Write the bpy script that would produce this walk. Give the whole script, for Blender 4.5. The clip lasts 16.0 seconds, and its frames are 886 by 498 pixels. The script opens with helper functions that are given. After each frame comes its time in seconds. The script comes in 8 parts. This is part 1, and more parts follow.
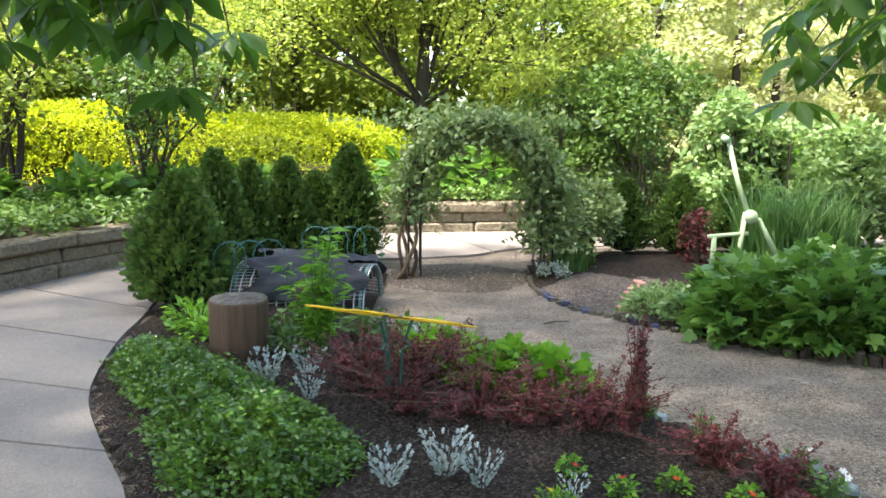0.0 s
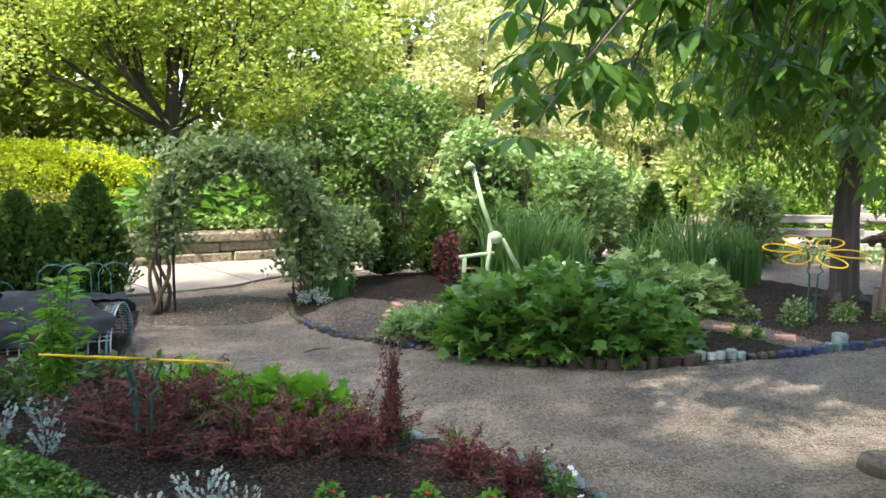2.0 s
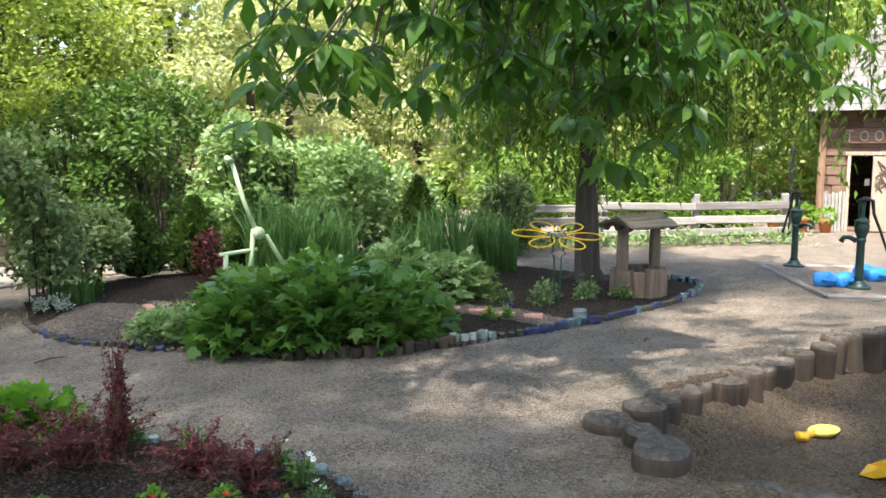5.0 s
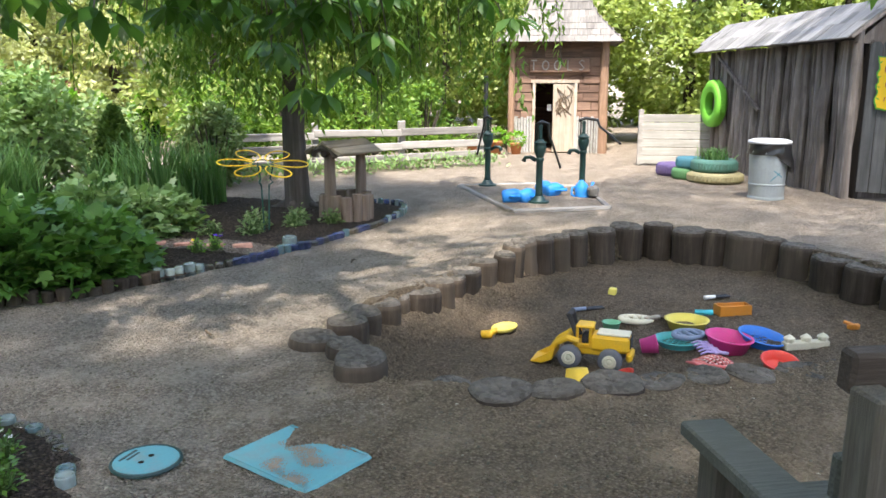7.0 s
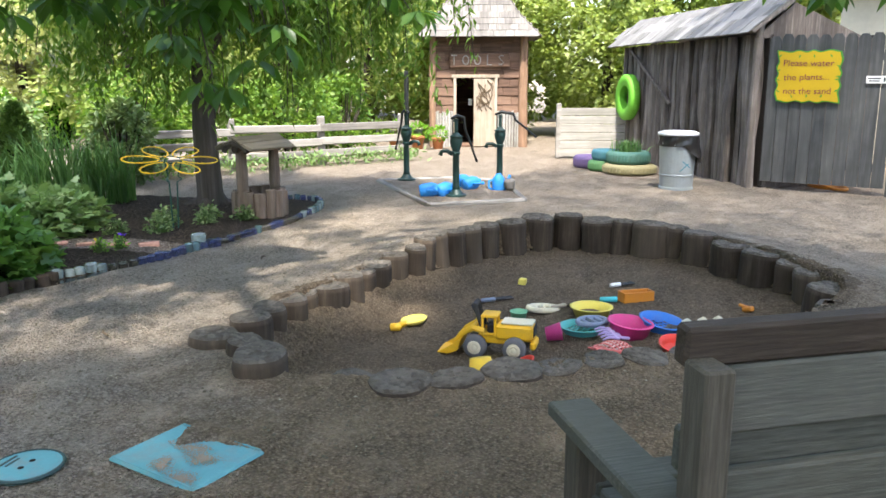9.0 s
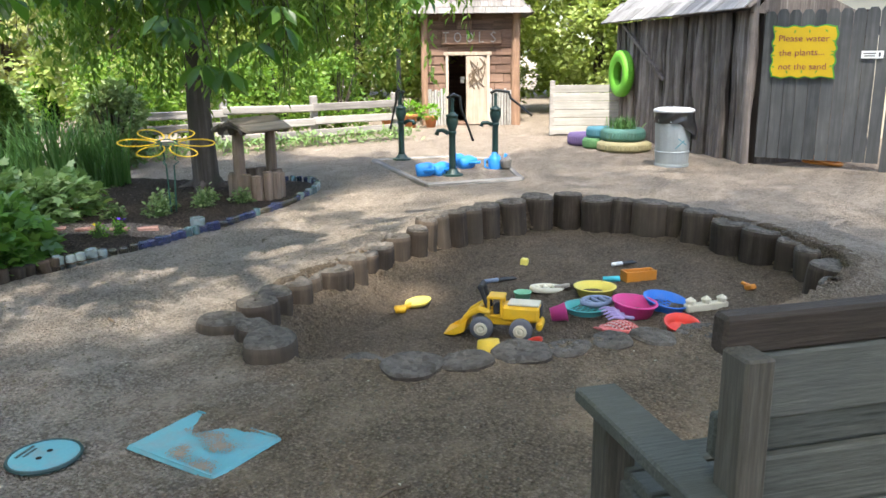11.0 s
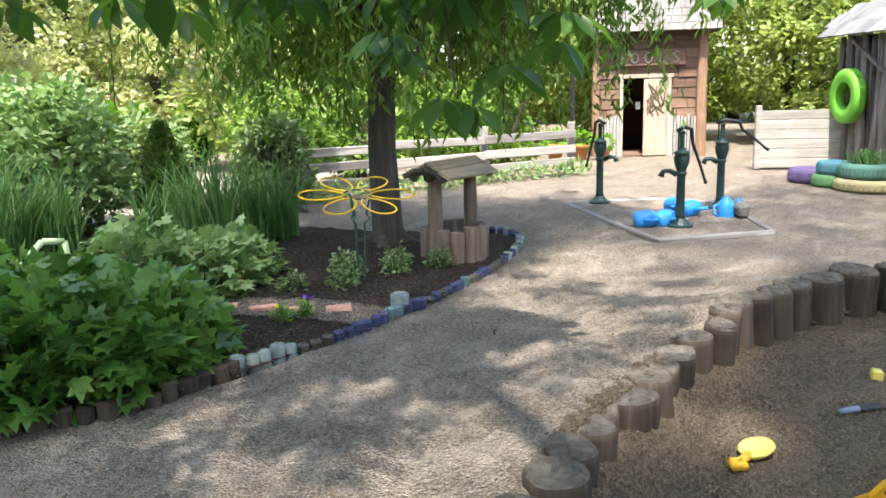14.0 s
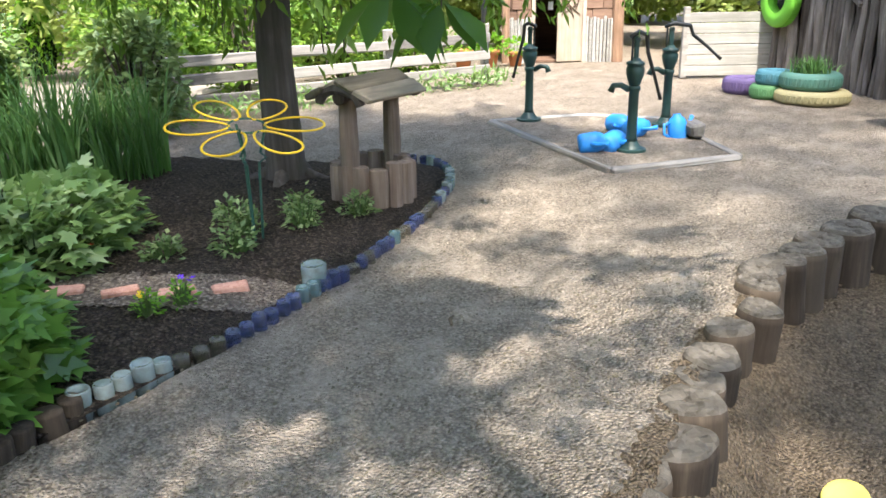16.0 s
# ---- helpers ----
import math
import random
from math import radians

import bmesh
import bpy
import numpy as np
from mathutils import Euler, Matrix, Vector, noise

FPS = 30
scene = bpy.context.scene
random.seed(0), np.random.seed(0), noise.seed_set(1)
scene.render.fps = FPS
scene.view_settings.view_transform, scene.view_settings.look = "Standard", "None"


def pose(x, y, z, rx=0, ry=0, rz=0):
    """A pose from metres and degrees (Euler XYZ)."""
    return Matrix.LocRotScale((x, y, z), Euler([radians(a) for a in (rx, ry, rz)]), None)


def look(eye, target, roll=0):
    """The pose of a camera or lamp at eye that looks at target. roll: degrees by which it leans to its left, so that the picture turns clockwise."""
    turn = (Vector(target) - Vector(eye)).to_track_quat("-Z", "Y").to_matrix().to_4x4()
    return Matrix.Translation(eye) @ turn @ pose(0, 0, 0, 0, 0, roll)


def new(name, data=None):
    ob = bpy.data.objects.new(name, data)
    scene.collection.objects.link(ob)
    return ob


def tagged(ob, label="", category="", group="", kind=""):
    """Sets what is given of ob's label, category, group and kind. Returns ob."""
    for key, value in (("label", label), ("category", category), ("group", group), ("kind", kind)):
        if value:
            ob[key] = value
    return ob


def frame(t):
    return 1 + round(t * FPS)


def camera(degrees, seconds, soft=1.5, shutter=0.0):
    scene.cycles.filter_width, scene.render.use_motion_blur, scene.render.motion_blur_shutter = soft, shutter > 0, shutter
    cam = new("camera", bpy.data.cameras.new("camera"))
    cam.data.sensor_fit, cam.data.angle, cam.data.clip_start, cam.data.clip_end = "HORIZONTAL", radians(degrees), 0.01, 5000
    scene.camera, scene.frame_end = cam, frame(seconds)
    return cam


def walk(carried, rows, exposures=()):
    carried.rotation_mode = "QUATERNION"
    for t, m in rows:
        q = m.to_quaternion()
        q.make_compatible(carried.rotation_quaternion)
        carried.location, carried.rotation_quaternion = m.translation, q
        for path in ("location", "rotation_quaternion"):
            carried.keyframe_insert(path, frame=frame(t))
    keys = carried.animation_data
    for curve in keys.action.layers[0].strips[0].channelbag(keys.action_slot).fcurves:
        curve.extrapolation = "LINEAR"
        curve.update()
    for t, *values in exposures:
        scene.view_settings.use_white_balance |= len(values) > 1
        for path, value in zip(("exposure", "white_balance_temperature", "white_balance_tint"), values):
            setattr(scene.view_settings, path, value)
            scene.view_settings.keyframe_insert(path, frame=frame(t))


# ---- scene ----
cam = camera(58.2, 16.0, soft=1.6)
PATH = [
    (0, (0.039, 0.078, 1.483), (0.018, 2.055, 1.184), 0.6),
    (0.5, (0.035, 0.097, 1.474), (-0.006, 2.077, 1.196), 0.3),
    (1, (0.036, 0.053, 1.515), (0.054, 2.037, 1.266), 0.1),
    (1.5, (0.069, -0.002, 1.537), (0.446, 1.947, 1.299), 0.2),
    (2, (0.102, -0.019, 1.54), (0.656, 1.888, 1.302), 0.4),
    (2.5, (0.116, -0.028, 1.538), (0.68, 1.876, 1.304), -0.0),
    (3, (0.148, -0.053, 1.54), (0.823, 1.815, 1.306), -0.4),
    (3.2, (0.163, -0.063, 1.545), (0.938, 1.766, 1.311), -0.1),
    (5.3, (0.356, -0.077, 1.444), (1.502, 1.543, 1.197), -0.1),
    (5.5, (0.333, -0.094, 1.444), (1.586, 1.439, 1.158), -0.2),
    (6, (0.284, -0.165, 1.448), (1.724, 1.165, 1.053), -0.9),
    (6.5, (0.331, -0.222, 1.442), (1.816, 1.055, 1.036), -0.5),
    (7, (0.363, -0.254, 1.442), (1.895, 0.965, 1.037), 0.1),
    (7.5, (0.385, -0.277, 1.439), (1.971, 0.874, 1.036), 0.3),
    (8, (0.422, -0.318, 1.435), (2.002, 0.841, 1.033), 0.2),
    (8.5, (0.449, -0.357, 1.421), (2.036, 0.791, 1.016), -0.0),
    (9, (0.453, -0.396, 1.423), (2.084, 0.685, 1.008), -0.1),
    (9.2, (0.451, -0.393, 1.42), (2.096, 0.664, 0.998), -0.1),
    (11.3, (0.406, -0.264, 1.453), (2.03, 0.799, 0.97), -0.9),
    (11.5, (0.426, -0.177, 1.442), (2.028, 0.907, 0.937), -1.6),
    (12, (0.465, 0.109, 1.413), (2.028, 1.194, 0.797), -1.4),
    (12.5, (0.778, 0.391, 1.455), (2.219, 1.629, 0.829), -3.8),
    (13, (0.913, 0.787, 1.49), (2.359, 2.047, 0.924), -4.8),
    (13.5, (0.99, 1.13, 1.476), (2.447, 2.387, 0.932), -0.7),
    (14, (1.261, 1.521, 1.487), (2.736, 2.809, 1.079), -1.7),
    (14.5, (1.425, 1.837, 1.473), (3.037, 2.934, 1.03), -1.9),
    (15, (1.703, 2.023, 1.465), (3.344, 3.043, 0.947), -2.9),
    (15.5, (1.989, 2.244, 1.431), (3.593, 3.267, 0.814), -3.4),
    (16, (2.185, 2.581, 1.446), (3.774, 3.611, 0.801), -1.0),
]
walk(cam, [(t, look(eye, target, roll)) for t, eye, target, roll in PATH],
     exposures=[(0.0, 2.68, 6900, 14), (1.5, 2.52, 6900, 13), (5.0, 2.26, 6750, 13), (9.0, 2.28, 6700, 11), (12.0, 2.42, 6700, 11), (12.5, 2.6, 6700, 11), (13.0, 2.5, 6700, 11), (14.0, 2.35, 6700, 12), (16.0, 2.4, 6700, 11)])

# ---- world and light ----
SUN_WAY = Vector((-0.38, -0.28, 0.95)).normalized()      # towards the sun
world = bpy.data.worlds.new("world")
scene.world = world
world.use_nodes = True
wn = world.node_tree
sky = wn.nodes.new("ShaderNodeTexSky")
sky.sky_type = "NISHITA"
sky.sun_disc = False
sky.sun_elevation = math.asin(SUN_WAY.z)
sky.sun_rotation = math.atan2(SUN_WAY.x, SUN_WAY.y)
sky.air_density, sky.dust_density, sky.ozone_density = 1.0, 2.0, 1.0
wn.links.new(sky.outputs[0], wn.nodes["Background"].inputs[0])
wn.nodes["Background"].inputs[1].default_value = 0.15
sun_data = bpy.data.lights.new("sun", "SUN")
sun_data.energy, sun_data.angle, sun_data.color = 2.8, radians(1.9), (1.0, 0.97, 0.92)
sun = new("sun", sun_data)
sun.matrix_world = look(SUN_WAY * 60, (0, 0, 0))

rng = np.random.default_rng(11)


# ---- materials ----
def mat_base(name, rough=0.8, metal=0.0, spec=0.3):
    m = bpy.data.materials.new(name)
    m.use_nodes = True
    b = m.node_tree.nodes["Principled BSDF"]
    b.inputs["Roughness"].default_value = rough
    b.inputs["Metallic"].default_value = metal
    b.inputs["Specular IOR Level"].default_value = spec
    return m, m.node_tree.nodes, m.node_tree.links, b


def coords(n, l, scale=(1, 1, 1), world_space=False):
    tc = n.new("ShaderNodeTexCoord")
    mp = n.new("ShaderNodeMapping")
    mp.inputs["Scale"].default_value = scale
    if world_space:
        geo = n.new("ShaderNodeNewGeometry")
        l.new(geo.outputs["Position"], mp.inputs["Vector"])
    else:
        l.new(tc.outputs["Object"], mp.inputs["Vector"])
    return mp.outputs[0]


def noise_node(n, l, vec, scale, detail=5, rough=0.6):
    t = n.new("ShaderNodeTexNoise")
    t.inputs["Scale"].default_value, t.inputs["Detail"].default_value, t.inputs["Roughness"].default_value = scale, detail, rough
    l.new(vec, t.inputs["Vector"])
    return t.outputs[0]


def ramp(n, l, fac, stops):
    r = n.new("ShaderNodeValToRGB")
    e = r.color_ramp.elements
    while len(e) < len(stops):
        e.new(0.5)
    for el, (p, c) in zip(e, stops):
        el.position, el.color = p, (*c, 1)
    l.new(fac, r.inputs[0])
    return r.outputs[0]


def mix(n, l, fac, a, b, mode="MIX"):
    x = n.new("ShaderNodeMix")
    x.data_type, x.blend_type = "RGBA", mode
    for s, v in ((0, fac), (6, a), (7, b)):
        if isinstance(v, (float, int)):
            x.inputs[s].default_value = v
        elif isinstance(v, tuple):
            x.inputs[s].default_value = (*v, 1)
        else:
            l.new(v, x.inputs[s])
    return x.outputs[2]


def bump(n, l, b, height, strength=0.5, dist=0.01):
    k = n.new("ShaderNodeBump")
    k.inputs["Strength"].default_value, k.inputs["Distance"].default_value = strength, dist
    l.new(height, k.inputs["Height"])
    l.new(k.outputs[0], b.inputs["Normal"])


def add_math(n, l, op, *values):
    """One maths node on sockets and numbers."""
    k = n.new("ShaderNodeMath")
    k.operation = op
    for socket, v in zip(k.inputs, values):
        if isinstance(v, (float, int)):
            socket.default_value = v
        else:
            l.new(v, socket)
    return k.outputs[0]


def leaf_mat(name, dark, light, trans=0.35, rough=0.5, tip=None, spec=0.35):
    """Leaf: two-sided diffuse with light passing through, hue varying leaf by leaf and clump by clump."""
    m, n, l, b = mat_base(name, rough, 0, spec)
    geo = n.new("ShaderNodeNewGeometry")
    vec = coords(n, l, (1, 1, 1), True)
    clump = noise_node(n, l, vec, 1.3, 3)
    c = ramp(n, l, geo.outputs["Random Per Island"], [(0.0, dark), (0.75, light), (1.0, tip or light)])
    c2 = mix(n, l, ramp(n, l, clump, [(0.35, (0, 0, 0)), (0.65, (0.55, 0.55, 0.55))]), c, dark)
    l.new(c2, b.inputs["Base Color"])
    tr = n.new("ShaderNodeBsdfTranslucent")
    warm = mix(n, l, 0.5, c2, (light[0] * 1.3, light[1] * 1.25, light[2] * 0.6))
    l.new(warm, tr.inputs["Color"])
    sh = n.new("ShaderNodeMixShader")
    sh.inputs[0].default_value = trans
    l.new(b.outputs[0], sh.inputs[1])
    l.new(tr.outputs[0], sh.inputs[2])
    l.new(sh.outputs[0], n["Material Output"].inputs["Surface"])
    return m


def wood_mat(name, dark, mid, light, axis="z", rough=0.85, scale=1.0, moss=None, vary=True):
    """Weathered wood: long grain streaks along one axis, knots of stain, hue varying piece by piece."""
    m, n, l, b = mat_base(name, rough, 0, 0.2)
    s = {"x": (1.2, 22, 22), "y": (22, 1.2, 22), "z": (22, 22, 1.2)}[axis]
    info = n.new("ShaderNodeObjectInfo")
    vec = coords(n, l, tuple(v * scale for v in s))
    add = n.new("ShaderNodeVectorMath")
    add.operation = "ADD"
    mul = n.new("ShaderNodeMath")
    mul.operation, mul.inputs[1].default_value = "MULTIPLY", 37.0
    l.new(info.outputs["Random"], mul.inputs[0])
    l.new(vec, add.inputs[0])
    l.new(mul.outputs[0], add.inputs[1])
    grain = noise_node(n, l, add.outputs[0], 1.0, 8, 0.7)
    stain = noise_node(n, l, coords(n, l, (1, 1, 1), True), 3.1, 4)
    c = ramp(n, l, grain, [(0.3, dark), (0.52, mid), (0.72, light)])
    c = mix(n, l, ramp(n, l, stain, [(0.4, (0, 0, 0)), (0.7, (0.6, 0.6, 0.6))]), c, dark)
    if moss:
        c = mix(n, l, ramp(n, l, stain, [(0.5, (0, 0, 0)), (0.75, (0.5, 0.5, 0.5))]), c, moss)
    if vary:
        c = mix(n, l, 0.35, c, ramp(n, l, info.outputs["Random"], [(0, dark), (0.5, mid), (1, light)]))
    l.new(c, b.inputs["Base Color"])
    bump(n, l, b, grain, 0.7, 0.006)
    return m


def plain_mat(name, col, rough=0.5, metal=0.0, spec=0.4, wear=0.25, dirt=(0.2, 0.16, 0.11), scale=9.0, trans=0.0):
    """Painted or moulded surface with dust and scuffs."""
    m, n, l, b = mat_base(name, rough, metal, spec)
    vec = coords(n, l, (1, 1, 1), True)
    a = noise_node(n, l, vec, scale, 6, 0.65)
    f = noise_node(n, l, vec, scale * 7, 4)
    c = mix(n, l, ramp(n, l, a, [(0.45, (0, 0, 0)), (0.75, (wear, wear, wear))]), col, dirt)
    c = mix(n, l, 0.12, c, ramp(n, l, f, [(0.3, tuple(v * 0.6 for v in col)), (0.7, tuple(min(1, v * 1.3) for v in col))]))
    l.new(c, b.inputs["Base Color"])
    bump(n, l, b, f, 0.15, 0.003)
    return m


def earth_mat(name, stops, big=0.7, fine=55.0, bump_d=0.02, specks=None, strength=0.9, grit_size=0.0, dusty=0.0, brown=None):
    """Loose ground: grains, patches and stones of several tones, with trodden dusty patches."""
    m, n, l, b = mat_base(name, 0.95, 0, 0.12)
    vec = coords(n, l, (1, 1, 1), True)
    g = noise_node(n, l, vec, fine, 8, 0.75)
    mid_n = noise_node(n, l, vec, 6.0, 6, 0.7)
    patch = noise_node(n, l, vec, big, 5, 0.6)
    c = ramp(n, l, g, stops)
    c = mix(n, l, ramp(n, l, patch, [(0.38, (0, 0, 0)), (0.66, (0.42, 0.42, 0.42))]), c, tuple(v * 1.1 for v in stops[-1][1]))
    c = mix(n, l, ramp(n, l, mid_n, [(0.4, (0.38, 0.38, 0.38)), (0.62, (0, 0, 0))]), c, stops[0][1])
    v = n.new("ShaderNodeTexVoronoi")
    v.inputs["Scale"].default_value = fine * 1.0
    l.new(vec, v.inputs["Vector"])
    c = mix(n, l, 0.45, c, ramp(n, l, v.outputs["Color"], [(0.1, stops[0][1]), (0.9, specks or stops[-1][1])]))
    height = add_math(n, l, "SUBTRACT", add_math(n, l, "ADD", g, mid_n), v.outputs["Distance"])
    if grit_size:
        # single stones with dark gaps between them
        gv = n.new("ShaderNodeTexVoronoi")
        gv.inputs["Scale"].default_value = grit_size
        l.new(vec, gv.inputs["Vector"])
        c = mix(n, l, 0.55, c, ramp(n, l, gv.outputs["Color"], [(0.15, tuple(q * 0.7 for q in stops[0][1])), (0.55, stops[1][1]), (0.85, specks or stops[-1][1])]))
        c = mix(n, l, ramp(n, l, gv.outputs["Distance"], [(0.38, (0, 0, 0)), (0.78, (0.55, 0.55, 0.55))]), c, tuple(q * 0.45 for q in stops[0][1]))
        height = add_math(n, l, "MULTIPLY_ADD", gv.outputs["Distance"], -2.2, height)
    if dusty:
        # trodden patches: fine pale dust with the grit showing through at the edges
        d1 = noise_node(n, l, coords(n, l, (1.0, 1.5, 1.0), True), 2.6, 6, 0.68)
        d2 = noise_node(n, l, vec, 9.0, 4, 0.7)
        mask = ramp(n, l, add_math(n, l, "MULTIPLY_ADD", d2, 0.4, d1), [(0.66, (0, 0, 0)), (0.84, (dusty, dusty, dusty))])
        tone = ramp(n, l, noise_node(n, l, vec, 21.0, 6, 0.7), [(0.35, stops[1][1]), (0.65, tuple(0.5 * (p + q) for p, q in zip(stops[1][1], stops[-1][1])))])
        c = mix(n, l, mask, c, tone)
        flat = add_math(n, l, "MULTIPLY_ADD", mask, -0.75, 1.0)
        height = add_math(n, l, "ADD", add_math(n, l, "MULTIPLY", height, flat), add_math(n, l, "MULTIPLY", d1, 5.0))
        clod = noise_node(n, l, vec, 30.0, 3, 0.6)
        c = mix(n, l, ramp(n, l, clod, [(0.36, (0.36, 0.36, 0.36)), (0.54, (0, 0, 0))]), c, tuple(q * 0.7 for q in stops[0][1]))
        height = add_math(n, l, "MULTIPLY_ADD", clod, 1.2, height)
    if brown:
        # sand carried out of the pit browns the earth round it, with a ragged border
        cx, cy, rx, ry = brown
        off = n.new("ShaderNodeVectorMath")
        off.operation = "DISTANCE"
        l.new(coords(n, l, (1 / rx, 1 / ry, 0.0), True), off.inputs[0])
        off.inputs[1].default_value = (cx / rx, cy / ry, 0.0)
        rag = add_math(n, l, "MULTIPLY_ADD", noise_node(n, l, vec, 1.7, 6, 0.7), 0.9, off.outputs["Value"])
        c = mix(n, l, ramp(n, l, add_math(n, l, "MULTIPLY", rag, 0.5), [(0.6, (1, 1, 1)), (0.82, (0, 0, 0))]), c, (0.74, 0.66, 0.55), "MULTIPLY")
    l.new(c, b.inputs["Base Color"])
    bump(n, l, b, height, strength, bump_d)
    return m


M = {}
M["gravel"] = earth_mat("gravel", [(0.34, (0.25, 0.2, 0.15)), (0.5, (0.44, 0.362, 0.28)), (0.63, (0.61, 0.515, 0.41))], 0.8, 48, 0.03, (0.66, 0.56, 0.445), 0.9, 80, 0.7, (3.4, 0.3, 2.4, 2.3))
M["sand"] = earth_mat("damp_sand", [(0.37, (0.145, 0.105, 0.07)), (0.5, (0.265, 0.198, 0.132)), (0.63, (0.39, 0.3, 0.205))], 1.1, 50, 0.032, (0.43, 0.33, 0.225), 0.9, 85, 0.45)
M["soil"] = earth_mat("dark_soil", [(0.36, (0.03, 0.022, 0.017)), (0.5, (0.07, 0.052, 0.04)), (0.64, (0.15, 0.115, 0.09))], 0.9, 38, 0.05, (0.22, 0.17, 0.13), 0.9, 70)
M["mulch"] = earth_mat("dry_litter_soil", [(0.25, (0.12, 0.092, 0.074)), (0.5, (0.22, 0.176, 0.145)), (0.75, (0.34, 0.28, 0.23))], 0.9, 40, 0.03, (0.48, 0.41, 0.33), 0.9, 60)
M["dry_dirt"] = plain_mat("dry_dirt", (0.3, 0.25, 0.185), 0.95, 0, 0.1, 0.5, (0.2, 0.165, 0.12), 40)
M["concrete"] = earth_mat("concrete", [(0.25, (0.165, 0.145, 0.122)), (0.5, (0.212, 0.188, 0.16)), (0.75, (0.268, 0.24, 0.208))], 0.8, 90, 0.003, None, 0.4)
M["stone"] = earth_mat("grey_stone", [(0.3, (0.115, 0.098, 0.066)), (0.5, (0.205, 0.172, 0.118)), (0.7, (0.31, 0.265, 0.185))], 1.6, 24, 0.02, None, 0.7)
M["brick"] = earth_mat("red_brick", [(0.25, (0.33, 0.16, 0.115)), (0.5, (0.45, 0.24, 0.18)), (0.75, (0.55, 0.34, 0.27))], 3, 60, 0.006, None, 0.5)
M["bark"] = wood_mat("bark", (0.045, 0.036, 0.03), (0.12, 0.1, 0.085), (0.22, 0.19, 0.16), "z", 0.95, 0.8, (0.1, 0.12, 0.06))
M["limb"] = wood_mat("limb_bark", (0.03, 0.024, 0.018), (0.07, 0.057, 0.045), (0.13, 0.11, 0.09), "z", 0.95, 0.8)
M["log_side"] = wood_mat("log_side", (0.022, 0.016, 0.012), (0.068, 0.051, 0.037), (0.15, 0.116, 0.083), "z", 0.95, 1.0)
M["log_top"] = earth_mat("log_end", [(0.25, (0.055, 0.047, 0.037)), (0.5, (0.125, 0.108, 0.086)), (0.75, (0.23, 0.2, 0.165))], 3, 30, 0.016)
M["stump"] = wood_mat("stump_wood", (0.035, 0.022, 0.014), (0.105, 0.066, 0.04), (0.2, 0.135, 0.085), "z", 0.9, 0.9)
M["grey_wood"] = wood_mat("grey_wood_upright", (0.03, 0.024, 0.02), (0.165, 0.138, 0.12), (0.42, 0.365, 0.325), "z", 0.9)
M["grey_plank"] = wood_mat("grey_plank", (0.12, 0.11, 0.098), (0.26, 0.24, 0.215), (0.42, 0.39, 0.35), "x", 0.9)
M["bench_wood"] = wood_mat("bench_wood", (0.05, 0.05, 0.038), (0.125, 0.122, 0.096), (0.22, 0.21, 0.172), "x", 0.75, 6.0, (0.085, 0.085, 0.05))
M["bench_rail"] = wood_mat("bench_rail", (0.035, 0.026, 0.019), (0.085, 0.062, 0.044), (0.16, 0.125, 0.095), "x", 0.75, 6.0, (0.07, 0.06, 0.04))
M["bench_post"] = wood_mat("bench_post", (0.045, 0.038, 0.027), (0.125, 0.105, 0.077), (0.23, 0.195, 0.145), "z", 0.8, 5.0, (0.1, 0.11, 0.065))
M["stave_wood"] = wood_mat("stave_wood", (0.08, 0.056, 0.042), (0.21, 0.155, 0.118), (0.36, 0.28, 0.22), "z", 0.9)
M["gap_shade_board"] = wood_mat("gap_shade_board", (0.014, 0.012, 0.01), (0.035, 0.03, 0.026), (0.07, 0.06, 0.052), "z", 0.9)
M["gate_wood"] = wood_mat("gate_board", (0.042, 0.044, 0.044), (0.088, 0.09, 0.089), (0.155, 0.157, 0.15), "z", 0.85)
M["cedar"] = wood_mat("cedar_boards", (0.06, 0.037, 0.027), (0.15, 0.09, 0.062), (0.28, 0.18, 0.125), "x", 0.85)
M["cedar_post"] = wood_mat("cedar_post", (0.11, 0.065, 0.04), (0.27, 0.165, 0.105), (0.42, 0.29, 0.2), "z", 0.85)
M["shingle"] = wood_mat("shingle", (0.08, 0.073, 0.066), (0.18, 0.167, 0.15), (0.31, 0.29, 0.265), "y", 0.85)
M["shingle_dark"] = wood_mat("shingle_dark", (0.07, 0.068, 0.064), (0.19, 0.185, 0.178), (0.36, 0.35, 0.34), "y", 0.8)
M["pale_board"] = wood_mat("pale_boards", (0.2, 0.19, 0.165), (0.36, 0.345, 0.31), (0.5, 0.485, 0.45), "x", 0.8)
M["door_wood"] = wood_mat("door_wood", (0.25, 0.2, 0.145), (0.42, 0.35, 0.27), (0.56, 0.49, 0.4), "z", 0.8)
M["roof_slab"] = wood_mat("slab_roof", (0.12, 0.1, 0.07), (0.27, 0.22, 0.16), (0.4, 0.34, 0.26), "y", 0.9)
M["twig"] = plain_mat("twig", (0.12, 0.085, 0.055), 0.9, 0, 0.2, 0.3, scale=20)
M["dark"] = plain_mat("recess_shade", (0.02, 0.017, 0.014), 0.9, 0, 0.1, 0.1)

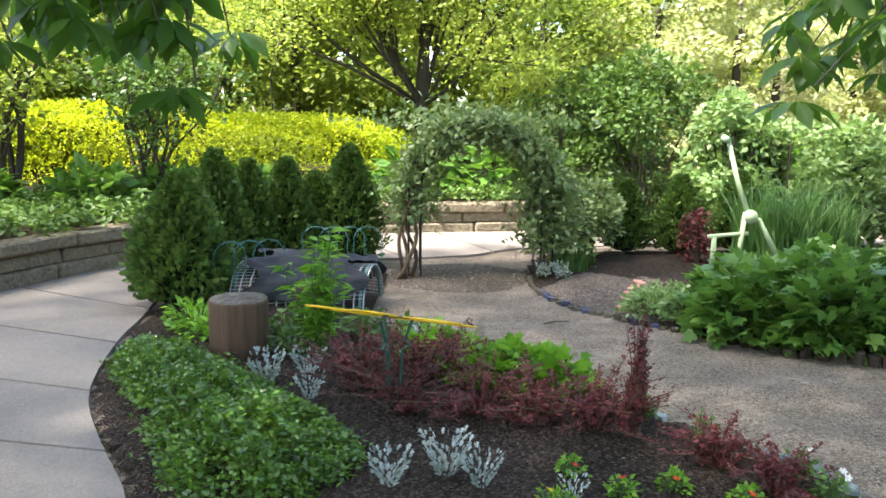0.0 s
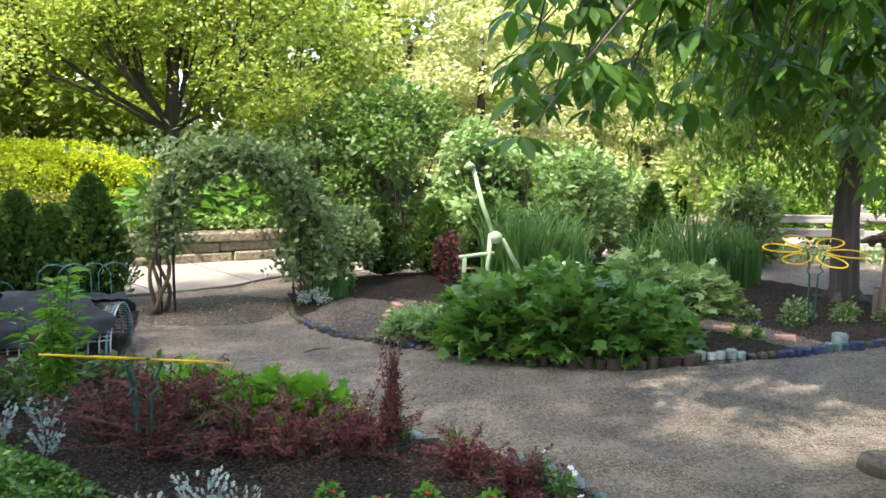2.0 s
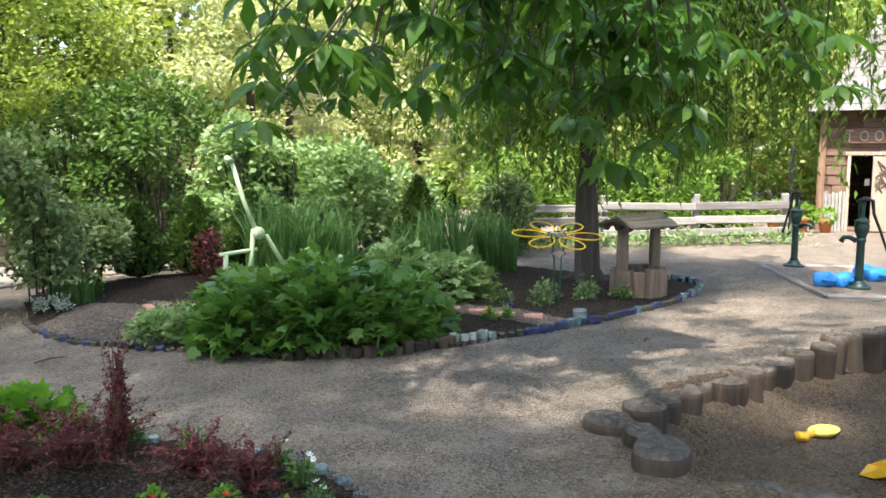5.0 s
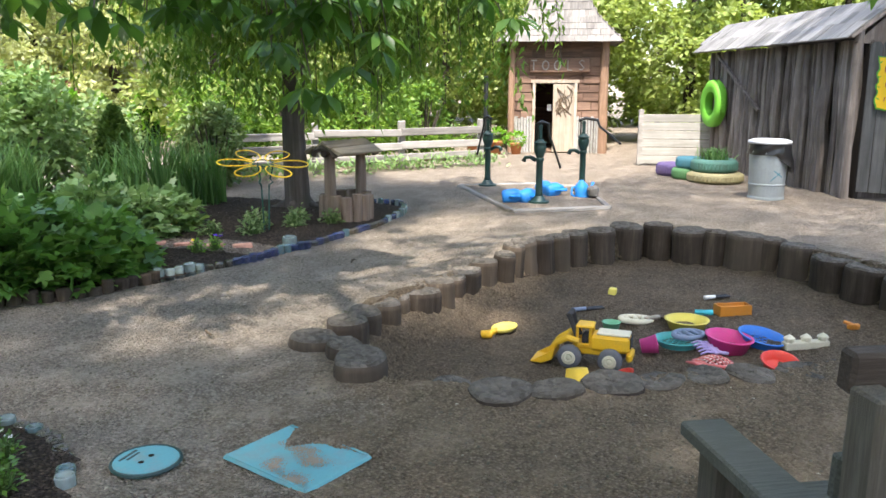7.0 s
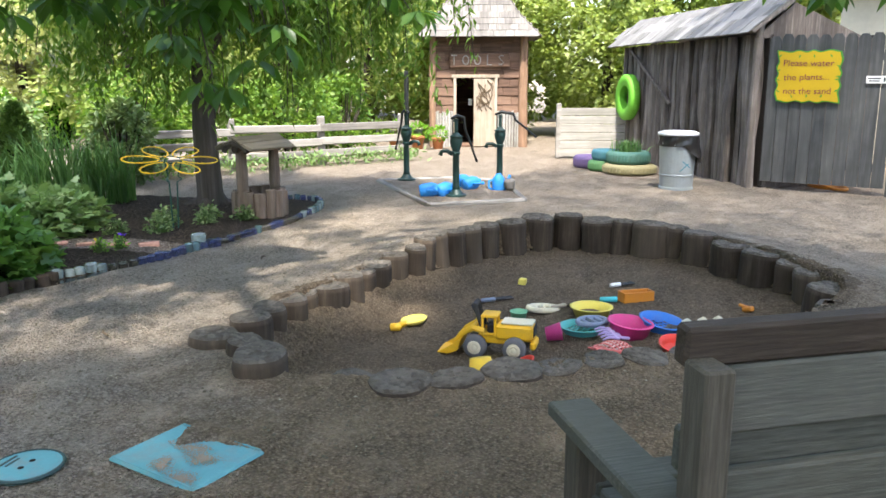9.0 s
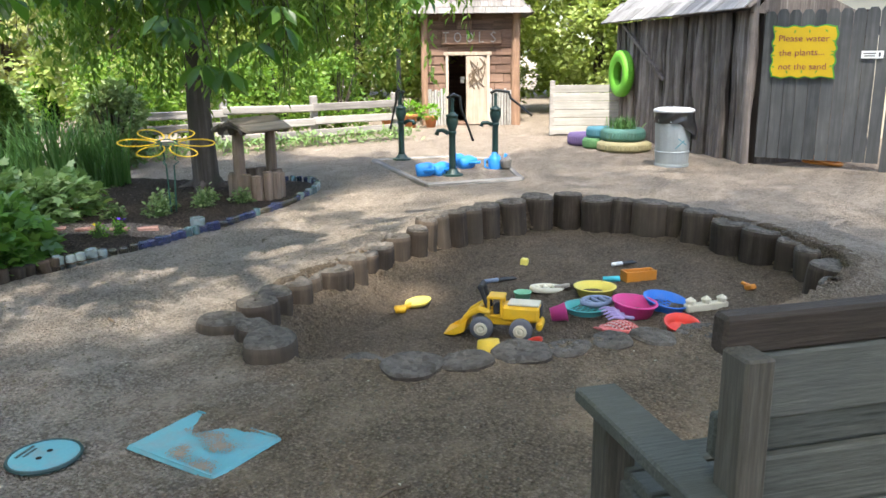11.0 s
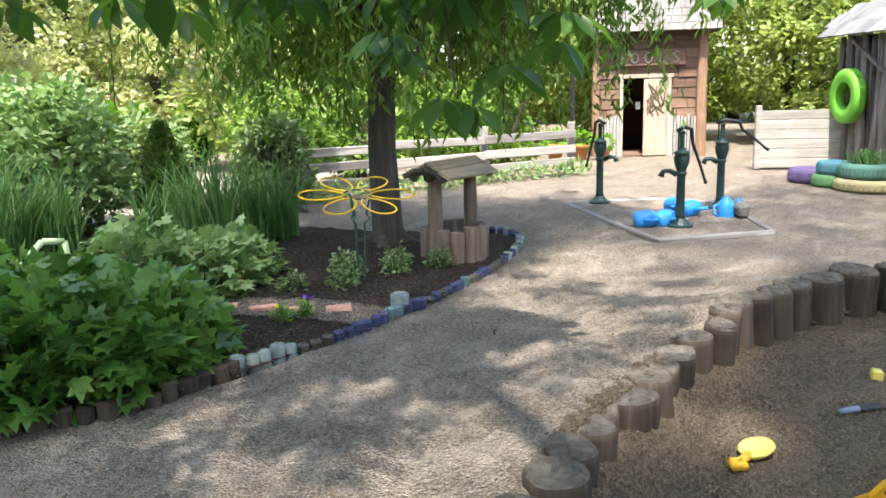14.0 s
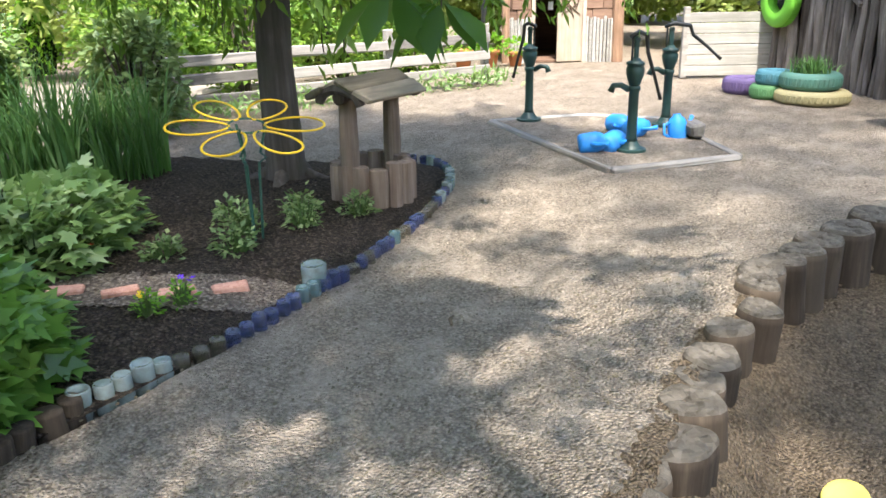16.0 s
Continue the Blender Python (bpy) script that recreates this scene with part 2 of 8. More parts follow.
M["lf_conifer"] = leaf_mat("conifer_spray", (0.04, 0.095, 0.02), (0.135, 0.24, 0.05), 0.22, 0.6, (0.2, 0.3, 0.07))
M["lf_ground"] = leaf_mat("groundcover_leaf", (0.03, 0.085, 0.012), (0.13, 0.27, 0.03), 0.3, 0.28, (0.24, 0.42, 0.06), 0.6)
M["lf_silver"] = leaf_mat("silver_leaf", (0.2, 0.25, 0.22), (0.42, 0.48, 0.45), 0.15, 0.8, (0.6, 0.65, 0.62))
M["lf_red"] = leaf_mat("purple_leaf", (0.07, 0.015, 0.02), (0.2, 0.042, 0.046), 0.3, 0.5, (0.38, 0.1, 0.09))
M["lf_lime"] = leaf_mat("lime_leaf", (0.08, 0.22, 0.02), (0.22, 0.46, 0.04), 0.4, 0.45, (0.34, 0.55, 0.07))
M["lf_hedge"] = leaf_mat("gold_hedge_leaf", (0.27, 0.38, 0.015), (0.55, 0.62, 0.03), 0.35, 0.5, (0.72, 0.72, 0.06))
M["lf_tree"] = leaf_mat("tree_leaf", (0.17, 0.25, 0.045), (0.37, 0.46, 0.1), 0.55, 0.5, (0.52, 0.58, 0.2))
M["lf_wood"] = leaf_mat("wood_leaf", (0.11, 0.17, 0.025), (0.29, 0.38, 0.07), 0.5, 0.55, (0.5, 0.55, 0.14))
# paler than lf_wood: white blossom, plus full sun put into the colour
M["lf_bright"] = leaf_mat("sunlit_blossom_leaf", (0.3, 0.35, 0.14), (0.6, 0.64, 0.36), 0.45, 0.55, (0.82, 0.84, 0.64))
M["lf_shrub"] = leaf_mat("shrub_leaf", (0.04, 0.09, 0.02), (0.125, 0.22, 0.045), 0.3, 0.5, (0.16, 0.28, 0.07))
M["lf_vine"] = leaf_mat("vine_leaf", (0.095, 0.16, 0.06), (0.25, 0.345, 0.135), 0.3, 0.5, (0.42, 0.47, 0.22))
M["lf_pale"] = leaf_mat("pale_green_leaf", (0.12, 0.22, 0.07), (0.28, 0.42, 0.16), 0.35, 0.5, (0.46, 0.56, 0.3))
M["lf_big"] = leaf_mat("dark_green_leaf", (0.055, 0.15, 0.026), (0.155, 0.315, 0.055), 0.35, 0.38, (0.25, 0.41, 0.09), 0.5)
M["lf_yard"] = leaf_mat("yard_leaf", (0.15, 0.22, 0.05), (0.36, 0.44, 0.13), 0.5, 0.5, (0.6, 0.64, 0.3))
M["lf_palm"] = leaf_mat("canopy_leaf", (0.035, 0.10, 0.015), (0.095, 0.215, 0.03), 0.45, 0.4, (0.14, 0.27, 0.04))
M["lf_weep"] = leaf_mat("weeping_leaf", (0.06, 0.14, 0.02), (0.19, 0.32, 0.05), 0.45, 0.45, (0.32, 0.44, 0.08))
M["lf_blade"] = leaf_mat("blade", (0.055, 0.14, 0.04), (0.16, 0.31, 0.095), 0.35, 0.45, (0.28, 0.42, 0.16))
M["stem"] = plain_mat("stem", (0.07, 0.13, 0.03), 0.7, 0, 0.3, 0.2)
for key, col in (("yellow", (0.85, 0.47, 0.02)), ("pale_yellow", (0.82, 0.66, 0.12)), ("pink", (0.78, 0.06, 0.26)), ("blue", (0.03, 0.2, 0.62)), ("sky_blue", (0.02, 0.28, 0.80)), ("teal", (0.08, 0.42, 0.38)), ("lilac", (0.47, 0.36, 0.62)), ("slate", (0.2, 0.24, 0.32)), ("red", (0.72, 0.05, 0.03)), ("orange", (0.6, 0.22, 0.025)), ("coral", (0.78, 0.17, 0.14)), ("cream", (0.72, 0.64, 0.45)), ("mint", (0.18, 0.48, 0.28)), ("magenta", (0.75, 0.08, 0.3)), ("purple", (0.18, 0.05, 0.55)), ("white", (0.8, 0.8, 0.78)), ("bucket", (0.86, 0.56, 0.05)), ("pale_coral", (0.8, 0.5, 0.42)), ("tealbright", (0.05, 0.5, 0.55))):
    M["p_" + key] = plain_mat("plastic_" + key, col, 0.45, 0, 0.4, 0.22, (0.3, 0.23, 0.16), 14)
M["rubber"] = plain_mat("black_rubber", (0.03, 0.03, 0.032), 0.75, 0, 0.3, 0.35, (0.22, 0.18, 0.14), 16)
M["grey_rubber"] = plain_mat("dusty_grey_tyre", (0.13, 0.13, 0.14), 0.8, 0, 0.3, 0.3, (0.26, 0.22, 0.18), 16)
M["lime_paint"] = plain_mat("lime_tyre_paint", (0.15, 0.46, 0.04), 0.6, 0, 0.4, 0.2, (0.12, 0.3, 0.05), 12)
M["t_purple"] = plain_mat("purple_tyre_paint", (0.13, 0.09, 0.21), 0.7, 0, 0.3, 0.2)
M["t_green"] = plain_mat("green_tyre_paint", (0.1, 0.24, 0.1), 0.7, 0, 0.3, 0.2)
M["t_blue"] = plain_mat("light_blue_tyre_paint", (0.07, 0.22, 0.27), 0.7, 0, 0.3, 0.2)
M["t_teal"] = plain_mat("seafoam_tyre_paint", (0.07, 0.175, 0.14), 0.7, 0, 0.3, 0.2)
M["t_yellow"] = plain_mat("pale_yellow_tyre_paint", (0.3, 0.265, 0.14), 0.7, 0, 0.3, 0.2)
M["pump"] = plain_mat("dark_green_iron", (0.012, 0.045, 0.038), 0.45, 0.0, 0.5, 0.35, (0.05, 0.052, 0.042), 14)
M["iron"] = plain_mat("black_iron", (0.02, 0.024, 0.024), 0.5, 0.3, 0.5, 0.3, (0.08, 0.05, 0.035), 14)
M["wire_green"] = plain_mat("green_wire", (0.015, 0.075, 0.05), 0.5, 0, 0.5, 0.15)
M["wire_yellow"] = plain_mat("yellow_wire", (0.82, 0.52, 0.02), 0.45, 0, 0.5, 0.1)
M["wire_blue"] = plain_mat("blue_green_wire", (0.05, 0.19, 0.19), 0.5, 0, 0.5, 0.15)
M["galv"] = plain_mat("galvanised_steel", (0.36, 0.4, 0.41), 0.5, 0.55, 0.5, 0.4, (0.26, 0.27, 0.26), 7)
M["bag"] = plain_mat("black_bag", (0.012, 0.012, 0.013), 0.3, 0, 0.6, 0.1)
M["lid_white"] = plain_mat("grey_white_lid", (0.62, 0.64, 0.65), 0.5, 0, 0.4, 0.2)
M["teal_paint"] = plain_mat("turquoise_paint", (0.13, 0.36, 0.38), 0.7, 0, 0.3, 0.75, (0.26, 0.27, 0.23), 11)
M["bamboo"] = plain_mat("pale_green_bamboo", (0.50, 0.64, 0.36), 0.5, 0, 0.4, 0.25, (0.3, 0.4, 0.2), 8)
M["cloth"] = plain_mat("black_cloth", (0.028, 0.032, 0.038), 0.85, 0, 0.2, 0.3, (0.09, 0.095, 0.1), 9)
M["lattice"] = plain_mat("white_lattice", (0.42, 0.44, 0.44), 0.6, 0, 0.4, 0.3)
M["sign_yellow"] = plain_mat("sign_yellow", (0.58, 0.39, 0.015), 0.6, 0, 0.3, 0.06)
M["sign_ink"] = plain_mat("sign_ink", (0.18, 0.03, 0.06), 0.7, 0, 0.3, 0.05)
M["sign_green"] = plain_mat("sign_green", (0.08, 0.3, 0.04), 0.7, 0, 0.3, 0.05)
M["terracotta"] = plain_mat("terracotta", (0.5, 0.2, 0.09), 0.8, 0, 0.2, 0.25)
M["cream_wall"] = plain_mat("cream_wall", (0.66, 0.6, 0.46), 0.9, 0, 0.2, 0.2, scale=1.5)
M["flower_white"] = plain_mat("white_petal", (0.85, 0.83, 0.8), 0.8, 0, 0.2, 0.05)
M["flower_purple"] = plain_mat("purple_petal", (0.16, 0.05, 0.6), 0.8, 0, 0.2, 0.05)
M["flower_red"] = plain_mat("red_petal", (0.8, 0.04, 0.03), 0.8, 0, 0.2, 0.05)
M["flower_yellow"] = plain_mat("yellow_petal", (0.85, 0.6, 0.02), 0.8, 0, 0.2, 0.05)
M["flower_pink"] = plain_mat("pink_petal", (0.8, 0.15, 0.3), 0.8, 0, 0.2, 0.05)


def glass_mat(name, col):
    m, n, l, b = mat_base(name, 0.12, 0, 0.5)
    b.inputs["Base Color"].default_value = (*col, 1)
    b.inputs["Transmission Weight"].default_value = 0.55
    vec = coords(n, l, (1, 1, 1), True)
    a = noise_node(n, l, vec, 30, 4)
    c = mix(n, l, ramp(n, l, a, [(0.45, (0, 0, 0)), (0.7, (0.5, 0.5, 0.5))]), col, (0.3, 0.26, 0.2))
    l.new(c, b.inputs["Base Color"])
    return m


M["jar_clear"] = glass_mat("clear_glass", (0.42, 0.52, 0.5))
M["jar_blue"] = glass_mat("blue_glass", (0.06, 0.09, 0.24))
M["jar_teal"] = glass_mat("teal_glass", (0.15, 0.27, 0.29))
M["jar_brown"] = glass_mat("brown_glass", (0.14, 0.12, 0.08))


# ---- building helpers ----
class Geo:
    """Collects vertices and faces for one mesh."""

    def __init__(self):
        self.v, self.f = [], []

    def add(self, verts, faces, m=None):
        o = len(self.v)
        self.v += [tuple(m @ Vector(p)) if m is not None else tuple(p) for p in verts]
        self.f += [tuple(i + o for i in f) for f in faces]
        return self

    def box(self, sx, sy, sz, m=None, c=0.006, jit=0.0):
        """Box with chamfered edges, centred on its own origin."""
        h, vs, fs, idx = (sx / 2, sy / 2, sz / 2), [], [], {}
        c = min(c, 0.45 * min(sx, sy, sz))
        for X in (-1, 1):
            for Y in (-1, 1):
                for Z in (-1, 1):
                    j = [random.uniform(-jit, jit) for _ in range(3)]
                    for ax in range(3):
                        p = [s * (hh - (0 if k == ax else c)) + j[k] for k, (s, hh) in enumerate(zip((X, Y, Z), h))]
                        idx[X, Y, Z, ax] = len(vs)
                        vs.append(p)
        for ax in range(3):
            a, b = [k for k in range(3) if k != ax]
            for s in (-1, 1):
                q = []
                for u, w in ((-1, -1), (1, -1), (1, 1), (-1, 1)):
                    t = [0, 0, 0]
                    t[ax], t[a], t[b] = s, u, w
                    q.append(idx[(*t, ax)])
                fs.append(q if (s > 0) == (ax != 1) else q[::-1])
            for u in (-1, 1):
                for w in (-1, 1):
                    t0, t1 = [0, 0, 0], [0, 0, 0]
                    t0[a] = t1[a] = u
                    t0[b] = t1[b] = w
                    t0[ax], t1[ax] = -1, 1
                    fs.append([idx[(*t0, a)], idx[(*t1, a)], idx[(*t1, b)], idx[(*t0, b)]])
        for X in (-1, 1):
            for Y in (-1, 1):
                for Z in (-1, 1):
                    fs.append([idx[X, Y, Z, 0], idx[X, Y, Z, 1], idx[X, Y, Z, 2]])
        return self.add(vs, fs, m)

    def tube(self, pts, radii, n=8, caps=True, m=None, jit=0.0):
        """Tapered tube along a list of points."""
        pts = [Vector(p) for p in pts]
        vs, fs = [], []
        side = None
        for i, p in enumerate(pts):
            d = (pts[min(i + 1, len(pts) - 1)] - pts[max(i - 1, 0)])
            d = d.normalized() if d.length > 1e-9 else Vector((0, 0, 1))
            if side is None:
                side = d.orthogonal().normalized()
            side = (side - d * side.dot(d)).normalized()
            up = d.cross(side)
            r = radii[i] if hasattr(radii, "__len__") else radii
            for k in range(n):
                a = 2 * math.pi * k / n
                rr = r * (1 + random.uniform(-jit, jit))
                vs.append(p + (side * math.cos(a) + up * math.sin(a)) * rr)
        for i in range(len(pts) - 1):
            for k in range(n):
                fs.append((i * n + k, i * n + (k + 1) % n, (i + 1) * n + (k + 1) % n, (i + 1) * n + k))
        if caps:
            fs.append(tuple(range(n))[::-1])
            fs.append(tuple((len(pts) - 1) * n + k for k in range(n)))
        return self.add(vs, fs, m)

    def lathe(self, prof, n=20, m=None, wob=0.0):
        """Turned shape: (radius, height) pairs from bottom to top."""
        ph = [random.uniform(0, 6.28) for _ in range(3)]
        vs, fs = [], []
        for r, z in prof:
            for k in range(n):
                a = 2 * math.pi * k / n
                w = 1 + wob * (math.sin(2 * a + ph[0]) + 0.6 * math.sin(3 * a + ph[1]) + 0.4 * math.sin(5 * a + ph[2]))
                vs.append((r * w * math.cos(a), r * w * math.sin(a), z))
        for i in range(len(prof) - 1):
            for k in range(n):
                fs.append((i * n + k, i * n + (k + 1) % n, (i + 1) * n + (k + 1) % n, (i + 1) * n + k))
        if prof[0][0] > 1e-6:
            fs.append(tuple(range(n))[::-1])
        if prof[-1][0] > 1e-6:
            fs.append(tuple((len(prof) - 1) * n + k for k in range(n)))
        return self.add(vs, fs, m)

    def open_ends(self):
        """Drops the end caps of a turned ring."""
        self.f = self.f[:-2]
        return self

    def ring(self, R, r, n=36, k=10, m=None):
        """Closed hoop of radius R, wire radius r, lying in xy."""
        vs, fs = [], []
        for i in range(n):
            a = 2 * math.pi * i / n
            for j in range(k):
                b = 2 * math.pi * j / k
                q = R + r * math.cos(b)
                vs.append((q * math.cos(a), q * math.sin(a), r * math.sin(b)))
        for i in range(n):
            for j in range(k):
                fs.append((i * k + j, ((i + 1) % n) * k + j, ((i + 1) % n) * k + (j + 1) % k, i * k + (j + 1) % k))
        return self.add(vs, fs, m)

    def mesh(self, name, material, smooth=False):
        me = bpy.data.meshes.new(name)
        me.from_pydata(self.v, [], self.f)
        me.materials.append(material)
        if smooth:
            me.polygons.foreach_set("use_smooth", [True] * len(me.polygons))
        me.update()
        return me


def part(name, geo, material, parent=None, label="", smooth=False, m=None):
    """One mesh object, under a thing or part where a parent is given."""
    ob = new(name, geo.mesh(name, material, smooth) if isinstance(geo, Geo) else geo)
    if parent is not None:
        ob.parent = parent
    if m is not None:
        ob.matrix_basis = m
    if label:
        ob["label"] = label
    return ob


def thing(name, label, category, m=None, group="", kind=""):
    ob = new(name)
    ob.empty_display_size = 0.1
    if m is not None:
        ob.matrix_basis = m
    return tagged(ob, label, category, group, kind)


def smooth_line(pts, step=0.1, closed=False):
    """Catmull-Rom line through plan points, resampled at even steps."""
    P = np.array(pts, float)
    n = len(P)
    out = []
    for i in range(n if closed else n - 1):
        if closed:
            a, b, c, d = P[(i - 1) % n], P[i], P[(i + 1) % n], P[(i + 2) % n]
        else:
            a, b, c, d = P[max(i - 1, 0)], P[i], P[i + 1], P[min(i + 2, n - 1)]
        for t in np.linspace(0, 1, 24, endpoint=False):
            out.append(0.5 * ((2 * b) + (c - a) * t + (2 * a - 5 * b + 4 * c - d) * t * t + (3 * b - a - 3 * c + d) * t ** 3))
    out.append(P[0] if closed else P[-1])
    out = np.array(out)
    s = np.r_[0, np.cumsum(np.linalg.norm(np.diff(out, axis=0), axis=1))]
    k = max(2, int(round(s[-1] / step)) + 1)
    q = np.linspace(0, s[-1], k)
    res = np.c_[np.interp(q, s, out[:, 0]), np.interp(q, s, out[:, 1])]
    return res[:-1] if closed else res


def inside(poly, X, Y):
    poly = np.asarray(poly)
    r = np.zeros(X.shape, bool)
    x0, y0 = poly[-1]
    for x1, y1 in poly:
        if y1 != y0:
            c = ((y1 > Y) != (y0 > Y)) & (X < (x0 - x1) * (Y - y1) / (y0 - y1) + x1)
            r ^= c
        x0, y0 = x1, y1
    return r


def edge_dist(poly, X, Y):
    d = np.full(X.shape, 1e9)
    for x, y in np.asarray(poly):
        d = np.minimum(d, (X - x) ** 2 + (Y - y) ** 2)
    return np.sqrt(d)


def wob(X, Y, s, seed=0.0):
    """Cheap smooth relief between -1 and 1."""
    return (np.sin(X * s * 1.7 + seed) * np.cos(Y * s * 1.3 + seed * 2) + 0.6 * np.sin(X * s * 3.9 + Y * s * 2.7 + seed) + 0.4 * np.cos(X * s * 7.3 - Y * s * 6.1 + seed * 3)) / 2


def grid_sheet(name, xs, ys, height, material, keep=None, kind="structure", label=""):
    X, Y = np.meshgrid(xs, ys)
    Z = height(X, Y)
    nx, ny = len(xs), len(ys)
    idx = np.arange(nx * ny).reshape(ny, nx)
    F = np.stack([idx[:-1, :-1], idx[:-1, 1:], idx[1:, 1:], idx[1:, :-1]], -1).reshape(-1, 4)
    if keep is not None:
        cx, cy = (X[:-1, :-1] + X[1:, 1:]) / 2, (Y[:-1, :-1] + Y[1:, 1:]) / 2
        F = F[keep(cx, cy).reshape(-1)]
    V = np.stack([X, Y, Z], -1).reshape(-1, 3)
    used = np.unique(F)
    remap = np.zeros(len(V), int)
    remap[used] = np.arange(len(used))
    me = bpy.data.meshes.new(name)
    me.from_pydata(V[used].tolist(), [], remap[F].tolist())
    me.materials.append(material)
    me.polygons.foreach_set("use_smooth", [True] * len(me.polygons))
    me.update()
    return tagged(new(name, me), label, "", "", kind)


# leaf outlines: x across, y along to the tip, z up
LEAF = ([(0, 0, 0), (0.3, 0.42, 0.07), (0, 1, -0.05), (-0.3, 0.42, 0.07)], [(0, 1, 2), (0, 2, 3)])
NARROW = ([(0, 0, 0), (0.15, 0.4, 0.03), (0, 1, -0.12), (-0.15, 0.4, 0.03)], [(0, 1, 2), (0, 2, 3)])
LONG = ([(0, 0, 0), (0.13, 0.3, 0.05), (0.2, 0.62, 0.02), (0, 1, -0.16), (-0.2, 0.62, 0.02), (-0.13, 0.3, 0.05), (0, 0.32, 0.0), (0, 0.62, -0.04)],
        [(0, 1, 6), (1, 2, 7, 6), (2, 3, 7), (7, 3, 4), (6, 7, 4, 5), (0, 6, 5)])
LOBED = ([(0, 0, 0), (0.16, -0.08, 0), (0.48, 0.1, -0.05), (0.3, 0.3, 0.03), (0.46, 0.62, -0.05), (0.17, 0.6, 0.03), (0, 1, -0.08), (-0.17, 0.6, 0.03), (-0.46, 0.62, -0.05), (-0.3, 0.3, 0.03), (-0.48, 0.1, -0.05), (-0.16, -0.08, 0)],
         [(0, 1, 2, 3), (0, 3, 4, 5), (0, 5, 6, 7), (0, 7, 8, 9), (0, 9, 10, 11)])
FROND = ([(0, 0, 0), (0.1, 0.3, 0), (0.34, 0.42, 0.04), (0.1, 0.5, 0), (0.3, 0.72, 0.04), (0, 1, 0), (-0.3, 0.72, 0.04), (-0.1, 0.5, 0), (-0.34, 0.42, 0.04), (-0.1, 0.3, 0)],
         [(0, 1, 9), (1, 2, 3), (9, 7, 8), (1, 3, 7, 9), (3, 4, 5), (7, 5, 6), (3, 5, 7)])


def unit(v):
    return v / np.maximum(np.linalg.norm(v, axis=1, keepdims=True), 1e-9)


def leaf_mesh(name, P, D, S, material, shape=LEAF, up=1.0, parent=None, label="", jitter=0.6):
    """Many leaves in one mesh: places P, tip directions D, lengths S."""
    P, D = np.asarray(P, float), unit(np.asarray(D, float))
    n = len(P)
    S = np.broadcast_to(S, (n,)) * rng.uniform(0.7, 1.25, n)
    N = unit(np.array([0, 0, up]) + rng.normal(0, jitter, (n, 3)))
    X = unit(np.cross(D, N))
    Z = np.cross(X, D)
    tv, tf = np.array(shape[0], float), shape[1]
    V = P[:, None, :] + S[:, None, None] * (tv[None, :, 0:1] * X[:, None, :] + tv[None, :, 1:2] * D[:, None, :] + tv[None, :, 2:3] * Z[:, None, :])
    k = len(tv)
    sizes = np.array([len(f) for f in tf])
    flat = np.concatenate([np.array(f) for f in tf])
    loops = (flat[None, :] + (np.arange(n) * k)[:, None]).reshape(-1)
    tot = np.tile(sizes, n)
    me = bpy.data.meshes.new(name)
    me.vertices.add(n * k)
    me.vertices.foreach_set("co", V.reshape(-1).astype(np.float32))
    me.loops.add(len(loops))
    me.loops.foreach_set("vertex_index", loops.astype(np.int32))
    me.polygons.add(len(tot))
    me.polygons.foreach_set("loop_start", np.r_[0, np.cumsum(tot)[:-1]].astype(np.int32))
    me.update(calc_edges=True)
    me.materials.append(material)
    return part(name, me, None, parent, label)


def blades(name, P, H, W, lean, material, parent=None, seg=4, label=""):
    """Grass-like blades that rise and arch over."""
    n = len(P)
    a = rng.uniform(0, 6.283, n)
    out = np.c_[np.cos(a), np.sin(a), np.zeros(n)]
    sidev = np.c_[-np.sin(a + rng.normal(0, .5, n)), np.cos(a), np.zeros(n)]
    Hs = H * rng.uniform(0.6, 1.1, n)
    Ls = lean * rng.uniform(0.2, 1.4, n)
    V = np.zeros((n, 2 * seg + 1, 3))
    for i in range(seg + 1):
        t = i / seg
        c = P + out * (Ls * Hs * t ** 2.2)[:, None] + np.array([0, 0, 1]) * (Hs * (t - 0.35 * np.minimum(Ls, 1.2) * t ** 3))[:, None]
        w = W * (1 - t) ** 0.6
        if i < seg:
            V[:, 2 * i], V[:, 2 * i + 1] = c - sidev * w / 2, c + sidev * w / 2
        else:
            V[:, 2 * seg] = c
    k = 2 * seg + 1
    F = []
    for i in range(seg - 1):
        F.append((2 * i, 2 * i + 1, 2 * i + 3, 2 * i + 2))
    F.append((2 * seg - 2, 2 * seg - 1, 2 * seg))
    sizes = np.array([len(f) for f in F])
    flat = np.concatenate([np.array(f) for f in F])
    loops = (flat[None, :] + (np.arange(n) * k)[:, None]).reshape(-1)
    tot = np.tile(sizes, n)
    me = bpy.data.meshes.new(name)
    me.vertices.add(n * k)
    me.vertices.foreach_set("co", V.reshape(-1).astype(np.float32))
    me.loops.add(len(loops))
    me.loops.foreach_set("vertex_index", loops.astype(np.int32))
    me.polygons.add(len(tot))
    me.polygons.foreach_set("loop_start", np.r_[0, np.cumsum(tot)[:-1]].astype(np.int32))
    me.update(calc_edges=True)
    me.materials.append(material)
    return part(name, me, None, parent, label)


def ball_points(n, centre, radii, shell=0.5):
    """Points in an ellipsoid, drawn towards its skin; and outward directions."""
    u = unit(rng.normal(0, 1, (n, 3)))
    r = (shell + (1 - shell) * rng.uniform(0, 1, n) ** 0.5)[:, None]
    return np.array(centre) + u * r * np.array(radii), u


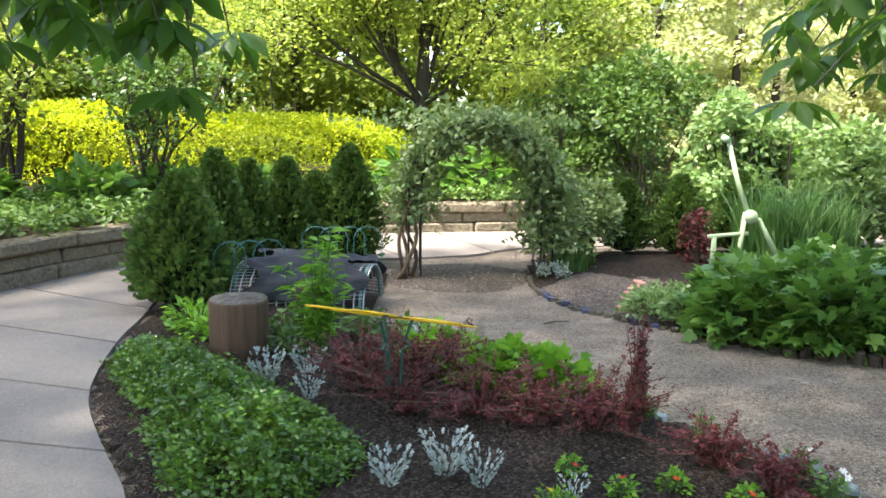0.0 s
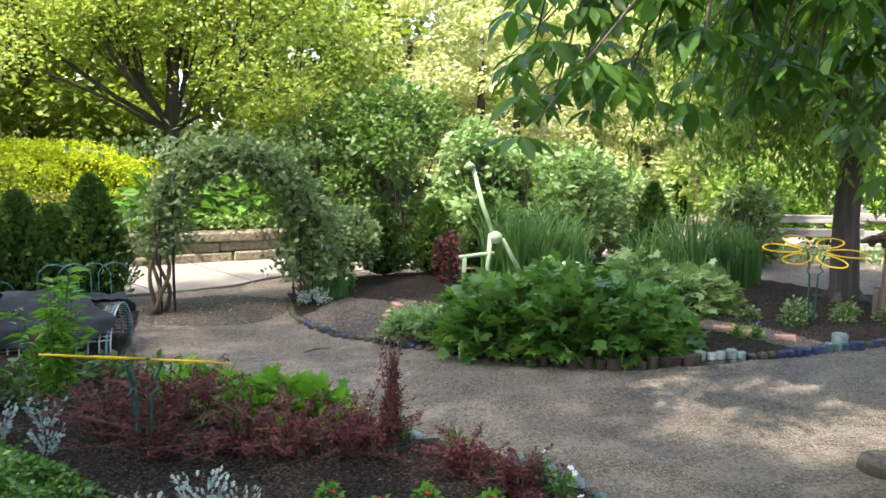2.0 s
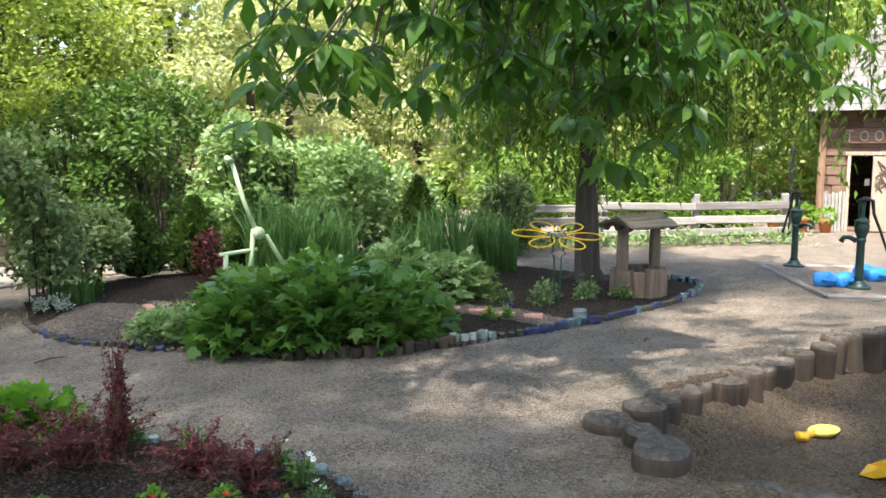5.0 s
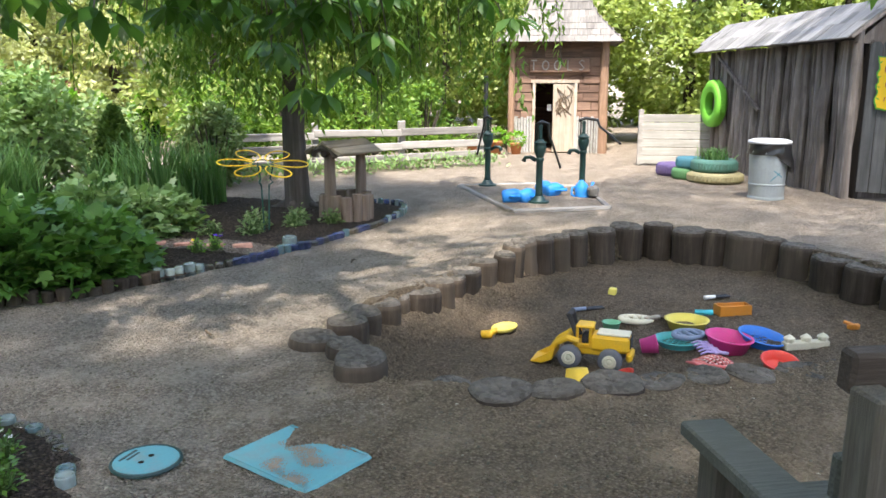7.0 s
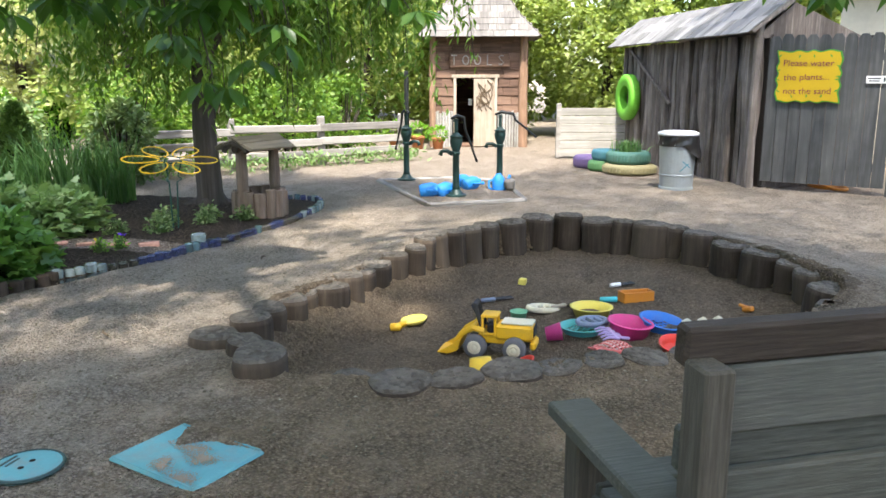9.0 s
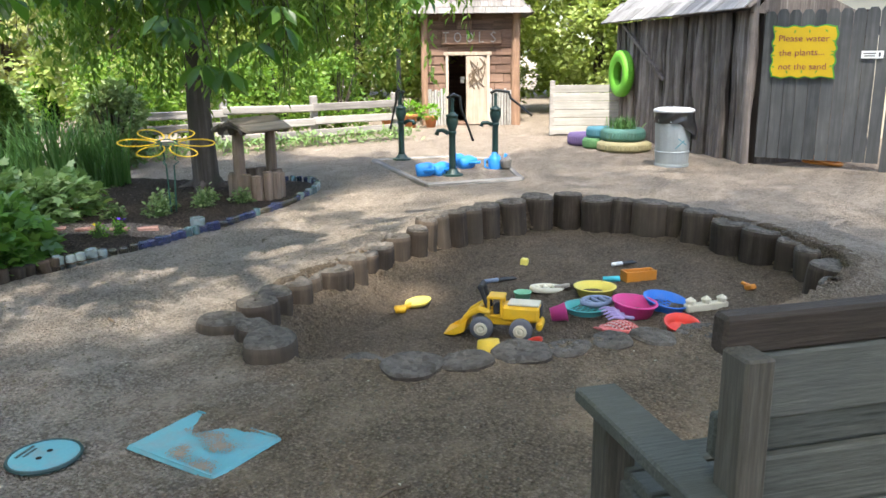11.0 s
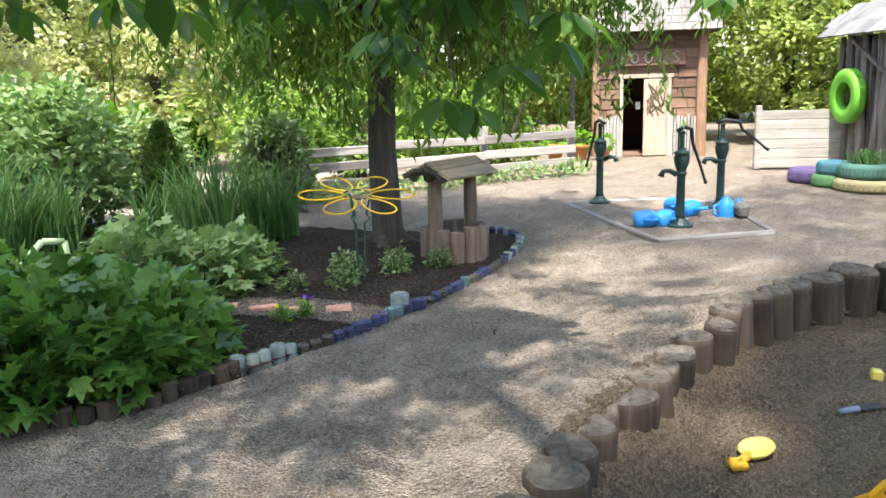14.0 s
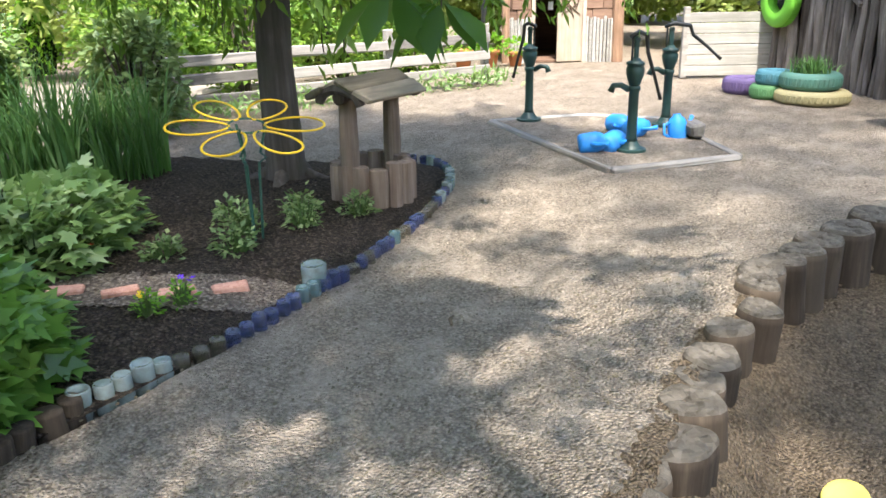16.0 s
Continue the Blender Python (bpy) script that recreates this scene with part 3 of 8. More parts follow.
# ---- plan: edges of beds, pit and path ----
FRONT_LINE = [(3.1, 2.36), (3.2, 2.08), (3.36, 1.8), (3.55, 1.58), (3.8, 1.4), (3.99, 1.24), (4.2, 1.08), (4.36, 0.9), (4.65, 0.62), (5.02, 0.36)]
BACK_LINE = [(5.46, 0.2), (5.98, 0.2), (6.36, 0.46), (6.5, 0.6), (6.72, 0.83), (6.86, 1.12), (7.08, 1.43), (7.2, 1.65), (7.22, 1.88), (7.18, 2.1), (7.22, 2.35), (7.2, 2.6), (6.98, 2.8), (6.62, 2.94), (6.3, 3.05), (6.03, 3.12), (5.72, 3.18)]
LEFT_LINE = [(5.4, 3.14), (5.22, 3.2), (4.98, 3.21), (4.64, 3.19), (4.4, 3.16), (4.02, 3.13), (3.76, 3.07), (3.53, 2.96), (3.32, 2.78)]
PIT = smooth_line(FRONT_LINE + BACK_LINE + LEFT_LINE, 0.05, True)
BED_A = smooth_line([(1.6, 2.5), (1.72, 2.85), (1.66, 3.3), (1.34, 3.77), (1.04, 4.12), (0.7, 4.5), (0.2, 4.9), (-0.35, 5.15), (-0.55, 6.0), (-0.6, 7.2), (-0.75, 8.6), (-1.5, 8.9), (-2.2, 8.5), (-2.48, 7.8), (-2.45, 6.9), (-2.3, 6.1), (-2.19, 5.3), (-1.92, 4.3), (-1.55, 3.6), (-1.2, 3.05), (-0.7, 2.2), (0.3, 1.75), (1.1, 2.05)], 0.1, True)
BED_B = smooth_line([(0.84, 8.1), (0.82, 7.48), (1.02, 6.78), (1.43, 6.24), (1.95, 5.66), (2.35, 5.3), (2.84, 5.08), (3.44, 5.0), (4.26, 5.04), (4.85, 5.09), (5.43, 5.16), (6.15, 5.34), (7.02, 5.67), (7.45, 6.1), (7.3, 6.6), (6.9, 7.4), (6.5, 8.6), (5.7, 9.6), (4.0, 9.9), (2.2, 9.8), (1.1, 9.3)], 0.1, True)
WALL_LINE = [(-3.3, 1.0), (-3.9, 3.0), (-4.15, 5.0), (-4.15, 6.1), (-3.95, 7.0), (-3.71, 7.7), (-3.4, 8.4), (-2.8, 9.5), (-2.0, 10.5), (-0.91, 11.2), (0.78, 11.55), (2.4, 12.0), (4.0, 12.8)]
OUTER = smooth_line(WALL_LINE + [(6.0, 13.7), (9.0, 14.2), (13.0, 14.6)], 0.2)
INNER = smooth_line([(-0.4, 0.9), (-0.95, 2.3), (-1.23, 3.02), (-1.59, 3.6), (-1.96, 4.3), (-2.23, 5.3), (-2.35, 6.1), (-2.5, 6.9), (-2.53, 7.8), (-2.25, 8.6), (-1.5, 9.0), (-0.8, 8.95), (0.25, 9.3), (0.9, 9.9), (2.5, 10.25), (5.5, 10.45), (8.0, 10.9), (13.0, 11.6)], 0.2)


def near_weight(line, X, Y):
    return 1 / (0.02 + edge_dist(line, X, Y)) ** 3


RIM_FRONT, RIM_BACK, RIM_LEFT = smooth_line(FRONT_LINE, 0.06), smooth_line(BACK_LINE, 0.08), smooth_line(LEFT_LINE, 0.06)


def pit_floor(X, Y):
    """Hollow floor: a soft slope at the front, a steep bank on the left, shallow along the far logs."""
    wf, wb, wl = near_weight(RIM_FRONT, X, Y), near_weight(RIM_BACK, X, Y), near_weight(RIM_LEFT, X, Y)
    tot = wf + wb + wl
    deep = -0.225 + 0.075 * np.clip((X - 4.7) / 0.9, 0, 1) + 0.04 * np.clip((X - 5.8) / 1.0, 0, 1)
    rim = (-0.05 * wf - 0.085 * wb - 0.05 * wl) / tot
    steep = 0.12 * np.exp(-((X - 3.2) ** 2 + (Y - 2.55) ** 2) / 0.12)
    reach = (0.42 * wf + 0.45 * wb + 0.26 * wl) / tot - steep * 2.2
    d = np.where(inside(PIT, X, Y), edge_dist(PIT[::2], X, Y), 0.0) + 0.03 * wob(X, Y, 8.0, 0.3)
    t = np.clip((d - 0.06) / reach, 0, 1)
    t = t * t * (3 - 2 * t)
    fade = np.clip(d / 0.15, 0, 1)
    return rim + (deep - rim) * t + fade * (0.016 * wob(X, Y, 3.1, 1.0) + 0.013 * wob(X, Y, 8.0, 2.0) + 0.006 * wob(X, Y, 19.0, 2.0))


def lift(X, Y):
    bank = 0.168 * np.clip(1.12 - edge_dist(RIM_BACK, X, Y) / 1.1, 0, 1) ** 1.4
    bank = np.maximum(bank, 0.075 * np.clip(1.15 - edge_dist(RIM_LEFT, X, Y) / 0.85, 0, 1) ** 1.2)
    bank = bank * np.clip((X - 3.25) / 0.7, 0, 1)
    return 0.012 * wob(X, Y, 1.1, 0.4) + 0.008 * wob(X, Y, 5.0, 1.4) + 0.004 * wob(X, Y, 11.0, 0.2) + bank


def ground_height(X, Y):
    near = (np.abs(X - 6) < 14) & (np.abs(Y - 5) < 12)
    Z = np.where(near, lift(X, Y), 0.0)
    return np.where(inside(PIT, X, Y), -0.5, Z) - np.where(inside(BED_A, X, Y) | inside(BED_B, X, Y), 0.05, 0)


def stretched(lo, hi, step):
    core = np.arange(lo, hi + 1e-6, step)
    far = np.array([0.4, 1, 2, 4, 8, 15, 30, 60, 120, 250, 500, 900])
    return np.r_[lo - far[::-1], core, hi + far]


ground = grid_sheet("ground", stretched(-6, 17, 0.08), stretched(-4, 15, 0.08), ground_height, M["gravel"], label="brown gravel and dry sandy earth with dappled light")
sand = grid_sheet("sand", np.arange(2.8, 7.6, 0.035), np.arange(-0.1, 3.5, 0.035), pit_floor, M["sand"], keep=lambda X, Y: inside(PIT, X, Y) | (edge_dist(PIT[::2], X, Y) < 0.14), label="damp brown sand with footprints inside the log ring")


# earth packed behind and between the logs, broken off steeply on the pit side
def packed_earth(X, Y):
    d = np.where(inside(PIT, X, Y), edge_dist(PIT, X, Y), 0.0)
    out = np.where(inside(PIT, X, Y), 0.0, edge_dist(PIT, X, Y))
    edge = 0.005 + 0.015 * wob(X, Y, 9.0, 1.2)
    return lift(X, Y) + 0.008 - 0.02 * np.clip((out - 0.06) / 0.1, 0, 1) - 0.24 * np.clip((d - edge) / 0.045, 0, 1) + 0.004 * wob(X, Y, 27.0, 0.1)


earth_bank = grid_sheet("earth_bank", np.arange(3.2, 7.7, 0.022), np.arange(0.0, 3.6, 0.022), packed_earth, M["sand"],
                        keep=lambda X, Y: (np.minimum(edge_dist(RIM_LEFT, X, Y), edge_dist(RIM_BACK, X, Y)) < 0.12 + 0.04 * wob(X, Y, 7.0, 0.5)) & ~(inside(PIT, X, Y) & (edge_dist(PIT, X, Y) > 0.07)), label="brown earth packed between the logs of the pit")

# brown sand carried out over the low front edge of the pit
RIM = smooth_line([(3.3, 3.0), (3.05, 2.7)] + FRONT_LINE, 0.1)
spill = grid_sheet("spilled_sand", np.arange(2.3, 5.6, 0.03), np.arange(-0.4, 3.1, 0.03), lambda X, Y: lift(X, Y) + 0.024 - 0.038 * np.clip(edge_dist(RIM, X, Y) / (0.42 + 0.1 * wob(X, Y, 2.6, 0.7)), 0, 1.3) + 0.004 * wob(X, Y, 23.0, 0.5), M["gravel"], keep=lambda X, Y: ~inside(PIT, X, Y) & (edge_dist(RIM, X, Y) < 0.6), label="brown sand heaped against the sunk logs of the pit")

def bed_height(poly, crown):
    def h(X, Y):
        e = np.clip(edge_dist(poly[::1], X, Y) / 0.5, 0, 1)
        return 0.012 + crown * e + 0.012 * wob(X, Y, 4.0, 0.7) * e
    return h


def bed_sheet(name, poly, crown, material, label):
    lo, hi = poly.min(0) - 0.1, poly.max(0) + 0.1
    return grid_sheet(name, np.arange(lo[0], hi[0], 0.08), np.arange(lo[1], hi[1], 0.08), bed_height(poly, crown), material, keep=lambda X, Y: inside(poly, X, Y), label=label)


soil_a = bed_sheet("soil_bed_1", BED_A, 0.05, M["soil"], "dark garden soil with twigs in a planted bed")
soil_b = bed_sheet("soil_bed_2", BED_B, 0.05, M["soil"], "dark garden soil with dry litter in a planted bed")
arch_floor = grid_sheet("litter_floor", np.arange(-0.9, 1.0, 0.08), np.arange(7.0, 9.0, 0.08), lambda X, Y: lift(X, Y) + 0.008 - 0.02 * np.clip((((X - 0.1) / 0.85) ** 2 + ((Y - 8.0) / 0.9) ** 2 - 0.55) / 0.5, 0, 1), M["mulch"],
                        keep=lambda X, Y: ((X - 0.1) / 0.85) ** 2 + ((Y - 8.0) / 0.9) ** 2 < 1 + 0.1 * wob(X, Y, 6, 1), label="earth strewn with fallen petals under the arch")

# raised ground behind the stone wall
WL = smooth_line(WALL_LINE, 0.25)
nrm = np.gradient(WL, axis=0)
nrm = np.c_[-nrm[:, 1], nrm[:, 0]] / np.linalg.norm(nrm, axis=1)[:, None]
g = Geo()
rows = []
for off, z in ((0.2, 0.40), (1.0, 0.46), (2.5, 0.55), (6.0, 0.7), (12.0, 0.9), (25.0, 0.9)):
    ring_pts = WL + nrm * off
    if off > 5:
        ring_pts = WL * 1.0 + (WL - np.array([2.5, 4.0])) / np.linalg.norm(WL - np.array([2.5, 4.0]), axis=1)[:, None] * off
    rows.append([(float(p[0]), float(p[1]), z) for p in ring_pts])
for r in rows:
    g.v += r
w = len(WL)
for i in range(len(rows) - 1):
    for k in range(w - 1):
        g.f.append((i * w + k, i * w + k + 1, (i + 1) * w + k + 1, (i + 1) * w + k))
raised = tagged(part("raised_bed", g, M["soil"], smooth=True), "raised planted earth behind a low stone wall", "", "", "structure")

# concrete path in slabs
path = tagged(new("path"), "pale concrete garden path with dark joints", "", "", "structure")
cuts = [0.0, 0.075, 0.118, 0.157, 0.2, 0.242, 0.285, 0.33, 0.375, 0.42, 0.47, 0.53, 0.6, 0.68, 0.76, 0.84, 0.92, 1.0]


def at_line(L, t):
    s = np.r_[0, np.cumsum(np.linalg.norm(np.diff(L, axis=0), axis=1))]
    return np.array([np.interp(t * s[-1], s, L[:, 0]), np.interp(t * s[-1], s, L[:, 1])])


for a, b in zip(cuts, cuts[1:]):
    g = Geo()
    ts = np.linspace(a + 0.0006, b - 0.0006, 6)
    top, bot = [], []
    for t in ts:
        i, o = at_line(INNER, t), at_line(OUTER, t)
        for s in (0.0, 0.33, 0.66, 0.97):
            p = i + (o - i) * s
            top.append((*p, 0.024))
            bot.append((*p, -0.03))
    n = len(top)
    g.v = top + bot
    for r in range(5):
        for c in range(3):
            q = r * 4 + c
            g.f.append((q, q + 1, q + 5, q + 4))
    edge = [r * 4 for r in range(6)] + [21, 22, 23] + [r * 4 + 3 for r in range(4, -1, -1)] + [2, 1]
    for u, v in zip(edge, edge[1:] + edge[:1]):
        g.f.append((u, v, v + n, u + n))
    part("slab", g, M["concrete"], path)

# stone wall: rough courses of long blocks
stone_wall = tagged(new("stone_wall"), "low dry wall of long grey-brown stone blocks", "wall", "", "structure")
wall_len = float(np.linalg.norm(np.diff(WL, axis=0), axis=1).sum())


def block_row(z0, hgt, proud, start):
    s = start
    while s < wall_len - 0.3:
        ln = random.uniform(0.55, 1.25)
        p, q = at_line(WL, s / wall_len), at_line(WL, min(1, (s + ln) / wall_len))
        d = q - p
        L = float(np.hypot(*d))
        ang = math.degrees(math.atan2(d[1], d[0]))
        if p[1] > 4.5:
            off = 0.16 - proud + random.uniform(-0.015, 0.02)
            c = (p + q) / 2 + np.array([-d[1], d[0]]) / L * off
            hh = hgt * random.uniform(0.95, 1.0)
            g = Geo().box(L - 0.008, 0.32, hh, c=0.022, jit=0.008)
            part("block", g, M["stone"], stone_wall, m=pose(c[0], c[1], z0 + hgt / 2, random.uniform(-1, 1), 0, ang))
        s += ln


for z0, hh, pr, st in ((0.0, 0.15, 0.03, 0.2), (0.15, 0.15, 0.0, 0.0), (0.30, 0.14, 0.05, 0.4)):
    block_row(z0, hh, pr, st)


# ---- sand pit: ring of upright logs ----
def log_mesh(r, h, seed):
    random.seed(seed)
    side = Geo().lathe([(r * 1.02, -h), (r * 1.03, -h * 0.55), (r * 0.99, -h * 0.3), (r * 1.01, -0.05), (r * 0.97, -0.016)], 22, None, 0.075)
    side.v = [(x * (1 + random.uniform(-.03, .03)), y * (1 + random.uniform(-.03, .03)), z) for x, y, z in side.v[:88]] + side.v[88:]
    top = Geo()
    random.seed(seed)
    top.lathe([(r * 0.97, -0.016), (r * 0.9, -0.002), (r * 0.7, 0.004), (r * 0.45, 0.0), (r * 0.2, -0.005), (0.0001, -0.004)], 22, None, 0.075)
    top.v = top.v[:22] + [(x, y, z + random.uniform(-.005, .005)) for x, y, z in top.v[22:]]
    return side.mesh("log_side", M["log_side"], True), top.mesh("log_top", M["log_top"])


LOG_R = (0.085, 0.1, 0.12, 0.14, 0.165)
LOGS = [[log_mesh(r, 0.5, 40 + 7 * i + k) for k in range(3)] for i, r in enumerate(LOG_R)]


def log_post(x, y, z, r, label, lean=5):
    i = min(range(5), key=lambda k: abs(LOG_R[k] - r))
    q = r / LOG_R[i]
    t = thing("log_post", label, "log", pose(x, y, z, random.uniform(-lean, lean), random.uniform(-lean, lean), random.uniform(0, 360)) @ Matrix.Diagonal((q, q, 1, 1)), "logs round the sand pit")
    side, top = random.choice(LOGS[i])
    part("side", side, None, t)
    part("end_grain", top, None, t)


# low front edge: wide logs sunk almost to their tops
for x, y, z, r in ((3.12, 2.18, 0.005, 0.1), (3.25, 1.99, 0.04, 0.115), (3.31, 1.74, 0.065, 0.15), (3.51, 1.56, 0.055, 0.135), (3.74, 1.38, 0.06, 0.15), (3.94, 1.22, 0.045, 0.125), (4.14, 1.07, 0.05, 0.125), (4.3, 0.89, 0.055, 0.12), (4.5, 0.7, 0.05, 0.13), (4.74, 0.52, 0.05, 0.13), (4.98, 0.36, 0.06, 0.14), (5.22, 0.23, 0.08, 0.13)):
    log_post(x, y, z - 0.022, r, "wide sawn log sunk almost to its top in sand", 5)
# near corner and the row along the walk
for x, y, z, r in ((3.08, 2.44, 0.115, 0.145), (3.22, 2.69, 0.095, 0.105), (3.23, 2.94, 0.085, 0.135), (3.53, 2.99, 0.095, 0.13), (3.76, 3.07, 0.085, 0.11), (4.0, 3.13, 0.08, 0.11), (4.2, 3.2, 0.06, 0.1), (4.4, 3.15, 0.07, 0.13), (4.63, 3.18, 0.09, 0.115), (4.83, 3.2, 0.08, 0.1), (4.99, 3.2, 0.1, 0.115), (5.21, 3.2, 0.13, 0.1), (5.38, 3.12, 0.165, 0.09)):
    log_post(x, y, z, r, "sawn grey log with a cracked top in a sandy bank", 4)
# tall logs standing round the far side
for x, y, z, r in ((5.58, 3.17, 0.2, 0.09), (5.74, 3.2, 0.205, 0.11), (5.94, 3.14, 0.2, 0.1), (6.12, 3.09, 0.205, 0.1), (6.31, 3.04, 0.21, 0.11), (6.6, 2.95, 0.205, 0.135), (6.9, 2.84, 0.215, 0.145), (7.12, 2.63, 0.22, 0.14), (7.12, 2.34, 0.2, 0.15), (7.14, 2.11, 0.21, 0.1), (7.18, 1.87, 0.205, 0.16), (7.2, 1.65, 0.19, 0.1), (7.06, 1.42, 0.185, 0.145), (6.85, 1.1, 0.165, 0.165), (6.7, 0.81, 0.155, 0.17), (6.5, 0.59, 0.14, 0.115), (6.33, 0.44, 0.13, 0.13), (5.98, 0.2, 0.12, 0.19), (5.58, 0.14, 0.11, 0.15)):
    log_post(x, y, z, r, "sawn upright log, dark brown and weathered, edging the sand pit", 4)


def zf(x, y):
    return float(pit_floor(np.array([x]), np.array([y]))[0])


# ---- toys ----
def toy_loader(m):
    t = thing("toy_loader", "yellow plastic toy wheel loader with black arms, dusty, standing in sand", "toy", m)
    body = Geo().box(0.2, 0.115, 0.085, pose(0.11, 0, 0.135), 0.015)
    body.box(0.215, 0.075, 0.04, pose(0.02, 0, 0.085), 0.008)
    body.box(0.03, 0.125, 0.045, pose(0.21, 0, 0.075), 0.01)
    part("body", body, M["p_yellow"], t)
    part("hood", Geo().box(0.165, 0.10, 0.012, pose(0.125, 0, 0.184), 0.005), M["p_cream"], t, "sun-bleached cream hood")
    part("grille", Geo().box(0.006, 0.085, 0.055, pose(0.2125, 0, 0.145), 0.002), M["rubber"], t, "black front grille")
    for x in (-0.055, 0.012):
        for y in (-0.045, 0.045):
            part("cab_post", Geo().box(0.014, 0.014, 0.1, pose(x, y, 0.16), 0.004), M["p_yellow"], t)
    part("cab_roof", Geo().box(0.09, 0.108, 0.014, pose(-0.02, 0, 0.213), 0.006), M["p_yellow"], t)
    part("cab_floor", Geo().box(0.085, 0.10, 0.012, pose(-0.02, 0, 0.115), 0.004), M["p_yellow"], t)
    part("seat", Geo().box(0.04, 0.06, 0.06, pose(-0.015, 0, 0.145), 0.01), M["rubber"], t, "black seat")
    arm = Geo()
    for y in (-0.05, 0.05):
        arm.tube([(-0.045, y, 0.135), (-0.105, y, 0.15), (-0.16, y, 0.115), (-0.2, y, 0.065)], [0.016, 0.02, 0.016, 0.012], 8)
    arm.tube([(-0.105, -0.05, 0.15), (-0.105, 0.05, 0.15)], 0.01, 8)
    part("loader_arm", arm, M["p_yellow"], t)
    lever = Geo()
    for y in (-0.035, 0.035):
        lever.tube([(-0.055, y, 0.145), (-0.085, y, 0.225), (-0.1, y, 0.268)], [0.014, 0.012, 0.017], 8)
    lever.tube([(-0.1, -0.05, 0.266), (-0.1, 0.05, 0.266)], 0.014, 8)
    part("lever", lever, M["rubber"], t, "black lift levers")
    sc = Geo()
    pr = [(0.045, 0.085), (0.03, 0.03), (-0.02, 0.008), (-0.075, 0.01)]
    for i in range(3):
        (x0, z0), (x1, z1) = pr[i], pr[i + 1]
        L, a = math.hypot(x1 - x0, z1 - z0), math.degrees(math.atan2(z1 - z0, x1 - x0))
        sc.box(L + 0.006, 0.155, 0.009, pose(-0.212 + (x0 + x1) / 2, 0, (z0 + z1) / 2, 0, -a, 0), 0.003)
    for y in (-0.077, 0.077):
        o = len(sc.v)
        for yy in (y - 0.004, y + 0.004):
            sc.v += [(-0.212 + x, yy, z) for x, z in pr]
        sc.f += [(o, o + 1, o + 2, o + 3), (o + 7, o + 6, o + 5, o + 4), (o, o + 3, o + 7, o + 4)]
    part("scoop", sc, M["p_yellow"], t)
    tyre = Geo().lathe([(0.022, -0.022), (0.05, -0.024), (0.06, -0.014), (0.061, 0.014), (0.05, 0.024), (0.022, 0.022)], 22).mesh("tyre", M["grey_rubber"], True)
    hub = Geo().lathe([(0.036, -0.027), (0.034, -0.0285), (0.016, -0.0265), (0.012, -0.03), (0.0001, -0.03)], 16).mesh("rim", M["p_cream"], True)
    for x in (-0.085, 0.12):
        for y, flip in ((-0.08, 0), (0.08, 180)):
            w = part("wheel", tyre, None, t, "grey tyre on a cream rim", m=pose(x, y, 0.06, -90 if flip else 90, 0, 0) @ pose(0, 0, 0, 180, 0, 0))
            part("rim", hub, None, w, m=pose(0, 0, 0))
    for x in (-0.085, 0.12):
        part("axle", Geo().tube([(x, -0.075, 0.06), (x, 0.075, 0.06)], 0.01, 8), M["rubber"], t)
    return t


lx, ly = 4.50, 1.91
toy_loader(pose(lx, ly, zf(lx, ly) - 0.012, 0, 0, -72) @ Matrix.Scale(1.17, 4))


def bowl(name, label, x, y, r, h, material, tilt=(0, 0), sieve=False, z=None):
    m = pose(x, y, (zf(x, y) if z is None else z) - 0.006, tilt[0], tilt[1], random.uniform(0, 90))
    t = thing(name, label, "toy", m, "sand toys")
    wall = Geo().lathe([(r * 0.8, 0.0), (r * 0.97, h * 0.9), (r * 1.06, h * 0.94), (r * 1.06, h), (r * 0.95, h), (r * 0.79, 0.008), (r * 0.78, 0.004)] if not sieve else [(r * 0.82, 0.0), (r * 0.97, h * 0.9), (r * 1.06, h * 0.94), (r * 1.06, h), (r * 0.94, h), (r * 0.81, 0.006)], 28)
    if sieve:
        wall.f = [f for f in wall.f if len(f) == 4]
    part("wall", wall, material, t, smooth=True)
    if sieve:
        bars = Geo()
        for q in np.arange(-0.75, 0.76, 0.25):
            hl = math.sqrt(max(0.0, 0.66 - q * q)) * r
            if hl > 0.01:
                bars.box(hl * 2, 0.007, 0.005, pose(0, q * r, 0.008), 0.001)
                bars.box(0.007, hl * 2, 0.005, pose(q * r, 0, 0.010), 0.001)
        part("mesh", bars, material, t)
    return t


bowl("sand_bowl", "round yellow plastic bowl lying on the sand", 5.42, 1.67, 0.14, 0.07, M["p_pale_yellow"])
bowl("sand_sieve", "round blue plastic sieve with a grid floor lying on the sand", 5.42, 1.18, 0.145, 0.06, M["p_blue"], (4, -10), True)
bowl("sand_bowl", "bright pink plastic bowl lying on the sand", 5.21, 1.32, 0.14, 0.1, M["p_pink"], (3, -5))
bowl("sand_sieve", "teal plastic ring sieve under other toys", 5.1, 1.6, 0.14, 0.045, M["p_teal"], (0, 0), True)
bowl("sand_bowl", "small red plastic bowl tipped on the sand", 5.08, 0.97, 0.105, 0.055, M["p_red"], (6, -14))
bowl("sand_bowl", "red plastic bowl tipped up behind a sunk log", 4.06, 1.47, 0.085, 0.06, M["p_red"], (-18, 24), z=zf(4.06, 1.47) + 0.01)
bowl("sand_bowl", "small mint green plastic pot with ears on the sand", 5.15, 2.09, 0.06, 0.06, M["p_mint"])


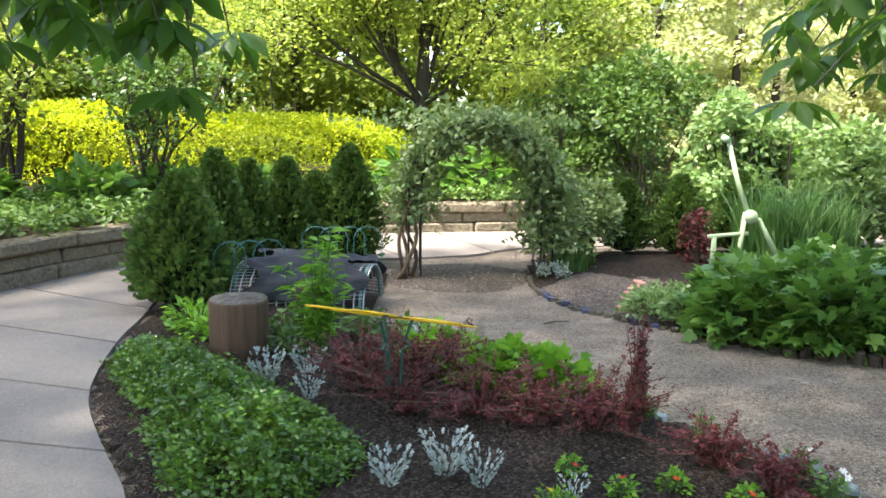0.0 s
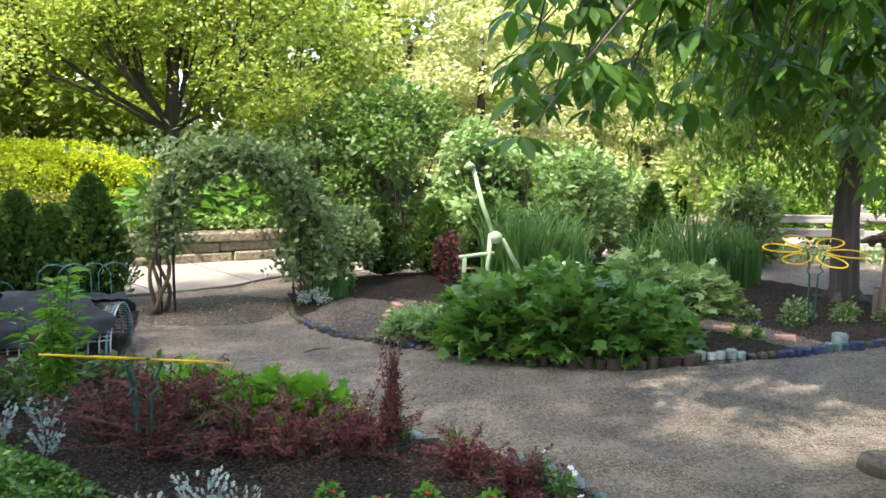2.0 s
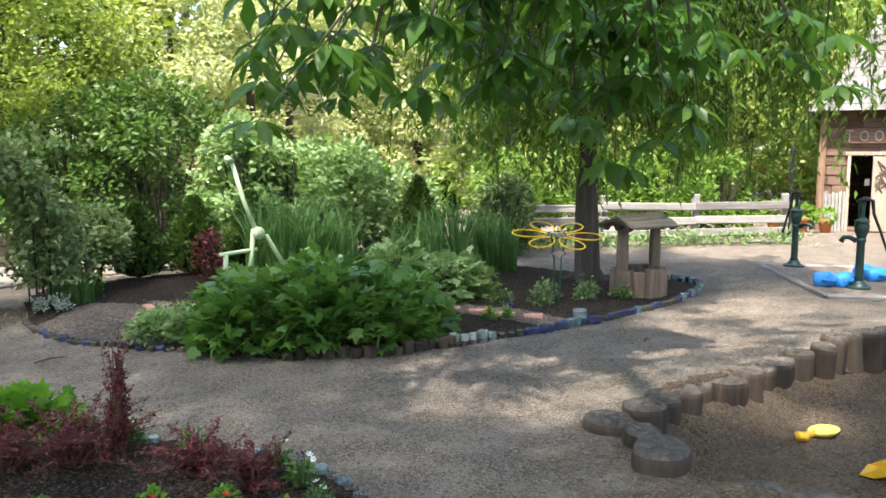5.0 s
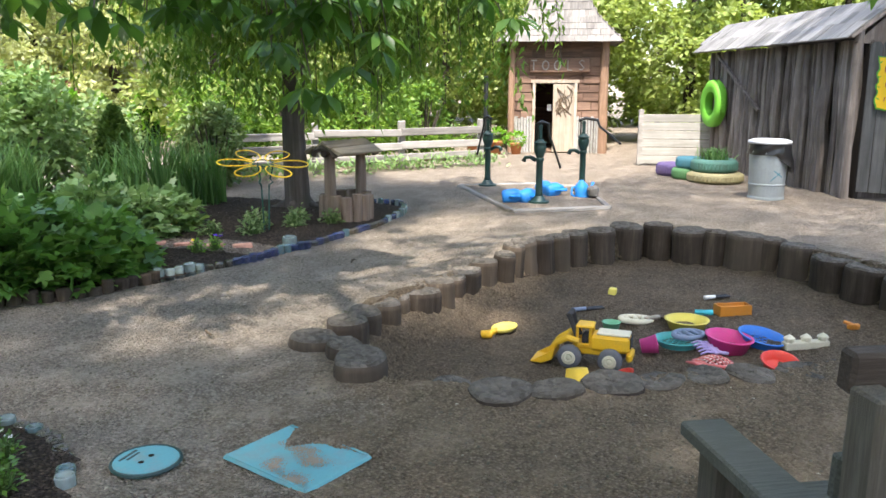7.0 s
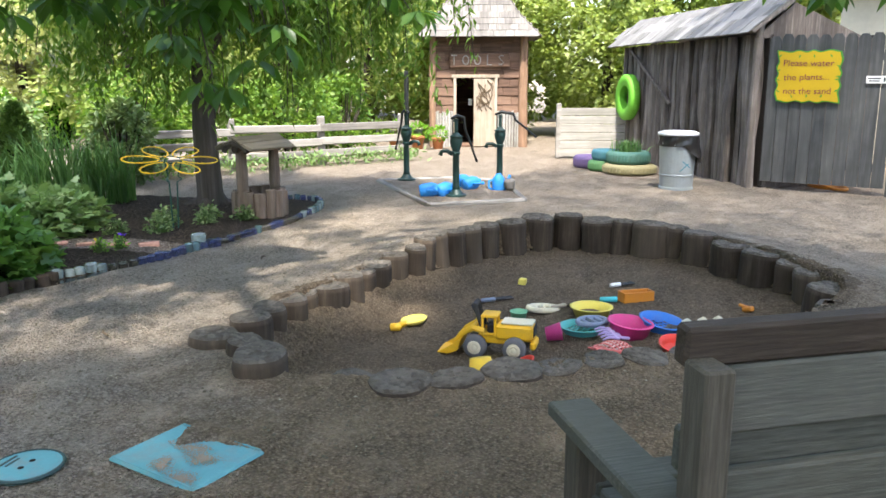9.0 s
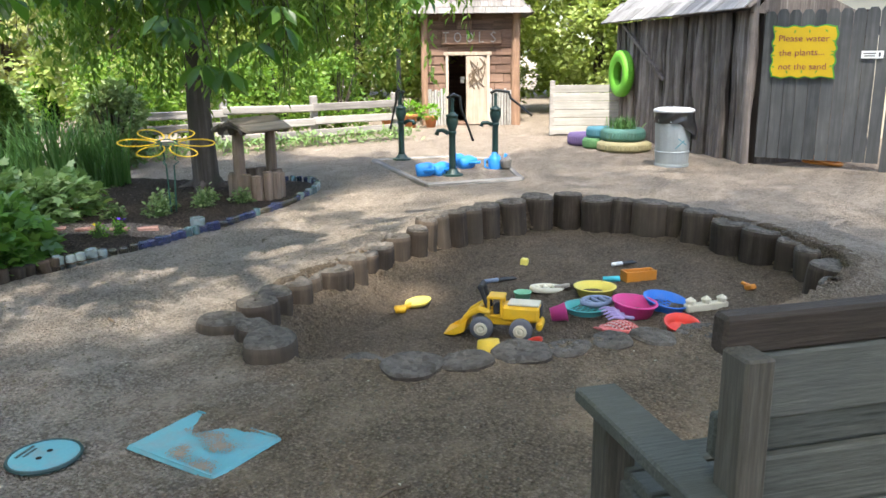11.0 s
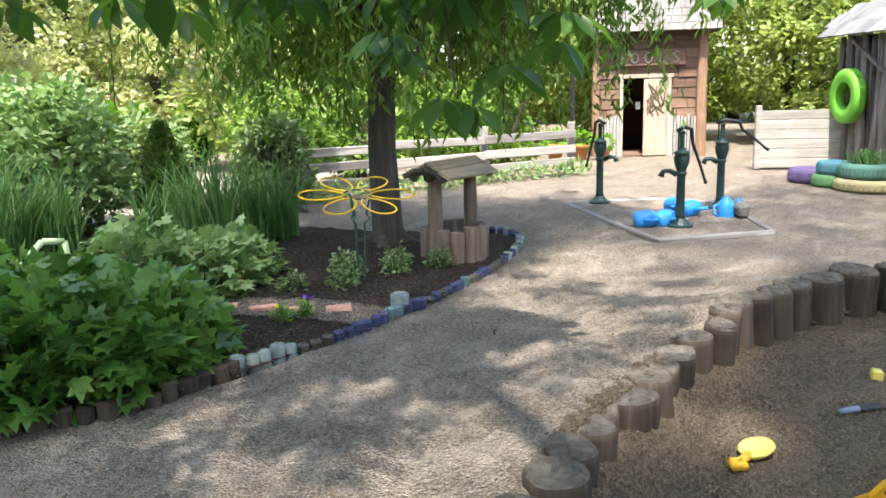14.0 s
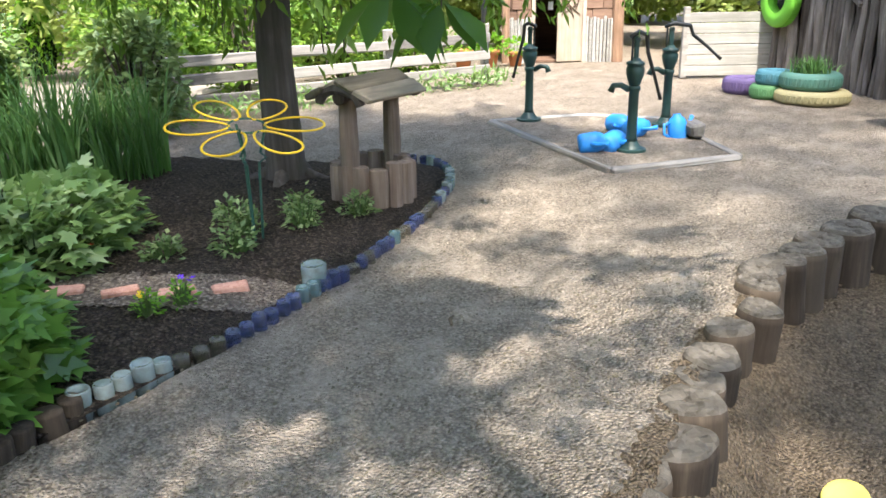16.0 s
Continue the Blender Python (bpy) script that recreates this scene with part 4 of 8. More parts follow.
def strainer(x, y, z, ang):
    """Upturned strainer: a domed grid inside a solid rim with a lug at either end."""
    t = thing("sand_strainer", "coral red plastic strainer turned over, pale grid", "toy", pose(x, y, z, -8, 10, ang), "sand toys")
    part("rim", Geo().ring(0.125, 0.012, 30, 8, pose(0, 0, 0.012)).box(0.07, 0.09, 0.014, pose(0.15, 0, 0.012), 0.006).box(0.07, 0.09, 0.014, pose(-0.15, 0, 0.012), 0.006), M["p_coral"], t, smooth=True)
    for k in range(-4, 5):
        q = k * 0.026
        hl = math.sqrt(0.118 ** 2 - q * q)
        for swap in (0, 1):
            pts = []
            for u in np.linspace(-1, 1, 9):
                r2 = (u * hl) ** 2 + q * q
                zz = 0.012 + 0.05 * (1 - r2 / 0.118 ** 2)
                pts.append((u * hl, q, zz) if not swap else (q, u * hl, zz + 0.002))
            part("grid_bar", Geo().tube(pts, 0.0055, 5), M["p_coral" if swap else "p_pale_coral"], t)


strainer(4.81, 1.25, zf(4.81, 1.25) + 0.03, -30)


def bucket(name, label, x, y, r, h, material, m):
    t = thing(name, label, "bucket", m, "sand toys")
    part("wall", Geo().lathe([(r * 0.75, 0.0), (r, h * 0.95), (r * 1.07, h * 0.95), (r * 1.07, h), (r * 0.94, h), (r * 0.7, 0.008), (0.0001, 0.008)], 22), material, t, smooth=True)
    return t


bucket("sand_bucket", "pink plastic bucket lying on its side", 4.87, 1.77, 0.058, 0.1, M["p_magenta"], pose(4.86, 1.74, zf(4.87, 1.77) + 0.06, 78, 10, 30))
bucket("sand_bucket", "yellow plastic bucket upside down by the sunk logs", 4.08, 1.76, 0.08, 0.14, M["p_bucket"], pose(4.08, 1.76, zf(4.08, 1.76) + 0.135, 172, 10, 20))
t = thing("sand_mould", "cream plastic strip lying against a sunk log", "toy", pose(3.87, 1.62, zf(3.87, 1.62) + 0.01, 0, 6, -52), "sand toys")
part("body", Geo().box(0.16, 0.035, 0.02, pose(0, 0, 0.01), 0.006), M["p_cream"], t)


def mould(name, label, x, y, z, material, w, l, h, ang, holes=3):
    """Open handled toy: a rounded slab with finger holes."""
    t = thing(name, label, "toy", pose(x, y, zf(x, y) + z, 6, 4, ang), "sand toys")
    g = Geo()
    pts = [(l * 0.5 * math.cos(a), w * 0.5 * math.sin(a), h * 0.5) for a in np.linspace(0, 6.283, 21)]
    g.tube(pts, h * 0.5, 8)
    part("frame", g, material, t, smooth=True)
    b = Geo()
    for i in range(holes):
        xx = l * (-0.28 + 0.56 * i / max(1, holes - 1))
        b.tube([(xx, -w * 0.42, h * 0.5), (xx, w * 0.42, h * 0.5)], h * 0.42, 7)
    part("rib", b, material, t, smooth=True)
    return t


mould("sand_mould", "slate blue plastic sand mould on a teal ring", 5.15, 1.55, 0.045, M["p_slate"], 0.13, 0.24, 0.035, -20)
mould("sand_mould", "cream plastic animal mould on the sand", 5.34, 2.0, 0.0, M["p_cream"], 0.1, 0.22, 0.04, -45)

# hand rake: a loop handle and five tines
t = thing("sand_rake", "lilac plastic hand rake leaning on a pink bowl", "toy", pose(5.05, 1.38, zf(5.05, 1.38) + 0.03, 12, 10, -40), "sand toys")
part("handle", Geo().tube([(0.075 + 0.055 * math.cos(a), 0.05 * math.sin(a), 0.012) for a in np.linspace(0, 6.283, 17)], 0.012, 7).tube([(0.03, 0, 0.012), (0.125, 0, 0.012)], 0.01, 7), M["p_lilac"], t, smooth=True)
part("head", Geo().box(0.035, 0.15, 0.02, pose(0.01, 0, 0.012), 0.006), M["p_lilac"], t)
for k in range(5):
    part("tine", Geo().tube([(0.0, -0.06 + 0.03 * k, 0.014), (-0.05, -0.064 + 0.032 * k, 0.016), (-0.085, -0.066 + 0.033 * k, -0.004)], [0.009, 0.008, 0.005], 6), M["p_lilac"], t)

# castle mould with three towers
t = thing("sand_mould", "cream plastic castle wall mould standing on the sand", "toy", pose(5.49, 0.93, zf(5.49, 0.93), 0, 0, -42), "sand toys")
part("wall", Geo().box(0.3, 0.06, 0.05, pose(0, 0, 0.025), 0.006), M["p_cream"], t)
for k in (-1, 0, 1):
    part("tower", Geo().lathe([(0.03, 0.0), (0.03, 0.065), (0.036, 0.068), (0.034, 0.076), (0.0001, 0.1)], 8, pose(k * 0.115, 0, 0)), M["p_cream"], t)

t = thing("paint_brush", "short brush with a pale wooden handle on the sand", "brush", pose(5.44, 1.87, zf(5.44, 1.87) + 0.015, 0, 0, -40), "sand toys")
part("handle", Geo().tube([(-0.11, 0, 0.008), (-0.02, 0, 0.012), (0.0, 0, 0.012)], [0.012, 0.017, 0.014], 8), M["door_wood"], t, smooth=True)
part("bristles", Geo().box(0.05, 0.04, 0.016, pose(0.025, 0, 0.012), 0.004), M["twig"], t)
t = thing("toy_pipe", "small teal plastic tube on the sand", "toy", pose(5.68, 1.65, zf(5.68, 1.65) + 0.018, 0, 0, -60), "sand toys")
part("tube", Geo().tube([(-0.06, 0, 0), (0.06, 0, 0.004)], 0.02, 9), M["p_tealbright"], t, smooth=True)

t = thing("sand_shovel", "yellow plastic scoop lying in a patch of sun", "toy", pose(4.64, 2.685, zf(4.68, 2.685) + 0.006, 0, 0, -3), "sand toys")
# blade takes a paler yellow: the sun on it is put into the colour
part("blade", Geo().lathe([(0.0001, 0.012), (0.075, 0.008), (0.1, 0.03), (0.095, 0.036), (0.07, 0.018), (0.0001, 0.022)], 22, Matrix.Translation((0.09, 0, 0)) @ Matrix.Diagonal((1.15, 0.75, 1.2, 1)) ), M["p_pale_yellow"], t, smooth=True)
part("handle", Geo().tube([(0.0, 0.0, 0.03), (-0.08, 0.0, 0.03), (-0.11, 0.03, 0.03), (-0.14, 0.0, 0.03), (-0.11, -0.03, 0.03), (-0.08, 0.0, 0.03)], 0.022, 8), M["p_yellow"], t, smooth=True)

t = thing("toy_truck_bed", "orange plastic toy block on the sand", "toy", pose(5.88, 1.52, zf(5.88, 1.52) - 0.005, 0, 0, -42), "sand toys")
g = Geo().box(0.24, 0.012, 0.075, pose(0, -0.045, 0.04), 0.003).box(0.24, 0.012, 0.075, pose(0, 0.045, 0.04), 0.003).box(0.012, 0.1, 0.075, pose(-0.115, 0, 0.04), 0.003).box(0.012, 0.1, 0.075, pose(0.115, 0, 0.04), 0.003).box(0.23, 0.09, 0.012, pose(0, 0, 0.008), 0.003)
part("tray", g, M["p_orange"], t)
for nm, lab, x, y, mt, L in (("trowel", "small trowel with a white handle on the sand", 6.16, 1.74, "p_white", 0.2), ("toy_spade", "dark blue plastic toy spade on the sand", 5.4, 2.41, "p_slate", 0.24)):
    t = thing(nm, lab, "toy", pose(x, y, zf(x, y) + 0.012, 0, 0, -35), "sand toys")
    part("handle", Geo().tube([(-L * 0.5, 0, 0.01), (-L * 0.05, 0, 0.01)], 0.016, 8), M[mt], t, smooth=True)
    part("blade", Geo().box(L * 0.6, 0.06, 0.012, pose(L * 0.25, 0, 0.01), 0.005), M["rubber"], t)
t = thing("toy_block", "small yellow plastic block half buried in sand", "toy", pose(5.88, 2.45, zf(5.88, 2.45), 5, 8, 20), "sand toys")
part("body", Geo().box(0.09, 0.06, 0.06, pose(0, 0, 0.02), 0.01), M["p_pale_yellow"], t)
t = thing("toy_block", "small orange plastic toy piece on the sand", "toy", pose(6.0, 0.76, zf(6.0, 0.76), 0, 20, 60), "sand toys")
part("body", Geo().box(0.08, 0.05, 0.04, pose(0, 0, 0.02), 0.01).tube([(0, 0, 0.03), (0.05, 0.02, 0.06)], 0.012, 7), M["p_orange"], t)

# ---- turquoise covers on the ground ----
t = thing("utility_cover", "round turquoise painted metal cover with two finger holes", "cover", pose(1.875, 2.41, 0.006, 0, 0, 20))
part("plate", Geo().lathe([(0.125, 0.0), (0.125, 0.016), (0.115, 0.02), (0.0001, 0.02)], 36), M["teal_paint"], t)
part("collar", Geo().ring(0.128, 0.008, 36, 6, pose(0, 0, 0.012)), M["pump"], t, "dark metal collar")
# finger holes are flat discs; the dark of the recess is painted
for x in (-0.03, 0.03):
    part("hole_disc", Geo().lathe([(0.012, 0.0195), (0.011, 0.0215), (0.0001, 0.0215)], 12, pose(x, 0, 0)), M["dark"], t)
part("lettering", Geo().box(0.1, 0.012, 0.003, pose(0, 0.085, 0.0205), 0.001).box(0.07, 0.01, 0.003, pose(0, 0.062, 0.0205), 0.001), M["pump"], t, "worn raised marking")
PANEL = pose(2.265, 1.985, 0.006, 0, 0, 1.5)
t = thing("access_panel", "square turquoise painted panel partly buried under gravel", "cover", PANEL)
part("plate", Geo().box(0.36, 0.47, 0.02, pose(0, 0, 0.006, 0.5, -0.5, 0), 0.012), M["teal_paint"], t)
for sx in (-1, 1):
    part("rim_strip", Geo().box(0.012, 0.44, 0.006, pose(sx * 0.168, 0, 0.0185 + 0.001 * sx, 0.5, -0.5, 0), 0.002), M["teal_paint"], t, "worn raised edge")
# earth washed over the far corner, and thin smears across the plate
BLOTS = [(rng.uniform(-0.9, 0.5), rng.uniform(-0.8, 0.75), rng.uniform(0.1, 0.26)) for _ in range(13)]


def panel_dirt(U, V):
    edge = 1.0 - 0.8 * np.exp(-((V - 0.42) / 0.3) ** 2) - 0.26 * np.exp(-((V + 0.2) / 0.5) ** 2)
    cover = U - edge + 0.05 * wob(U, V, 9.0, 0.6) + 0.03 * wob(U, V, 31.0, 1.7)
    smear = sum(np.exp(-((U - u) ** 2 + (V - v) ** 2) / r ** 2) for u, v, r in BLOTS)
    return cover, smear


def on_panel(x, y):
    return panel_dirt(x / 0.18, y / 0.235)


heap = grid_sheet("earth_heap", np.arange(-0.26, 0.34, 0.008), np.arange(-0.3, 0.4, 0.008),
                  lambda X, Y: 0.017 + 0.014 * np.clip(on_panel(X, Y)[0] / 0.35, -0.3, 1) - 0.05 * np.clip((np.maximum(X - 0.2, Y - 0.26)) / 0.12, 0, 1) - 0.05 * np.clip(np.maximum(-X - 0.17, -Y - 0.22) / 0.06, 0, 1) + 0.002 * wob(X, Y, 90, 0),
                  M["gravel"], keep=lambda X, Y: (on_panel(X, Y)[0] > 0) & (X < 0.29) & (np.abs(Y) < 0.27), kind="stuff", label="earth washed over the corner of a turquoise panel")
heap.matrix_basis = PANEL
smears = grid_sheet("dust_film", np.arange(-0.172, 0.172, 0.0045), np.arange(-0.225, 0.225, 0.0045), lambda X, Y: 0.0185 + 0.001 * wob(X, Y, 60, 0), M["dry_dirt"],
                   keep=lambda X, Y: (on_panel(X, Y)[1] + rng.uniform(-0.8, 0.8, X.shape) > 1.0) & (on_panel(X, Y)[0] < 0.02), kind="stuff", label="dry brown dirt smeared on a turquoise panel")
smears.matrix_basis = PANEL


# ---- bench seen from behind ----
def bench(m):
    t = thing("garden_bench", "weathered grey-green wooden garden bench seen from behind", "bench", m)
    L = 1.7
    for x in (0.04, L - 0.04):
        part("back_post", Geo().box(0.065, 0.085, 0.9, pose(x + 0.02, 0.0, 0.44, 0, 0, 0), 0.006), M["bench_post"], t)
        part("front_leg", Geo().box(0.085, 0.085, 0.56, pose(x - 0.02, 0.46, 0.28), 0.006), M["bench_post"], t)
        part("armrest", Geo().box(0.12, 0.58, 0.04, pose(x - 0.03, 0.27, 0.578, 0, 0, 0), 0.006), M["bench_wood"], t)
        part("side_rail", Geo().box(0.04, 0.44, 0.09, pose(x, 0.23, 0.35), 0.005), M["bench_wood"], t)
    part("top_rail", Geo().box(L + 0.06, 0.05, 0.085, pose(L / 2 + 0.06, 0.062, 0.91, 4, 0, 0), 0.008), M["bench_rail"], t)
    for z, hh, dy in ((0.79, 0.15, 0.0), (0.675, 0.1, 0.03), (0.56, 0.14, 0.0), (0.42, 0.13, 0.002)):
        part("back_board", Geo().box(L - 0.1, 0.03, hh, pose(L / 2, 0.062 + dy + (z - 0.6) * -0.02, z, 3, 0, 0), 0.006), M["bench_wood"], t)
    for y in (0.1, 0.22, 0.34, 0.46):
        part("seat_board", Geo().box(L - 0.06, 0.105, 0.035, pose(L / 2, y, 0.41), 0.005), M["bench_wood"], t)
    part("front_rail", Geo().box(L - 0.1, 0.035, 0.09, pose(L / 2, 0.44, 0.34), 0.005), M["bench_wood"], t)
    part("rear_rail", Geo().box(L - 0.1, 0.035, 0.12, pose(L / 2, 0.04, 0.34), 0.005), M["bench_wood"], t)
    return t


bench(pose(1.896, 0.017, 0, 0, 0, -43))


# ---- hand pumps on a planked tray ----
tray = thing("pump_tray", "low square wooden frame filled with grey gravel round the pumps", "platform", pose(9.1, 5.35, 0))
TC = [Vector((9.42, 6.66)), Vector((7.93, 4.75)), Vector((8.88, 4.02)), Vector((10.4, 5.15)), Vector((10.2, 5.95))]
for a, b in zip(TC, TC[1:] + TC[:1]):
    d = b - a
    c = (a + b) / 2 - Vector((9.1, 5.35))
    part("frame_board", Geo().box(d.length, 0.07, 0.05, None, 0.012, 0.008), M["grey_plank"], tray, m=pose(c.x, c.y, 0.012, 0, 0, math.degrees(math.atan2(d.y, d.x))))
cen = sum(TC, Vector((0, 0))) / 5
g = Geo().add([(*(p + (cen - p) * 0.02 - Vector((9.1, 5.35))), 0.022) for p in TC], [(0, 1, 2, 3, 4)])
part("gravel_fill", g, M["gravel"], tray, "pale grey grit")


def pump(x, y, ang, reach, drop, spin):
    t = thing("hand_pump", "dark green cast iron hand pump with a long curved handle", "pump", pose(x, y, 0.022, 0, 0, ang) @ Matrix.Scale(0.86, 4), "hand pumps")
    part("base", Geo().lathe([(0.15, 0), (0.15, 0.025), (0.11, 0.03), (0.085, 0.06), (0.06, 0.1)], 20), M["pump"], t, smooth=False)
    part("column", Geo().lathe([(0.06, 0.1), (0.05, 0.14), (0.048, 0.58), (0.062, 0.6), (0.062, 0.63), (0.05, 0.64)], 18), M["pump"], t, smooth=True)
    part("head", Geo().lathe([(0.05, 0.64), (0.058, 0.66), (0.085, 0.74), (0.09, 0.80), (0.075, 0.83), (0.09, 0.84), (0.09, 0.86), (0.055, 0.875), (0.04, 0.9), (0.0001, 0.905)], 20), M["pump"], t, smooth=True)
    part("spout", Geo().tube([(0, 0.05, 0.60), (0, 0.13, 0.645), (0, 0.2, 0.64), (0, 0.225, 0.58)], [0.034, 0.028, 0.028, 0.036], 10), M["pump"], t, smooth=True)
    c, d = math.cos(radians(spin)), math.sin(radians(spin))
    way = lambda q, z: (-d * q, -c * q, z)
    part("bracket", Geo().box(0.03, 0.05, 0.24, pose(0, 0, 0.98, 0, 0, -spin), 0.006).tube([way(-0.03, 1.07), way(0.03, 1.07)], 0.018, 8), M["pump"], t)
    part("rod", Geo().tube([way(-0.05, 0.88), way(-0.05, 1.1)], 0.011, 8), M["iron"], t)
    part("handle", Geo().tube([way(-0.08, 1.1), way(0.02, 1.14), way(0.12 * reach / 0.34, 1.11), way(reach * 0.42, 1.1 - drop * 0.25), way(reach * 0.72, 1.1 - drop * 0.62), way(reach * 0.92, 1.1 - drop * 0.9), way(reach, 1.1 - drop)], [0.018, 0.026, 0.024, 0.02, 0.017, 0.016, 0.021], 9), M["iron"], t, "long black curved handle", smooth=True)
    part("pivot_bolt", Geo().tube([(0.03 * c, -0.03 * d, 1.08), (-0.03 * c, 0.03 * d, 1.08)], 0.014, 8), M["iron"], t)
    return t


pump(8.69, 4.87, 30, 0.34, 0.62, -30)
pump(9.66, 6.33, 200, 0.22, 0.6, 20)
pump(9.99, 4.99, 35, 0.58, 0.36, 0)


def jug(x, y, ang, tip):
    t = thing("watering_jug", "bright blue plastic watering jug lying on the pump tray", "jug", pose(x, y, 0.095, tip, 0, ang) @ Matrix.Scale(0.9, 4), "blue jugs on the tray")
    part("body", Geo().lathe([(0.0001, -0.13), (0.085, -0.13), (0.1, -0.1), (0.1, 0.04), (0.075, 0.1), (0.04, 0.13), (0.04, 0.15), (0.0001, 0.15)], 18), M["p_sky_blue"], t, smooth=True)
    part("handle", Geo().tube([(0.08, 0, 0.06), (0.15, 0, 0.05), (0.16, 0, -0.05), (0.09, 0, -0.09)], 0.014, 8), M["p_sky_blue"], t, smooth=True)
    part("spout", Geo().tube([(-0.08, 0, -0.02), (-0.15, 0, 0.06), (-0.18, 0, 0.12)], [0.026, 0.02, 0.024], 8), M["p_sky_blue"], t, smooth=True)
    return t


for x, y, a, tip in ((8.52, 5.15, 30, 80), (8.66, 5.02, 75, 75), (9.5, 5.28, -20, 85), (9.36, 5.06, 60, 80), (9.5, 4.72, 140, 14)):
    jug(x, y, a, tip)
t = thing("stone_block", "short block of pale split wood on the tray corner", "block", pose(9.55, 4.6, 0.03, 0, 0, 35))
part("body", Geo().box(0.34, 0.13, 0.13, pose(0, 0, 0.065), 0.02, 0.012), M["grey_plank"], t)


# ---- wishing well ----
def wishing_well(m):
    t = thing("wishing_well", "small rustic wishing well of split logs with bark roof", "garden ornament", m)
    for i in range(13):
        a = 2 * math.pi * i / 13
        part("stave", Geo().lathe([(0.058, 0), (0.06, 0.2), (0.056, 0.27 + random.uniform(-.03, .03)), (0.0001, 0.275 + random.uniform(-.02, .02))], 9, None, 0.06), M["stave_wood"], t, m=pose(0.235 * math.cos(a), 0.235 * math.sin(a), 0, 0, 0, i * 50))
    for y in (-0.22, 0.22):
        part("post", Geo().lathe([(0.055, 0), (0.06, 0.4), (0.052, 0.7)], 10, None, 0.06), M["stave_wood"], t, m=pose(0, y, 0))
    part("ridge_log", Geo().tube([(0, -0.3, 0.71), (0, 0.3, 0.72)], 0.05, 9, jit=0.06), M["log_side"], t)
    for s in (-1, 1):
        for k in (0, 1):
            part("roof_slab", Geo().box(0.14, 0.66 + random.uniform(-0.05, 0.05), 0.032, pose(s * (0.062 + 0.125 * k), random.uniform(-.02, .02), 0.80 - 0.052 * k - 0.008 * k, 0, s * 24, random.uniform(-2, 2)), 0.008, 0.008), M["roof_slab"], t)
    for y in (-0.29, 0.29):
        part("gable_bark", Geo().tube([(0.17 * math.cos(a), y, 0.67 + 0.1 * math.sin(a)) for a in np.linspace(0.1, math.pi - 0.1, 9)], 0.032, 7, jit=0.12), M["bark"], t, "dark curved bark under the roof end")
    return t


wishing_well(pose(6.33, 5.82, 0.03, 0, 0, 88))


# ---- yellow wire flowers on green stakes ----
def wire_flower(m, tilt):
    t = thing("wire_flower", "yellow wire flower garden ornament on green wire stakes", "garden ornament", m)
    head = part("flower_head", Geo().ring(0.085, 0.006, 24, 6), M["wire_green"], t, "green wire centre", m=pose(0, 0, 0.72, *tilt))
    for i in range(6):
        a = 2 * math.pi * i / 6
        pts = []
        for u in np.linspace(0, 2 * math.pi, 21):
            r, w = 0.22 - 0.14 * math.cos(u), 0.075 * math.sin(u) * (1.1 - 0.25 * math.cos(u))
            pts.append((r * math.cos(a) - w * math.sin(a), r * math.sin(a) + w * math.cos(a), 0.0))
        part("petal", Geo().tube(pts, 0.0062, 6), M["wire_yellow"], head, "yellow wire petal")
    for a in (0, 120, 240):
        c, s = math.cos(radians(a)), math.sin(radians(a))
        part("stake", Geo().tube([(0.025 * c, 0.025 * s, 0.0), (0.04 * c, 0.04 * s, 0.5), (0.075 * c, 0.075 * s, 0.53), (0.05 * c, 0.05 * s, 0.56), (0.085 * c, 0.085 * s, 0.72)], 0.0065, 6), M["wire_green"], t)
    return t


wire_flower(pose(-0.25, 3.95, 0.0) @ Matrix.Diagonal((1.22, 1.22, 0.77, 1)), (-20, 15, 12))
wire_flower(pose(5.23, 5.81, 0.02, 0, 0, -38) @ Matrix.Diagonal((1.18, 1.18, 0.95, 1)), (17, 3, 0))


# ---- jars sunk in a row along the beds ----
def jar_mesh(name, r, h, mt):
    return Geo().lathe([(r * 0.96, -0.1), (r, -0.02), (r, h - 0.008), (r * 0.93, h), (r * 0.72, h - 0.003), (r * 0.66, h - 0.011), (0.0001, h - 0.013)], 14).mesh(name, M[mt], True)


JARS = [jar_mesh("jar", r, h, mt) for r, h, mt in ((0.038, 0.07, "jar_clear"), (0.033, 0.06, "jar_blue"), (0.036, 0.065, "jar_teal"), (0.034, 0.05, "jar_brown"), (0.036, 0.06, "jar_blue"), (0.045, 0.075, "jar_clear"))]


def jar_row(pts, pick, label, sink=0.0, step=0.084):
    line = smooth_line(pts, step)
    for i, p in enumerate(line):
        ob = new("glass_jar", JARS[pick(i / len(line))])
        ob.matrix_basis = pose(p[0] + random.uniform(-.006, .006), p[1] + random.uniform(-.006, .006), random.uniform(-0.008, 0.01) - sink, random.uniform(-3.5, 3.5), random.uniform(-3.5, 3.5), random.uniform(0, 360))
        tagged(ob, label, "jar", "jars edging a flower bed")


def walk_jars(f):
    """Runs of colour: pale, brown, violet, teal, then mostly dark blue and grey."""
    for end, kinds in ((0.07, (0, 0, 5)), (0.14, (3, 3, 0)), (0.24, (4, 1, 1)), (0.32, (2, 2, 1)), (0.62, (1, 3, 4, 3, 2)), (0.72, (0, 2, 1)), (2.0, (1, 4, 2, 1, 0))):
        if f < end:
            return random.choice(kinds)


